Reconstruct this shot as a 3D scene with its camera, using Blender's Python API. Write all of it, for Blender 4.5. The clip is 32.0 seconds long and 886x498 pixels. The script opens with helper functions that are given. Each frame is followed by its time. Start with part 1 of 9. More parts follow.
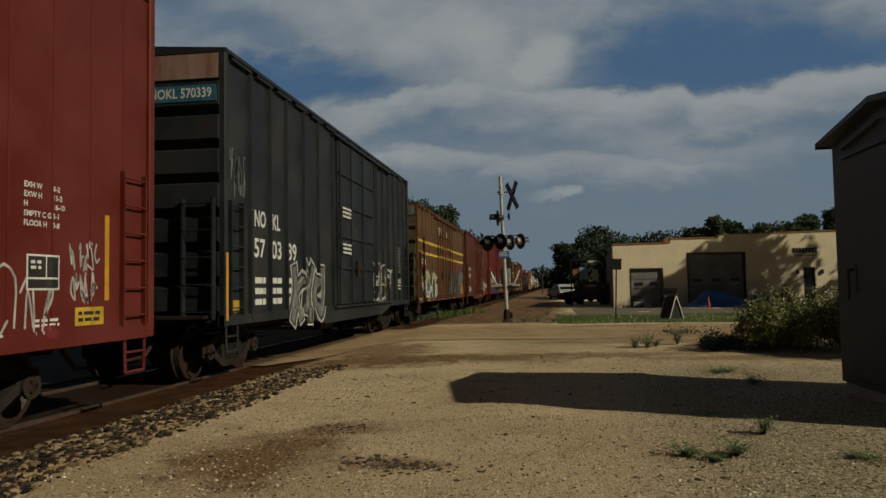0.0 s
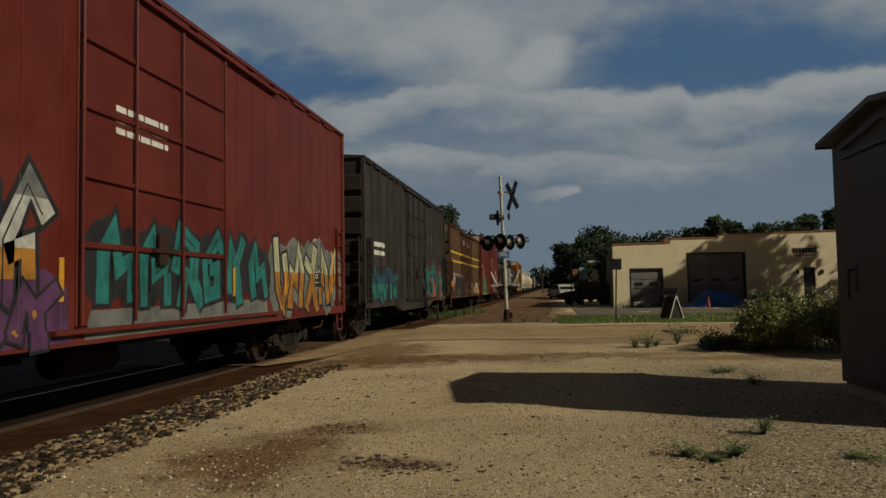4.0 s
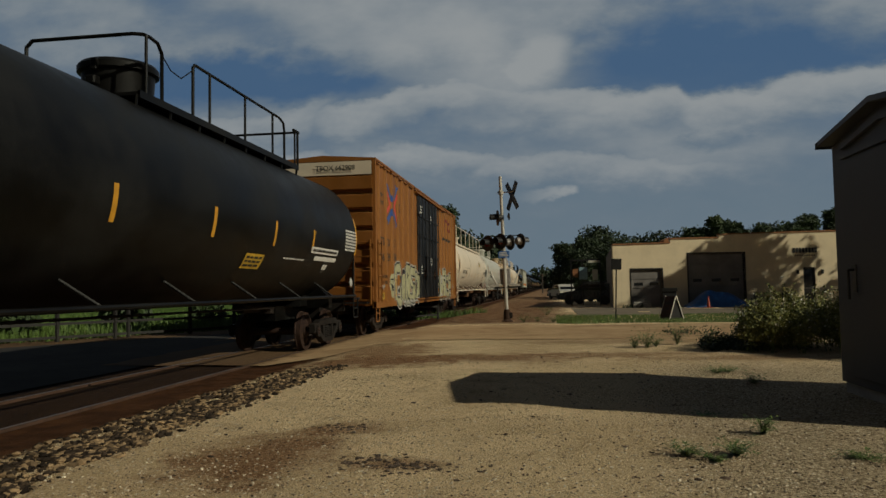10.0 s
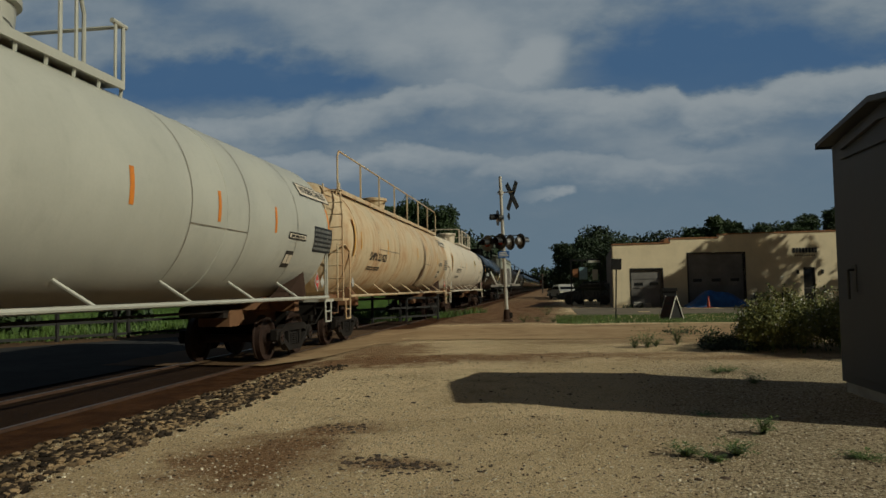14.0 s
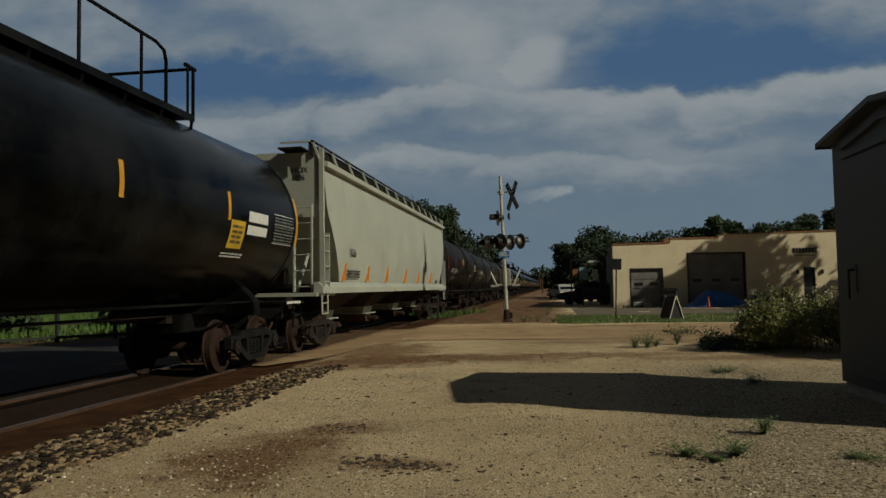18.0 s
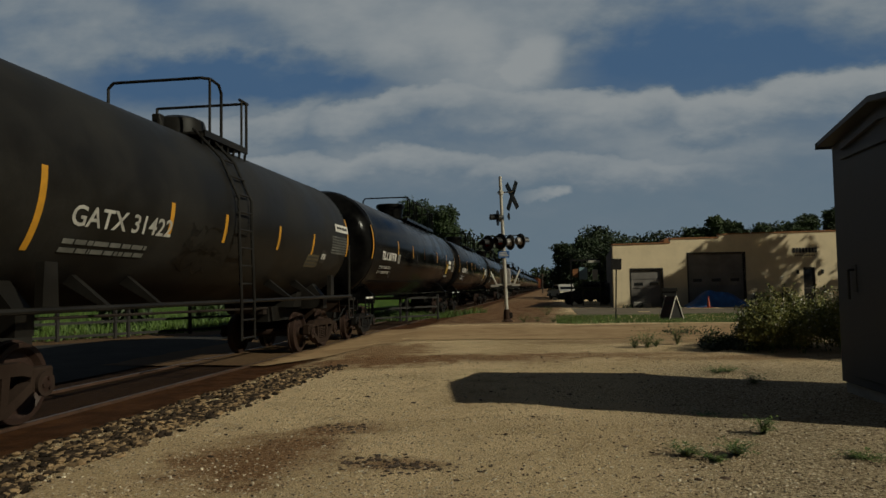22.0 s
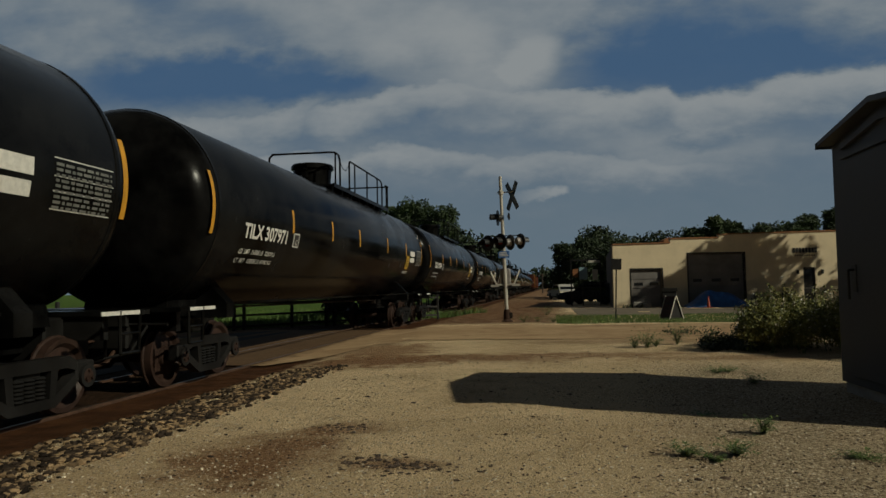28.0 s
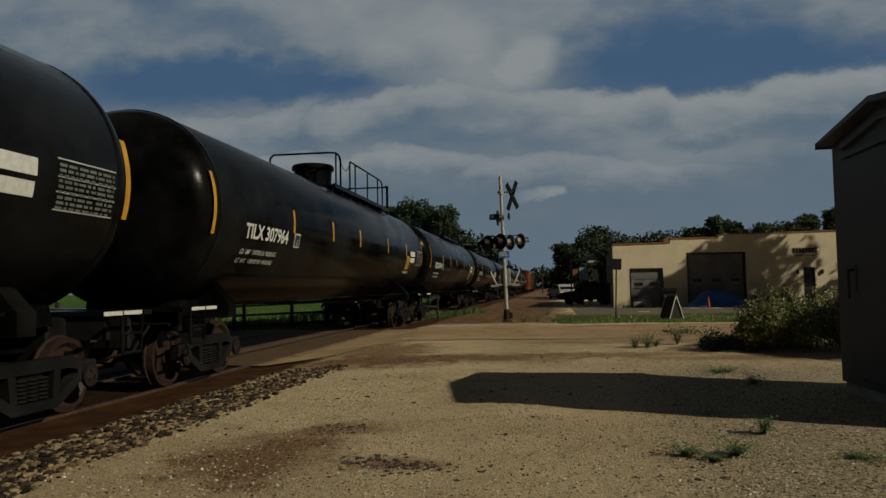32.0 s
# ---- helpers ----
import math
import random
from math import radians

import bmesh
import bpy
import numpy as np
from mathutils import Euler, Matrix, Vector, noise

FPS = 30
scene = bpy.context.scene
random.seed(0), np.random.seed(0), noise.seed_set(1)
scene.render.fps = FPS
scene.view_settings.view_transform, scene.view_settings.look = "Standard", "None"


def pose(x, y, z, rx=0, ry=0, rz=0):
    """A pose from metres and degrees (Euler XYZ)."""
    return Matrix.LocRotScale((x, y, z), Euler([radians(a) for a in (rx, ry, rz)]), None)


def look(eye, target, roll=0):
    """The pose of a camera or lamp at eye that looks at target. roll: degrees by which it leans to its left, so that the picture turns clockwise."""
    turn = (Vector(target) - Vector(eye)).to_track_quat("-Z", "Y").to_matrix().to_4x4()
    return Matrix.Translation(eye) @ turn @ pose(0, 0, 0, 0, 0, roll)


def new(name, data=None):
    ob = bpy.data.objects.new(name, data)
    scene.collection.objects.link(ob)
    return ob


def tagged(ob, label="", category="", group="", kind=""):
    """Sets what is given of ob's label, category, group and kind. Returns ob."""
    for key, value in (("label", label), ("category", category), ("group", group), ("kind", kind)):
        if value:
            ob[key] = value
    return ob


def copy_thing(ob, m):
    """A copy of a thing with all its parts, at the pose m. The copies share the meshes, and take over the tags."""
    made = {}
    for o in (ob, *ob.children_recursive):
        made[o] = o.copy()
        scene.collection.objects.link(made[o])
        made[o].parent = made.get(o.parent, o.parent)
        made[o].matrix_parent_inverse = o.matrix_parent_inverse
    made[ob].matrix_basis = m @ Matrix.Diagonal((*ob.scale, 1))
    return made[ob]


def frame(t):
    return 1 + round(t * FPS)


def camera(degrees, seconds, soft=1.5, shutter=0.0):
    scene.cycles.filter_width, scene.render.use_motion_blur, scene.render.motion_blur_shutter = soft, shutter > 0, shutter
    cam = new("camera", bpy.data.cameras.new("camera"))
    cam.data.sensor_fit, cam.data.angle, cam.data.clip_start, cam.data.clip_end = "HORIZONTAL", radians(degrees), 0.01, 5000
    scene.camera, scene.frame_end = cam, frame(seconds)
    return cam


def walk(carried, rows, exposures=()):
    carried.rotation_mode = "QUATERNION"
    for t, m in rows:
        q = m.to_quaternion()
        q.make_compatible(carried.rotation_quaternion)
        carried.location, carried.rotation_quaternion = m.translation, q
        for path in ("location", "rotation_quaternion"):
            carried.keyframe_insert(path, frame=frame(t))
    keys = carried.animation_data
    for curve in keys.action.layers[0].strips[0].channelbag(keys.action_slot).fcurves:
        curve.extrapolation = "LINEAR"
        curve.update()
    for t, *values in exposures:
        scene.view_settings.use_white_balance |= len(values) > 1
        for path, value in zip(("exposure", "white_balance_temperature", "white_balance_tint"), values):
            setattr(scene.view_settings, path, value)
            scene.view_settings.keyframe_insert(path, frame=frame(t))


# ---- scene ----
# camera: stands still beside the track; rail top is z = 0, the track runs along y
cam = camera(62.776, 32.0)
EYE = (0.0, 0.0, 1.43)
VIEW = look(EYE, (-1.4496, 9.8797, 1.9686), -1.0)
EXPOSURE = -0.86
walk(cam, [(0.0, VIEW), (32.0, VIEW)],
     [(0.0, EXPOSURE, 6340, 3), (11.0, EXPOSURE, 6320, 3), (13.0, EXPOSURE, 5980, 0), (17.0, EXPOSURE - 0.03, 6050, 1), (20.0, EXPOSURE - 0.05, 6150, 2), (23.0, EXPOSURE - 0.08, 6320, 2), (32.0, EXPOSURE - 0.17, 6230, 2)])

TRACK_X = -6.64        # centre line of the track
SPEED = 15.34          # metres a second, towards -y
SECONDS = 32.0

# ---- light ----
SUN_TO = Vector((1.47, -0.57, 1.0)).normalized()
sun_data = bpy.data.lights.new("sun", "SUN")
sun_data.energy, sun_data.angle, sun_data.color = 5.0, radians(0.6), (1.0, 0.905, 0.71)
sun = new("sun", sun_data)
sun.matrix_world = look((30, -10, 40), Vector((30, -10, 40)) - SUN_TO)


# ---- node helpers ----
class Nodes:
    """Short calls for building a node tree."""

    def __init__(self, tree):
        self.tree = tree
        tree.nodes.clear()

    def add(self, kind, **values):
        n = self.tree.nodes.new(kind)
        for key, value in values.items():
            if key == "operation":
                n.operation = value
            elif key == "blend_type":
                n.blend_type = value
            elif key == "data_type":
                n.data_type = value
            elif key == "sky_type":
                n.sky_type = value
        return n

    def put(self, socket, value):
        if isinstance(value, bpy.types.NodeSocket):
            self.tree.links.new(value, socket)
        else:
            socket.default_value = value

    def math(self, op, a, b=0.0, c=0.0, clamp=False):
        n = self.add("ShaderNodeMath", operation=op)
        n.use_clamp = clamp
        for s, v in zip(n.inputs, (a, b, c)):
            self.put(s, v)
        return n.outputs[0]

    def noise(self, vector, scale, detail=4.0, rough=0.55, distortion=0.0):
        n = self.add("ShaderNodeTexNoise")
        self.put(n.inputs["Vector"], vector)
        n.inputs["Scale"].default_value, n.inputs["Detail"].default_value = scale, detail
        n.inputs["Roughness"].default_value, n.inputs["Distortion"].default_value = rough, distortion
        return n.outputs[0]

    def ramp(self, value, lo, hi, to_lo=0.0, to_hi=1.0):
        n = self.add("ShaderNodeMapRange")
        n.interpolation_type = "SMOOTHSTEP"
        self.put(n.inputs[0], value)
        for i, v in enumerate((lo, hi, to_lo, to_hi)):
            n.inputs[i + 1].default_value = v
        return n.outputs[0]

    def mix(self, factor, a, b, blend="MIX"):
        n = self.add("ShaderNodeMix", data_type="RGBA", blend_type=blend)
        self.put(n.inputs[0], factor)
        for s, v in ((n.inputs[6], a), (n.inputs[7], b)):
            self.put(s, (*v, 1.0) if isinstance(v, tuple) and len(v) == 3 else v)
        return n.outputs[2]

    def split(self, vector):
        n = self.add("ShaderNodeSeparateXYZ")
        self.put(n.inputs[0], vector)
        return n.outputs

    def join(self, x, y, z):
        n = self.add("ShaderNodeCombineXYZ")
        for s, v in zip(n.inputs, (x, y, z)):
            self.put(s, v)
        return n.outputs[0]

    def scaled(self, vector, x, y, z):
        n = self.add("ShaderNodeMapping")
        self.put(n.inputs[0], vector)
        n.inputs["Scale"].default_value = (x, y, z)
        return n.outputs[0]

    def bump(self, height, strength, distance):
        n = self.add("ShaderNodeBump")
        n.inputs["Strength"].default_value, n.inputs["Distance"].default_value = strength, distance
        self.put(n.inputs["Height"], height)
        return n.outputs[0]


SKY_HIGH, SKY_LOW = (0.060, 0.108, 0.194), (0.124, 0.164, 0.208)
CLOUD_DARK, CLOUD_LIGHT = (0.148, 0.178, 0.218), (0.286, 0.290, 0.302)
# upper edges of the cloud banks, as (x / y, z / y) of the way to them
BANK_HIGH = [(-0.555, 0.255), (-0.405, 0.26), (-0.273, 0.266), (-0.203, 0.287), (-0.119, 0.298), (-0.052, 0.282), (0.002, 0.277), (0.099, 0.265), (0.169, 0.268), (0.190, 0.252), (0.267, 0.256), (0.341, 0.271), (0.437, 0.283)]
BANK_LOW = [(-0.555, 0.207), (-0.405, 0.203), (-0.296, 0.195), (-0.204, 0.211), (-0.149, 0.202), (-0.067, 0.188), (-0.001, 0.190), (0.115, 0.178), (0.234, 0.173), (0.353, 0.155), (0.43, 0.145)]
BANK_LEFT = [(-0.647, 0.264), (-0.555, 0.264), (-0.442, 0.259), (-0.362, 0.268), (-0.294, 0.283)]
VEIL_FOOT = [(-0.111, 0.440), (-0.056, 0.400), (0.016, 0.352), (0.082, 0.362), (0.209, 0.356), (0.33, 0.330), (0.438, 0.322)]


def sky_colour(k, way):
    """Colour of a partly clouded evening sky in the direction way: a grey veil, banks with bumpy bright tops, and blue gaps above them."""
    x, y, z = k.split(way)
    flat = k.math("SQRT", k.math("ADD", k.math("MULTIPLY", x, x), k.math("MULTIPLY", y, y)))
    p = k.math("DIVIDE", x, k.math("MAXIMUM", y, 0.08))
    q = k.math("DIVIDE", z, k.math("MAXIMUM", y, k.math("MULTIPLY", flat, 0.55)))
    at = k.join(p, k.math("MULTIPLY", q, 1.9), 0.37)
    wisps = k.noise(at, 4.0, 6.0, 0.5, 0.15)
    curls = k.noise(at, 17.0, 6.0, 0.55, 0.1)
    puffs = k.noise(at, 46.0, 5.0, 0.55)
    sway = k.math("ADD", k.math("MULTIPLY", k.math("SUBTRACT", wisps, 0.5), 0.030), k.math("MULTIPLY", k.math("SUBTRACT", curls, 0.5), 0.034))
    lean = k.math("ADD", k.math("ADD", q, sway), k.math("MULTIPLY", k.math("SUBTRACT", puffs, 0.5), 0.014))

    def rim(points):
        high = points[0][1]
        for (a, za), (b, zb) in zip(points, points[1:]):
            high = k.math("ADD", high, k.ramp(p, a, b, 0.0, zb - za))
        return high

    def bank(points, thick, soft, weight, floor, start, end, fade=0.12):
        below = k.math("SUBTRACT", rim(points), lean)
        span = k.math("MULTIPLY", k.ramp(p, start - fade, start + fade), k.ramp(p, end - fade, end + fade, 1.0, 0.0))
        body = k.math("MULTIPLY", k.ramp(below, -soft, soft), k.ramp(below, 0.0, thick, weight, floor))
        return k.math("MULTIPLY", body, span)

    def gap(cp, cq, rp, rq, weight):
        u = k.math("DIVIDE", k.math("SUBTRACT", k.math("ADD", p, k.math("MULTIPLY", sway, 1.6)), cp), rp)
        v = k.math("DIVIDE", k.math("SUBTRACT", lean, cq), rq)
        d = k.math("SQRT", k.math("ADD", k.math("MULTIPLY", u, u), k.math("MULTIPLY", v, v)))
        return k.math("MULTIPLY", k.ramp(d, 0.2, 1.45, 1.0, 0.0), weight)

    veil = k.math("ADD", 0.50, k.math("MULTIPLY", k.math("SUBTRACT", wisps, 0.5), 0.9))
    veil = k.math("MULTIPLY", veil, k.ramp(q, 0.06, 0.20, 0.25, 1.0))
    # brighter slanting band of veil high up, fading to the right
    slant = k.math("ADD", q, k.math("MULTIPLY", p, 0.42))
    veil = k.math("ADD", veil, k.math("MULTIPLY", k.math("MULTIPLY", k.ramp(slant, 0.19, 0.265), k.ramp(slant, 0.31, 0.40, 1.0, 0.0)), k.math("MULTIPLY", k.ramp(p, 0.0, 0.22, 1.0, 0.0), 0.27)))
    # the large blue gap under the foot of the veil
    under = k.math("SUBTRACT", rim(VEIL_FOOT), k.math("ADD", q, k.math("MULTIPLY", sway, 1.5)))
    blue_gap = k.math("MULTIPLY", k.math("MULTIPLY", k.ramp(under, -0.050, 0.060), k.ramp(p, -0.12, 0.10)), 0.46)
    blue_gap = k.math("MULTIPLY", blue_gap, k.ramp(q, 0.225, 0.255))
    cover = k.math("SUBTRACT", veil, blue_gap, clamp=True)
    for hole in (gap(-0.50, 0.315, 0.20, 0.040, 0.60), gap(-0.33, 0.290, 0.10, 0.018, 0.35), gap(-0.165, 0.313, 0.09, 0.024, 0.14), gap(-0.04, 0.207, 0.16, 0.020, 0.16), gap(0.215, 0.192, 0.05, 0.010, 0.24), gap(0.14, 0.300, 0.20, 0.035, 0.16), gap(-0.35, 0.228, 0.12, 0.014, 0.16)):
        cover = k.math("SUBTRACT", cover, hole, clamp=True)
    for other in (bank(BANK_HIGH, 0.085, 0.012, 0.88, 0.28, -0.36, 1.4, 0.08), bank(BANK_LOW, 0.085, 0.014, 0.82, 0.10, -0.75, 0.30, 0.20), bank(BANK_LEFT, 0.080, 0.014, 0.78, 0.28, -1.2, -0.30, 0.06)):
        cover = k.math("MAXIMUM", cover, other)
    # lone bright tower over the high bank
    cover = k.math("ADD", cover, gap(-0.004, 0.318, 0.035, 0.034, 0.50), clamp=True)
    streaks = k.noise(k.join(k.math("MULTIPLY", p, 1.6), k.math("MULTIPLY", k.math("ADD", q, k.math("MULTIPLY", p, 0.10)), 5.0), 1.7), 2.6, 6.0, 0.55, 0.4)
    cover = k.math("ADD", cover, k.math("MULTIPLY", k.math("SUBTRACT", streaks, 0.5), 0.34), clamp=True)
    cover = k.math("ADD", cover, k.math("MULTIPLY", k.math("SUBTRACT", curls, 0.5), 0.34), clamp=True)
    blue = k.mix(k.ramp(q, 0.08, 0.30), SKY_LOW, SKY_HIGH)
    tone = k.mix(k.ramp(cover, 0.30, 1.0), CLOUD_DARK, CLOUD_LIGHT)
    colour = k.mix(k.ramp(cover, 0.0, 0.62), blue, tone)
    # small lone cloud low over the road, flat below, fading to its left end
    tilt = k.math("SUBTRACT", lean, k.math("ADD", 0.1265, k.math("MULTIPLY", p, 0.10)))
    puff = k.math("MULTIPLY", k.math("MULTIPLY", k.ramp(p, -0.060, 0.025), k.ramp(p, 0.030, 0.040, 1.0, 0.0)), k.ramp(k.math("ABSOLUTE", tilt), 0.001, 0.010, 1.0, 0.0))
    return k.mix(k.math("MULTIPLY", puff, 0.85), colour, CLOUD_LIGHT)


world = bpy.data.worlds.new("world")
scene.world = world
world.use_nodes = True
k = Nodes(world.node_tree)
sky = k.add("ShaderNodeTexSky", sky_type="NISHITA")
sky.sun_disc = False
sky.sun_elevation, sky.sun_rotation = math.asin(SUN_TO.z), math.atan2(SUN_TO.x, SUN_TO.y)
around = k.add("ShaderNodeTexCoord").outputs["Generated"]
veil = k.ramp(k.noise(k.scaled(around, 1, 1, 2.2), 2.4, 6.0), 0.30, 0.52)
clear = k.add("ShaderNodeBackground")
k.put(clear.inputs[0], sky.outputs[0])
clear.inputs[1].default_value = 0.05
cloudy = k.add("ShaderNodeBackground")
cloudy.inputs[0].default_value, cloudy.inputs[1].default_value = (0.20, 0.22, 0.25, 1), 0.18
both = k.add("ShaderNodeMixShader")
k.put(both.inputs[0], veil), k.put(both.inputs[1], clear.outputs[0]), k.put(both.inputs[2], cloudy.outputs[0])
k.put(k.add("ShaderNodeOutputWorld").inputs[0], both.outputs[0])


# ---- materials ----
def material(name):
    m = bpy.data.materials.new(name)
    m.use_nodes = True
    k = Nodes(m.node_tree)
    out, b = k.add("ShaderNodeOutputMaterial"), k.add("ShaderNodeBsdfPrincipled")
    k.put(out.inputs[0], b.outputs[0])
    return m, k, b


def painted(name, colour, dirt=(0.06, 0.045, 0.035), amount=0.35, rough=0.5, streak=0.5, grain=0.25, metal=0.0, fade=0.25, rust=None, rust_amount=0.0, gloss=0.16):
    """Weathered paint: broad fading, rain streaks running down, fine grain and optional rust."""
    m, k, b = material(name)
    at = k.add("ShaderNodeTexCoord").outputs["Object"]
    broad, fine = k.noise(at, 0.9, 5.0, 0.6), k.noise(at, 22.0, 4.0, 0.6)
    runs = k.noise(k.scaled(at, 2.3, 2.3, 0.22), 1.6, 6.0, 0.68)
    light = tuple(min(1.0, c * (1 + fade) + 0.01) for c in colour)
    deep = tuple(c * (1 - fade * 0.8) for c in colour)
    base = k.mix(k.ramp(broad, 0.3, 0.7), deep, light)
    base = k.mix(k.math("MULTIPLY", k.ramp(fine, 0.35, 0.75), grain), base, tuple(c * 0.72 for c in colour))
    base = k.mix(k.math("MULTIPLY", k.ramp(runs, 0.5, 0.78), streak * amount * 1.6, clamp=True), base, dirt)
    base = k.mix(k.math("MULTIPLY", k.ramp(k.noise(at, 2.6, 6.0, 0.65), 0.52, 0.75), amount), base, dirt)
    if rust:
        spots = k.math("MULTIPLY", k.ramp(k.math("ADD", k.math("MULTIPLY", runs, 0.5), k.math("MULTIPLY", broad, 0.5)), 0.5 - 0.12 * rust_amount, 0.66), rust_amount, clamp=True)
        base = k.mix(spots, base, rust)
    k.put(b.inputs["Base Color"], base)
    k.put(b.inputs["Roughness"], k.ramp(broad, 0.2, 0.8, rough - 0.08, min(1.0, rough + 0.14)))
    b.inputs["Metallic"].default_value = metal
    b.inputs["Specular IOR Level"].default_value = gloss
    k.put(b.inputs["Normal"], k.bump(k.math("ADD", k.math("MULTIPLY", fine, 0.3), broad), 0.25, 0.012))
    return m


def plain(name, colour, rough=0.6, metal=0.0, vary=0.2, scale=9.0):
    m, k, b = material(name)
    at = k.add("ShaderNodeTexCoord").outputs["Object"]
    n = k.noise(at, scale, 5.0, 0.6)
    k.put(b.inputs["Base Color"], k.mix(k.ramp(n, 0.3, 0.7), tuple(c * (1 - vary) for c in colour), tuple(min(1, c * (1 + vary)) for c in colour)))
    k.put(b.inputs["Roughness"], k.ramp(n, 0.3, 0.7, max(0.02, rough - 0.07), min(1, rough + 0.07)))
    b.inputs["Metallic"].default_value = metal
    return m


def leafy(name, dark, light, scale=0.5):
    m, k, b = material(name)
    at = k.add("ShaderNodeTexCoord").outputs["Object"]
    isle = k.add("ShaderNodeNewGeometry").outputs["Random Per Island"]
    f = k.math("ADD", k.math("MULTIPLY", isle, 0.6), k.math("MULTIPLY", k.ramp(k.noise(at, scale), 0.35, 0.65), 0.4))
    k.put(b.inputs["Base Color"], k.mix(f, dark, light))
    b.inputs["Roughness"].default_value = 0.65
    b.inputs["Subsurface Weight"].default_value = 0.0
    return m


def earth(name, pale, dark, stone, wide=0.35, rough=0.95, speckle=1.0, depth=0.02, darker_below=None):
    """Packed dirt and gravel in world coordinates, turning dark brown below a given x."""
    m, k, b = material(name)
    at = k.add("ShaderNodeNewGeometry").outputs["Position"]
    wash = k.noise(at, wide, 6.0, 0.62, 0.4)
    mid = k.noise(at, 2.3, 6.0, 0.65)
    grit = k.noise(at, 38.0, 5.0, 0.7)
    cells = k.add("ShaderNodeTexVoronoi")
    k.put(cells.inputs["Vector"], at)
    cells.inputs["Scale"].default_value = 34.0
    base = k.mix(k.ramp(wash, 0.34, 0.66), dark, pale)
    base = k.mix(k.math("MULTIPLY", k.ramp(mid, 0.48, 0.70), 0.55), base, tuple(c * 0.6 for c in dark))
    base = k.mix(k.math("MULTIPLY", k.ramp(grit, 0.52, 0.72), 0.55 * speckle), base, stone)
    base = k.mix(k.math("MULTIPLY", k.ramp(grit, 0.30, 0.42, 1.0, 0.0), 0.65 * speckle), base, tuple(c * 0.35 for c in dark))
    if darker_below is not None:
        rim = k.math("ADD", k.split(at)[0], k.math("MULTIPLY", k.math("SUBTRACT", mid, 0.5), 1.3))
        base = k.mix(k.math("MULTIPLY", k.ramp(rim, darker_below - 0.25, darker_below + 0.25, 1.0, 0.0), 0.85), base, k.mix(k.ramp(grit, 0.42, 0.66), (0.040, 0.022, 0.012), (0.12, 0.068, 0.036)))
    k.put(b.inputs["Base Color"], base)
    b.inputs["Roughness"].default_value = rough
    b.inputs["Specular IOR Level"].default_value = 0.08
    high = k.math("ADD", k.math("MULTIPLY", grit, 0.6), k.math("MULTIPLY", cells.outputs["Distance"], 0.5))
    k.put(b.inputs["Normal"], k.bump(high, 0.8 * speckle, depth))
    return m


M = {}
M["red"] = painted("boxcar_red_paint", (0.108, 0.0150, 0.0092), amount=0.12, rough=0.45, fade=0.14, grain=0.12)
M["brick"] = painted("boxcar_brown_red_paint", (0.086, 0.0205, 0.0098), amount=0.30, rough=0.5, fade=0.2)
M["slate"] = painted("boxcar_slate_paint", (0.018, 0.021, 0.0235), amount=0.35, rough=0.5, fade=0.25, dirt=(0.016, 0.013, 0.012), rust=(0.05, 0.028, 0.018), rust_amount=0.35)
M["greybox"] = painted("boxcar_grey_paint", (0.031, 0.025, 0.022), amount=0.35, rough=0.55, fade=0.25, dirt=(0.05, 0.035, 0.028))
M["brown"] = painted("boxcar_brown_paint", (0.090, 0.041, 0.014), amount=0.6, rough=0.6, fade=0.4, dirt=(0.028, 0.013, 0.007), rust=(0.120, 0.040, 0.010), rust_amount=0.7, streak=1.0)
M["oldbrown"] = painted("grimy_boxcar_brown_paint", (0.060, 0.028, 0.0125), amount=0.75, rough=0.65, fade=0.45, dirt=(0.020, 0.013, 0.009), rust=(0.085, 0.030, 0.010), rust_amount=0.7, streak=1.2)
M["brownpost"] = painted("lighter_brown_post_paint", (0.115, 0.068, 0.036), amount=0.45, rough=0.6, fade=0.3, dirt=(0.04, 0.02, 0.011))
M["amberpost"] = painted("lighter_amber_post_paint", (0.30, 0.135, 0.040), amount=0.2, rough=0.5, fade=0.12, dirt=(0.10, 0.05, 0.03))
M["slatepost"] = painted("darker_slate_post_paint", (0.014, 0.0155, 0.0165), amount=0.35, rough=0.5, fade=0.25, dirt=(0.03, 0.022, 0.018))
M["amber"] = painted("boxcar_amber_paint", (0.215, 0.083, 0.0165), amount=0.24, rough=0.5, fade=0.12, dirt=(0.10, 0.05, 0.03), grain=0.12)
M["olive"] = painted("boxcar_end_olive", (0.085, 0.070, 0.040), amount=0.4, rough=0.6)
M["cream"] = painted("cream_paint", (0.61, 0.52, 0.405), amount=0.07, rough=0.45, fade=0.06, streak=0.35, dirt=(0.30, 0.20, 0.12), grain=0.1)
M["pale"] = painted("pale_grey_tank_paint", (0.44, 0.425, 0.37), amount=0.10, rough=0.42, fade=0.06, streak=0.4, grain=0.1)
M["rusty"] = painted("rust_stained_cream", (0.58, 0.46, 0.30), amount=0.25, rough=0.5, fade=0.12, rust=(0.36, 0.165, 0.058), rust_amount=0.72, streak=0.5, dirt=(0.24, 0.12, 0.05))
M["hopper"] = painted("hopper_grey_paint", (0.37, 0.37, 0.31), amount=0.12, rough=0.5, fade=0.06, streak=0.7, grain=0.08)
M["black"] = painted("black_tank_paint", (0.0016, 0.0015, 0.0015), amount=0.05, rough=0.16, fade=0.2, dirt=(0.003, 0.0025, 0.002), gloss=0.04, grain=0.1)
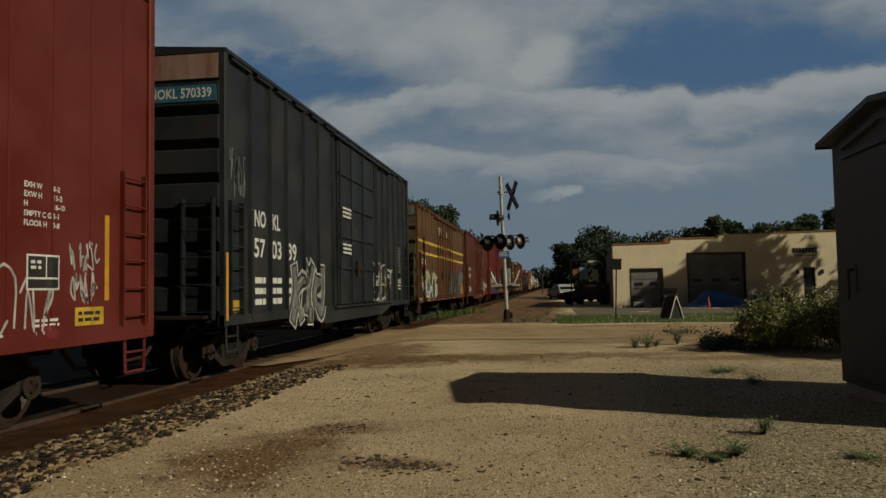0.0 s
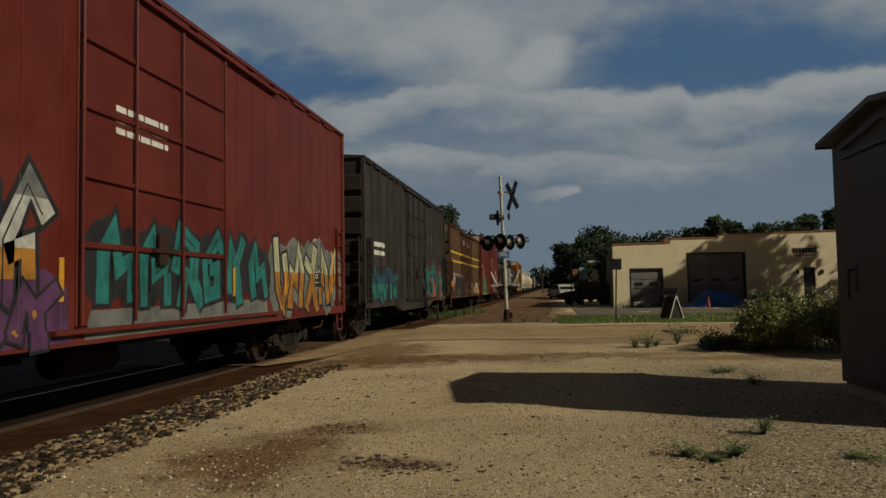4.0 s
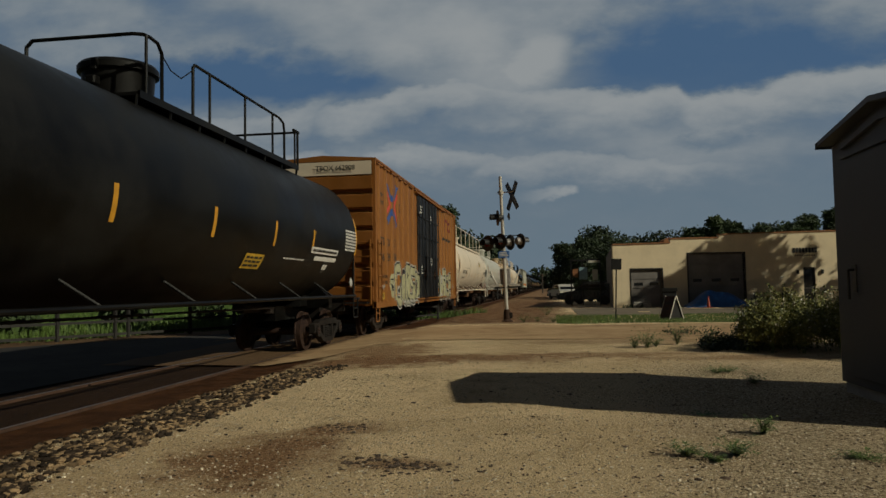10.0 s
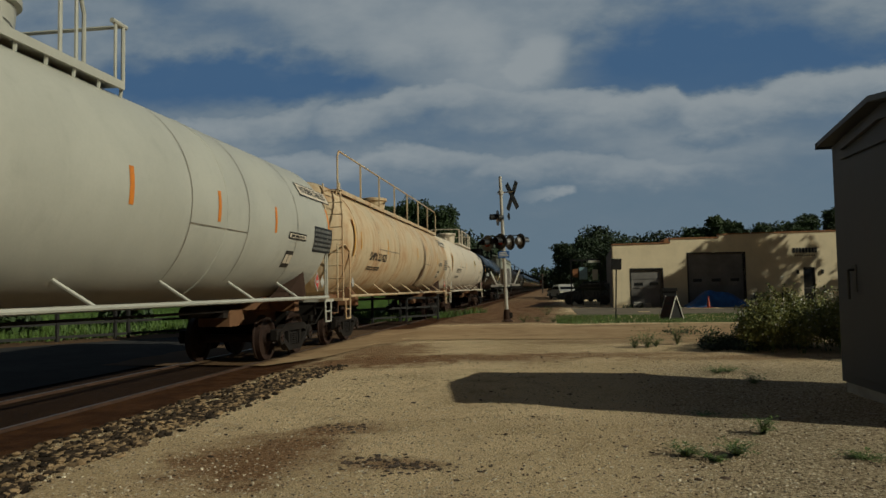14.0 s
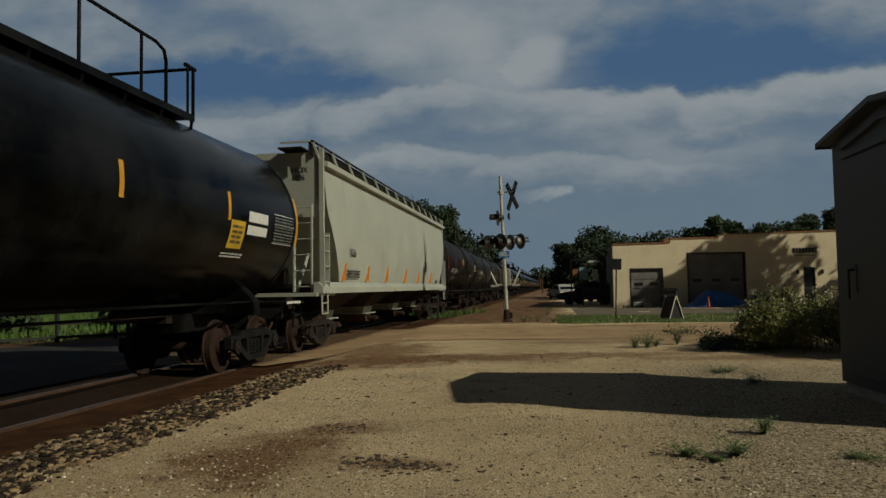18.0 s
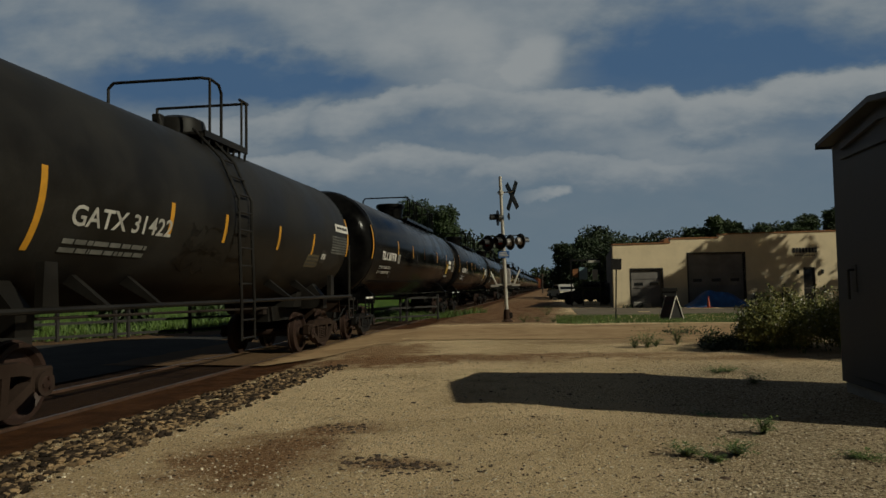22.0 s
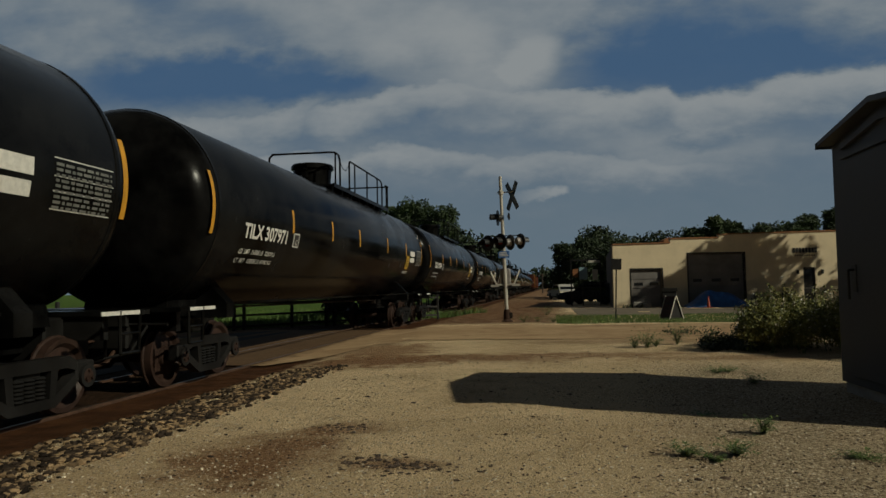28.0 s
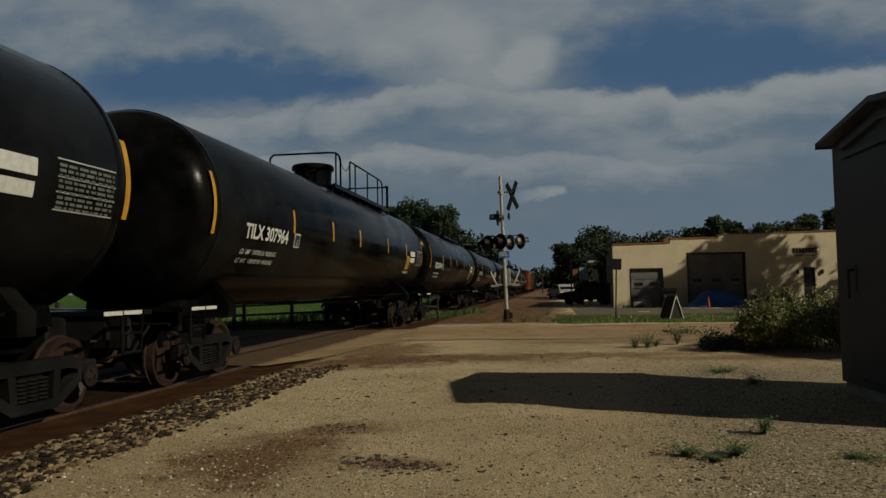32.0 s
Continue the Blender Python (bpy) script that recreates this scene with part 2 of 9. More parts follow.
M["sootblack"] = painted("dusty_black_tank_paint", (0.0030, 0.0027, 0.0023), amount=0.25, rough=0.42, fade=0.2, dirt=(0.006, 0.005, 0.004), gloss=0.13)
M["sootbrown"] = painted("sooty_brown_tank_paint", (0.0072, 0.0044, 0.0028), amount=0.3, rough=0.5, fade=0.2, dirt=(0.012, 0.007, 0.0045), gloss=0.12)
M["sootgrey"] = painted("dusty_grey_black_tank_paint", (0.0108, 0.0094, 0.0078), amount=0.3, rough=0.48, fade=0.2, dirt=(0.017, 0.0135, 0.010), gloss=0.14)
M["blackdoor"] = painted("black_door_paint", (0.014, 0.014, 0.016), amount=0.12, rough=0.45)
M["rustpale"] = painted("rust_stained_pale_band", (0.30, 0.20, 0.16), amount=0.5, rough=0.6, rust=(0.17, 0.05, 0.03), rust_amount=0.8)
M["iron"] = painted("truck_iron", (0.018, 0.0125, 0.0095), amount=0.5, rough=0.75, dirt=(0.024, 0.015, 0.010))
M["blackiron"] = painted("greasy_black_iron", (0.0038, 0.0033, 0.0030), amount=0.4, rough=0.6, dirt=(0.009, 0.005, 0.003), gloss=0.2)
M["sootiron"] = painted("sooty_brown_iron", (0.021, 0.0105, 0.006), amount=0.5, rough=0.8, dirt=(0.018, 0.010, 0.006))
M["rustiron"] = painted("rusty_iron", (0.040, 0.020, 0.012), amount=0.5, rough=0.8, dirt=(0.035, 0.022, 0.016))
M["ruststain"] = painted("rust_stained_frame_paint", (0.20, 0.105, 0.055), amount=0.5, rough=0.7, dirt=(0.06, 0.03, 0.018), rust=(0.13, 0.045, 0.02), rust_amount=0.7)
M["tankiron"] = painted("dark_greasy_iron", (0.0105, 0.0082, 0.0068), amount=0.5, rough=0.7, dirt=(0.020, 0.011, 0.007))
M["wheel"] = plain("rusty_wheel_steel", (0.028, 0.0125, 0.0075), 0.65, 0.2, 0.3)
M["tread"] = plain("polished_tread_steel", (0.45, 0.43, 0.40), 0.28, 1.0, 0.1)
M["white"] = plain("white_lettering", (0.62, 0.60, 0.56), 0.6, 0, 0.12, 14)
M["darkletter"] = plain("black_lettering", (0.02, 0.018, 0.016), 0.6, 0, 0.2)
M["yellow"] = plain("yellow_paint", (0.50, 0.31, 0.024), 0.55, 0, 0.2, 5)
M["orange"] = plain("orange_reflector", (0.62, 0.20, 0.02), 0.5, 0, 0.15, 6)
M["amberstripe"] = plain("yellow_reflector", (0.52, 0.25, 0.018), 0.5, 0, 0.15, 6)
M["rosin"] = plain("faded_red_reflector", (0.42, 0.10, 0.04), 0.5, 0, 0.2, 6)
M["teal"] = plain("teal_spray_paint", (0.016, 0.135, 0.125), 0.6, 0, 0.35, 4)
M["skyblue"] = plain("blue_spray_paint", (0.014, 0.062, 0.098), 0.6, 0, 0.45, 3)
M["paleblue"] = plain("pale_blue_spray_paint", (0.068, 0.135, 0.155), 0.6, 0, 0.35, 4)
M["deepblue"] = plain("deep_blue_spray_paint", (0.016, 0.04, 0.085), 0.6, 0, 0.3, 4)
M["green"] = plain("green_spray_paint", (0.021, 0.096, 0.03), 0.6, 0, 0.25, 3)
M["purple"] = plain("purple_spray_paint", (0.078, 0.027, 0.078), 0.6, 0, 0.3, 4)
M["sprayblack"] = plain("black_spray_paint", (0.014, 0.013, 0.016), 0.6, 0, 0.3, 4)
M["spraywhite"] = plain("white_spray_paint", (0.39, 0.3744, 0.3432), 0.65, 0, 0.3, 5)
M["paleyellow"] = plain("pale_yellow_spray_paint", (0.36, 0.3456, 0.216), 0.65, 0, 0.2, 5)
M["sprayorange"] = plain("orange_spray_paint", (0.3224, 0.1364, 0.0186), 0.6, 0, 0.3, 4)
M["sprayred"] = plain("red_spray_paint", (0.135, 0.009, 0.009), 0.6, 0, 0.25, 4)
M["spraygrey"] = plain("grey_spray_paint", (0.13, 0.13, 0.12), 0.6, 0, 0.3, 4)
M["logoblue"] = plain("logo_blue", (0.03, 0.08, 0.28), 0.5, 0, 0.12)
M["logored"] = plain("logo_red", (0.50, 0.05, 0.03), 0.5, 0, 0.12)
M["bluepanel"] = plain("blue_number_band", (0.03, 0.11, 0.17), 0.5, 0, 0.2)


# ---- mesh helpers ----
class Geo:
    """Collects the faces of one mesh."""

    def __init__(self):
        self.v, self.f = [], []

    def add(self, verts, faces):
        n = len(self.v)
        self.v.extend([tuple(p) for p in verts])
        self.f.extend([tuple(i + n for i in q) for q in faces])
        return self

    def box(self, x0, x1, y0, y1, z0, z1, c=0.0):
        if c <= 0:
            v = [(x, y, z) for x in (x0, x1) for y in (y0, y1) for z in (z0, z1)]
            return self.add(v, [(0, 1, 3, 2), (4, 6, 7, 5), (0, 4, 5, 1), (2, 3, 7, 6), (0, 2, 6, 4), (1, 5, 7, 3)])
        b = bmesh.new()
        bmesh.ops.create_cube(b, size=1.0, matrix=Matrix.LocRotScale(((x0 + x1) / 2, (y0 + y1) / 2, (z0 + z1) / 2), None, (x1 - x0, y1 - y0, z1 - z0)))
        bmesh.ops.bevel(b, geom=b.edges[:], offset=c, segments=1, affect="EDGES", profile=0.5)
        self.take(b)
        return self

    def take(self, b):
        b.verts.index_update()
        self.add([q.co[:] for q in b.verts], [[q.index for q in face.verts] for face in b.faces])
        b.free()

    def cyl(self, a, b, r, n=8, r2=None, caps=True):
        a, b = Vector(a), Vector(b)
        r2 = r if r2 is None else r2
        d = (b - a).normalized()
        s = d.cross(Vector((0, 0, 1)) if abs(d.z) < 0.9 else Vector((1, 0, 0))).normalized()
        u = s.cross(d)
        ring = [s * math.cos(2 * math.pi * i / n) + u * math.sin(2 * math.pi * i / n) for i in range(n)]
        v = [a + q * r for q in ring] + [b + q * r2 for q in ring]
        f = [(i, i + n, (i + 1) % n + n, (i + 1) % n) for i in range(n)]
        if caps:
            f += [tuple(range(n)), tuple(range(2 * n - 1, n - 1, -1))]
        return self.add(v, f)

    def tube(self, points, r, n=6):
        for a, b in zip(points, points[1:]):
            self.cyl(a, b, r, n)
        return self

    def prism(self, poly, axis, a, b):
        """poly: corners in the two other axes (in xyz order), run from a to b along axis."""
        def at(p, q):
            return {"x": (q, p[0], p[1]), "y": (p[0], q, p[1]), "z": (p[0], p[1], q)}[axis]
        n = len(poly)
        return self.add([at(p, a) for p in poly] + [at(p, b) for p in poly],
                        [(i, (i + 1) % n, (i + 1) % n + n, i + n) for i in range(n)] + [tuple(range(n)), tuple(range(2 * n - 1, n - 1, -1))])

    def lathe(self, rows, n, centre, axis="y"):
        """rows: (radius, place along the axis)."""
        cx, cy, cz = centre
        v = []
        for r, s in rows:
            for i in range(n):
                a = 2 * math.pi * i / n
                c, d = r * math.cos(a), r * math.sin(a)
                v.append({"y": (cx + c, cy + s, cz + d), "x": (cx + s, cy + c, cz + d), "z": (cx + c, cy + d, cz + s)}[axis])
        f = [(j * n + i, j * n + (i + 1) % n, (j + 1) * n + (i + 1) % n, (j + 1) * n + i) for j in range(len(rows) - 1) for i in range(n)]
        f += [tuple(range(n)), tuple(range(len(rows) * n - 1, (len(rows) - 1) * n - 1, -1))]
        return self.add(v, f)

    def mesh(self, name, angle=35):
        me = bpy.data.meshes.new(name)
        me.from_pydata(self.v, [], self.f)
        b = bmesh.new()
        b.from_mesh(me)
        bmesh.ops.recalc_face_normals(b, faces=b.faces)
        b.to_mesh(me)
        b.free()
        if angle:
            me.shade_smooth()
            me.set_sharp_from_angle(angle=radians(angle))
        return me


SHARED = {}


def part(name, geo, mat, parent=None, label="", at=None, angle=35, key=None):
    """Links one mesh object under a thing or part. key: parts with the same key share their mesh."""
    if key is not None and key in SHARED:
        me = SHARED[key]
    else:
        geo = geo() if callable(geo) else geo
        me = geo if isinstance(geo, bpy.types.Mesh) else geo.mesh(name, angle)
        me.materials.append(mat) if not me.materials else None
        if key is not None:
            SHARED[key] = me
    ob = new(name, me)
    ob.parent = parent
    if at is not None:
        ob.location = at
    if label:
        ob["label"] = label
    return ob


def base(name, label, category, group="", at=(0, 0, 0), kind=""):
    ob = new(name)
    ob.location = at
    ob.empty_display_size = 0.1
    return tagged(ob, label, category, group, kind)


TEXTS = {}


def words(body, size=1.0, bold=0.0):
    """Flat letters as (verts, faces) in x, y from the lower left corner."""
    if (body, bold) not in TEXTS:
        cu = bpy.data.curves.new("letters", "FONT")
        cu.body, cu.size, cu.offset, cu.resolution_u = body, 1.0, bold, 3
        ob = new("letters", cu)
        me = bpy.data.meshes.new_from_object(ob)
        TEXTS[(body, bold)] = ([v.co[:2] for v in me.vertices], [tuple(p.vertices) for p in me.polygons])
        bpy.data.objects.remove(ob), bpy.data.curves.remove(cu), bpy.data.meshes.remove(me)
    v, f = TEXTS[(body, bold)]
    return [(x * size, y * size) for x, y in v], f


def side_words(parent, body, x, y, z, height, mat, label="", width=None, bold=0.02, name="lettering", turn=0.0):
    """Letters on an upright side that faces +x; capital height in metres."""
    v, f = words(body, height / 0.69, bold)
    s = 1.0
    if width:
        s = width / max(0.01, max(p[0] for p in v))
    c, d = math.cos(turn), math.sin(turn)
    return tagged(part(name, Geo().add([(x, y + p[0] * s * c - p[1] * d, z + p[0] * s * d + p[1] * c) for p in v], f), mat, parent, label, angle=0), kind="stuff")


def bars(parent, x, y0, y1, z0, z1, rows, mat, seed=1, name="lettering", curve=None, cols=1):
    """Rows of small print as plain bars on a side that faces +x. curve: maps (y, z) to a place on a round tank."""
    g, rnd = Geo(), random.Random(seed)
    h = (z1 - z0) / rows
    for i in range(rows):
        for j in range(cols):
            a = y0 + (y1 - y0) * j / cols
            e = y0 + (y1 - y0) * (j + 1) / cols - 0.02
            while a < e - 0.02:
                w = min(rnd.uniform(0.05, 0.22) * max(0.5, h / 0.08), e - a)
                lo, hi = z1 - (i + 0.78) * h, z1 - (i + 0.22) * h
                pts = [(a, lo), (a + w, lo), (a + w, hi), (a, hi)]
                g.add([curve(p, q) for p, q in pts] if curve else [(x, p, q) for p, q in pts], [(0, 1, 2, 3)])
                a += w + 0.03
    return tagged(part(name, g, mat, parent, "small print, not readable", angle=0), kind="stuff")


# ---- the setting: ground, road, track ----
M["lot"] = earth("gravel_lot", (0.42, 0.31, 0.19), (0.30, 0.21, 0.13), (0.52, 0.44, 0.33))
M["trackdirt"] = earth("brown_track_dirt", (0.090, 0.050, 0.030), (0.060, 0.034, 0.022), (0.13, 0.08, 0.055), wide=0.8)
M["roadway"] = earth("dusty_road", (0.43, 0.295, 0.165), (0.31, 0.20, 0.108), (0.48, 0.36, 0.23), wide=0.5, speckle=0.5, depth=0.008, darker_below=-5.7)
M["grass"] = leafy("grass_blades", (0.035, 0.070, 0.012), (0.12, 0.19, 0.03), 0.6)
M["meadow"] = earth("meadow", (0.085, 0.13, 0.022), (0.05, 0.085, 0.016), (0.14, 0.19, 0.05), wide=0.2, speckle=0.6)
M["asphalt"] = earth("worn_asphalt", (0.044, 0.041, 0.039), (0.030, 0.028, 0.027), (0.07, 0.066, 0.06), wide=0.5, speckle=0.4, depth=0.006)
M["paving"] = earth("worn_pale_paving", (0.20, 0.165, 0.125), (0.14, 0.115, 0.088), (0.27, 0.23, 0.18), wide=0.5, speckle=0.4, depth=0.006)
M["rail"] = plain("rusty_rail", (0.085, 0.045, 0.028), 0.7, 0.3, 0.3)
M["railtop"] = plain("polished_rail_head", (0.20, 0.155, 0.125), 0.38, 0.9, 0.2)
M["tie"] = plain("weathered_tie_wood", (0.06, 0.045, 0.035), 0.9, 0, 0.35, 12)


def ground_height(x, y):
    """Lot a hand above the rail, falling to the track bed; level beyond."""
    def smooth(a, b, t):
        t = min(1.0, max(0.0, (t - a) / (b - a)))
        return t * t * (3 - 2 * t)
    lot = 0.10 + 0.03 * noise.noise((x * 0.35, y * 0.35, 2.0)) + 0.012 * noise.noise((x * 1.7, y * 1.7, 5.0))
    road = smooth(13.0, 18.0, y) * (1 - smooth(26.0, 30.0, y))
    bed = -0.048 + 0.03 * road
    side = smooth(-5.2, -3.9, x)
    near = bed + (lot - bed) * side
    far = -0.048 + (0.05 + 0.02 * road) * smooth(-8.2, -9.5, x) if x < -7 else near
    return far if x < -7 else near


def ground_sheet():
    xs = [-2500, -900, -300, -120, -60, -35, -24] + [-18 + i * 0.8 for i in range(14)] + [-6.8 + i * 0.22 for i in range(60)] + [6.6 + i * 1.2 for i in range(14)] + [25, 32, 45, 70, 120, 300, 900, 2500]
    ys = [-2500, -600, -150, -60, -25, -10, -4, 0, 2] + [3 + i * 0.25 for i in range(60)] + [18.2 + i * 0.9 for i in range(22)] + [40, 44, 50, 60, 75, 100, 140, 200, 300, 600, 1200, 3000]
    v = [(x, y, ground_height(x, y)) for y in ys for x in xs]
    n = len(xs)
    f = [(j * n + i, j * n + i + 1, (j + 1) * n + i + 1, (j + 1) * n + i) for j in range(len(ys) - 1) for i in range(n - 1)]
    return Geo().add(v, f)


def ground_material():
    """Pale gravel lot, brown dirt along the track and meadow behind it, with soft uneven borders."""
    m, k, b = material("ground_surface")
    at = k.add("ShaderNodeNewGeometry").outputs["Position"]
    x, y, z = k.split(at)
    wash, mid, grit = k.noise(at, 0.33, 6.0, 0.62, 0.4), k.noise(at, 2.1, 6.0, 0.66), k.noise(at, 30.0, 5.0, 0.72)
    fine = k.noise(at, 75.0, 3.0, 0.7)
    lot = k.mix(k.ramp(wash, 0.34, 0.62), (0.56, 0.40, 0.22), (0.78, 0.585, 0.345))
    lot = k.mix(k.math("MULTIPLY", k.ramp(mid, 0.52, 0.70), 0.45), lot, (0.30, 0.18, 0.092))
    lot = k.mix(k.math("MULTIPLY", k.ramp(grit, 0.55, 0.68), 0.6), lot, (0.74, 0.62, 0.46))
    lot = k.mix(k.math("MULTIPLY", k.ramp(grit, 0.32, 0.43, 1.0, 0.0), 0.70), lot, (0.12, 0.078, 0.048))
    lot = k.mix(k.math("MULTIPLY", k.ramp(fine, 0.55, 0.63), 0.75), lot, (0.86, 0.72, 0.52))
    lot = k.mix(k.math("MULTIPLY", k.ramp(fine, 0.36, 0.45, 1.0, 0.0), 0.75), lot, (0.15, 0.095, 0.052))
    # coarser grey gravel towards the shed
    grey = k.math("MULTIPLY", k.ramp(k.math("SUBTRACT", k.math("ADD", x, k.math("MULTIPLY", wash, 1.6)), k.math("MULTIPLY", y, 0.08)), 0.5, 2.0), k.ramp(y, 11.0, 14.0, 1.0, 0.0))
    lot = k.mix(k.math("MULTIPLY", grey, 0.75), lot, k.mix(k.ramp(grit, 0.40, 0.62), (0.17, 0.125, 0.080), (0.66, 0.54, 0.37)))
    dirt = k.mix(k.ramp(mid, 0.35, 0.65), (0.050, 0.0205, 0.0085), (0.105, 0.046, 0.019))
    dirt = k.mix(k.math("MULTIPLY", k.ramp(grit, 0.58, 0.72), 0.3), dirt, (0.19, 0.10, 0.05))
    # dark cinders left of the near rail, with the train's shade painted into them
    dirt = k.mix(k.math("MULTIPLY", k.ramp(k.math("ADD", x, k.math("MULTIPLY", k.math("SUBTRACT", mid, 0.5), 0.7)), -6.2, -5.85, 1.0, 0.0), 0.85), dirt, k.mix(k.ramp(grit, 0.42, 0.66), (0.016, 0.010, 0.0065), (0.050, 0.028, 0.016)))
    green = k.mix(k.ramp(mid, 0.35, 0.65), (0.045, 0.085, 0.014), (0.105, 0.165, 0.028))
    # brown stains: worn earth on the lot and along the edge of the road; the farthest also paints in yard shade
    for cx, cy, rx, ry, power in ((-2.4, 5.7, 0.75, 1.2, 0.9), (-1.25, 5.5, 0.5, 0.26, 0.7), (-2.0, 6.9, 0.5, 0.4, 0.6), (-3.4, 13.3, 1.7, 1.3, 0.95), (-1.3, 13.8, 2.2, 1.0, 0.85), (-3.6, 15.6, 1.4, 2.2, 0.8), (0.9, 14.4, 2.0, 0.6, 0.7), (3.2, 13.6, 1.8, 0.6, 0.7), (2.2, 17.6, 3.4, 0.8, 0.6), (-3.2, 37.0, 3.4, 11.0, 1.0), (-2.2, 56.0, 3.0, 16.0, 1.0), (1.2, 31.5, 1.6, 3.0, 0.7)):
        dx, dy = k.math("DIVIDE", k.math("SUBTRACT", x, cx), rx), k.math("DIVIDE", k.math("SUBTRACT", y, cy), ry)
        away = k.math("ADD", k.math("SQRT", k.math("ADD", k.math("MULTIPLY", dx, dx), k.math("MULTIPLY", dy, dy))), k.math("MULTIPLY", k.math("SUBTRACT", mid, 0.5), 2.4))
        lot = k.mix(k.math("MULTIPLY", k.ramp(away, 0.35, 1.25, 1.0, 0.0), power), lot, k.mix(k.ramp(grit, 0.4, 0.66), (0.135, 0.062, 0.028), (0.40, 0.225, 0.115)))
    edge = k.math("ADD", x, k.math("MULTIPLY", k.math("SUBTRACT", mid, 0.5), 0.9))
    beyond = k.math("MULTIPLY", k.ramp(y, 25.6, 27.6), k.ramp(k.math("ADD", edge, k.math("MULTIPLY", k.math("SUBTRACT", wash, 0.5), 2.5)), -0.4, 1.4, 1.0, 0.0))
    lot = k.mix(k.math("MULTIPLY", beyond, 0.92), lot, k.mix(k.ramp(k.math("ADD", k.math("MULTIPLY", mid, 0.6), k.math("MULTIPLY", grit, 0.4)), 0.36, 0.66), (0.095, 0.048, 0.024), (0.30, 0.175, 0.095)))
    colour = k.mix(k.ramp(edge, -5.0, -4.55), dirt, lot)
    colour = k.mix(k.ramp(k.math("ADD", edge, k.math("MULTIPLY", k.math("SUBTRACT", wash, 0.5), 2.0)), -12.2, -11.0, 1.0, 0.0), colour, green)
    far = k.ramp(k.math("ADD", y, k.math("MULTIPLY", k.math("SUBTRACT", wash, 0.5), 8.0)), 60.0, 75.0)
    colour = k.mix(k.math("MULTIPLY", far, k.ramp(x, 3.0, 6.0)), colour, green)
    k.put(b.inputs["Base Color"], colour)
    b.inputs["Roughness"].default_value = 0.95
    b.inputs["Specular IOR Level"].default_value = 0.08
    k.put(b.inputs["Normal"], k.bump(k.math("ADD", k.math("MULTIPLY", grit, 0.7), k.math("MULTIPLY", fine, 0.8)), 1.0, 0.048))
    return m


tagged(part("ground", ground_sheet(), ground_material(), angle=60), "pale gravel lot with brown dirt along the track and meadow beyond", "ground", kind="structure")

# crossing road: a dusty sheet over the ground, from side to side across the track
g = Geo()
xs = [-40, -24, -16, -12, -9.5, -8.0] + [-7.6 + 0.7 * i for i in range(22)] + [9, 12, 18, 30, 60]
def road_near(x):
    t = min(1.0, max(0.0, (-3.2 - x) / 2.5))
    return 18.3 - 4.7 * t * t * (3 - 2 * t) + 0.3 * noise.noise((x * 0.8, 3.0, 0.0))
def road_far(x):
    return 25.2 + 0.12 * noise.noise((x * 0.6, 9.0, 0.0))
rows = 9
v = []
for x in xs:
    for j in range(rows):
        y = road_near(x) + (road_far(x) - road_near(x)) * j / (rows - 1)
        v.append((x, y, max(ground_height(x, y) + 0.012, -0.012 if -8.4 < x < -5.0 else -9)))
g.add(v, [(i * rows + j, (i + 1) * rows + j, (i + 1) * rows + j + 1, i * rows + j + 1) for i in range(len(xs) - 1) for j in range(rows - 1)])
tagged(part("road", g, M["roadway"], angle=60), "dusty tan road crossing the track", "road", kind="structure")

# rails and ties
track = base("track", "railway track with rusty rails on brown dirt", "railway track", kind="structure")
for s in (-1, 1):
    prof = [(-0.075, -0.17), (0.075, -0.17), (0.075, -0.155), (0.012, -0.13), (0.012, -0.05), (0.037, -0.04), (0.037, -0.004), (-0.037, -0.004), (-0.037, -0.04), (-0.012, -0.05), (-0.012, -0.13), (-0.075, -0.155)]
    part("rail", Geo().prism([(TRACK_X + s * 0.755 + p, q) for p, q in prof], "y", -60, 900), M["rail"], track)
    part("rail_head", Geo().box(TRACK_X + s * 0.755 - 0.022, TRACK_X + s * 0.755 + 0.012, -60, 900, -0.004, 0.0), M["railtop"], track, "polished rail head")
for i in range(80):
    y = -6 + i * 0.52
    if 12 < y < 26:
        continue
    part("tie", lambda: Geo().box(-1.3, 1.3, -0.115, 0.115, -0.20, -0.058, 0.012), M["tie"], track, at=(TRACK_X, y, 0), key="tie")


def rock_geo(rnd, r):
    b = bmesh.new()
    bmesh.ops.create_icosphere(b, subdivisions=1, radius=r)
    for q in b.verts:
        q.co *= rnd.uniform(0.45, 1.3)
        q.co.z *= 0.75
    return b


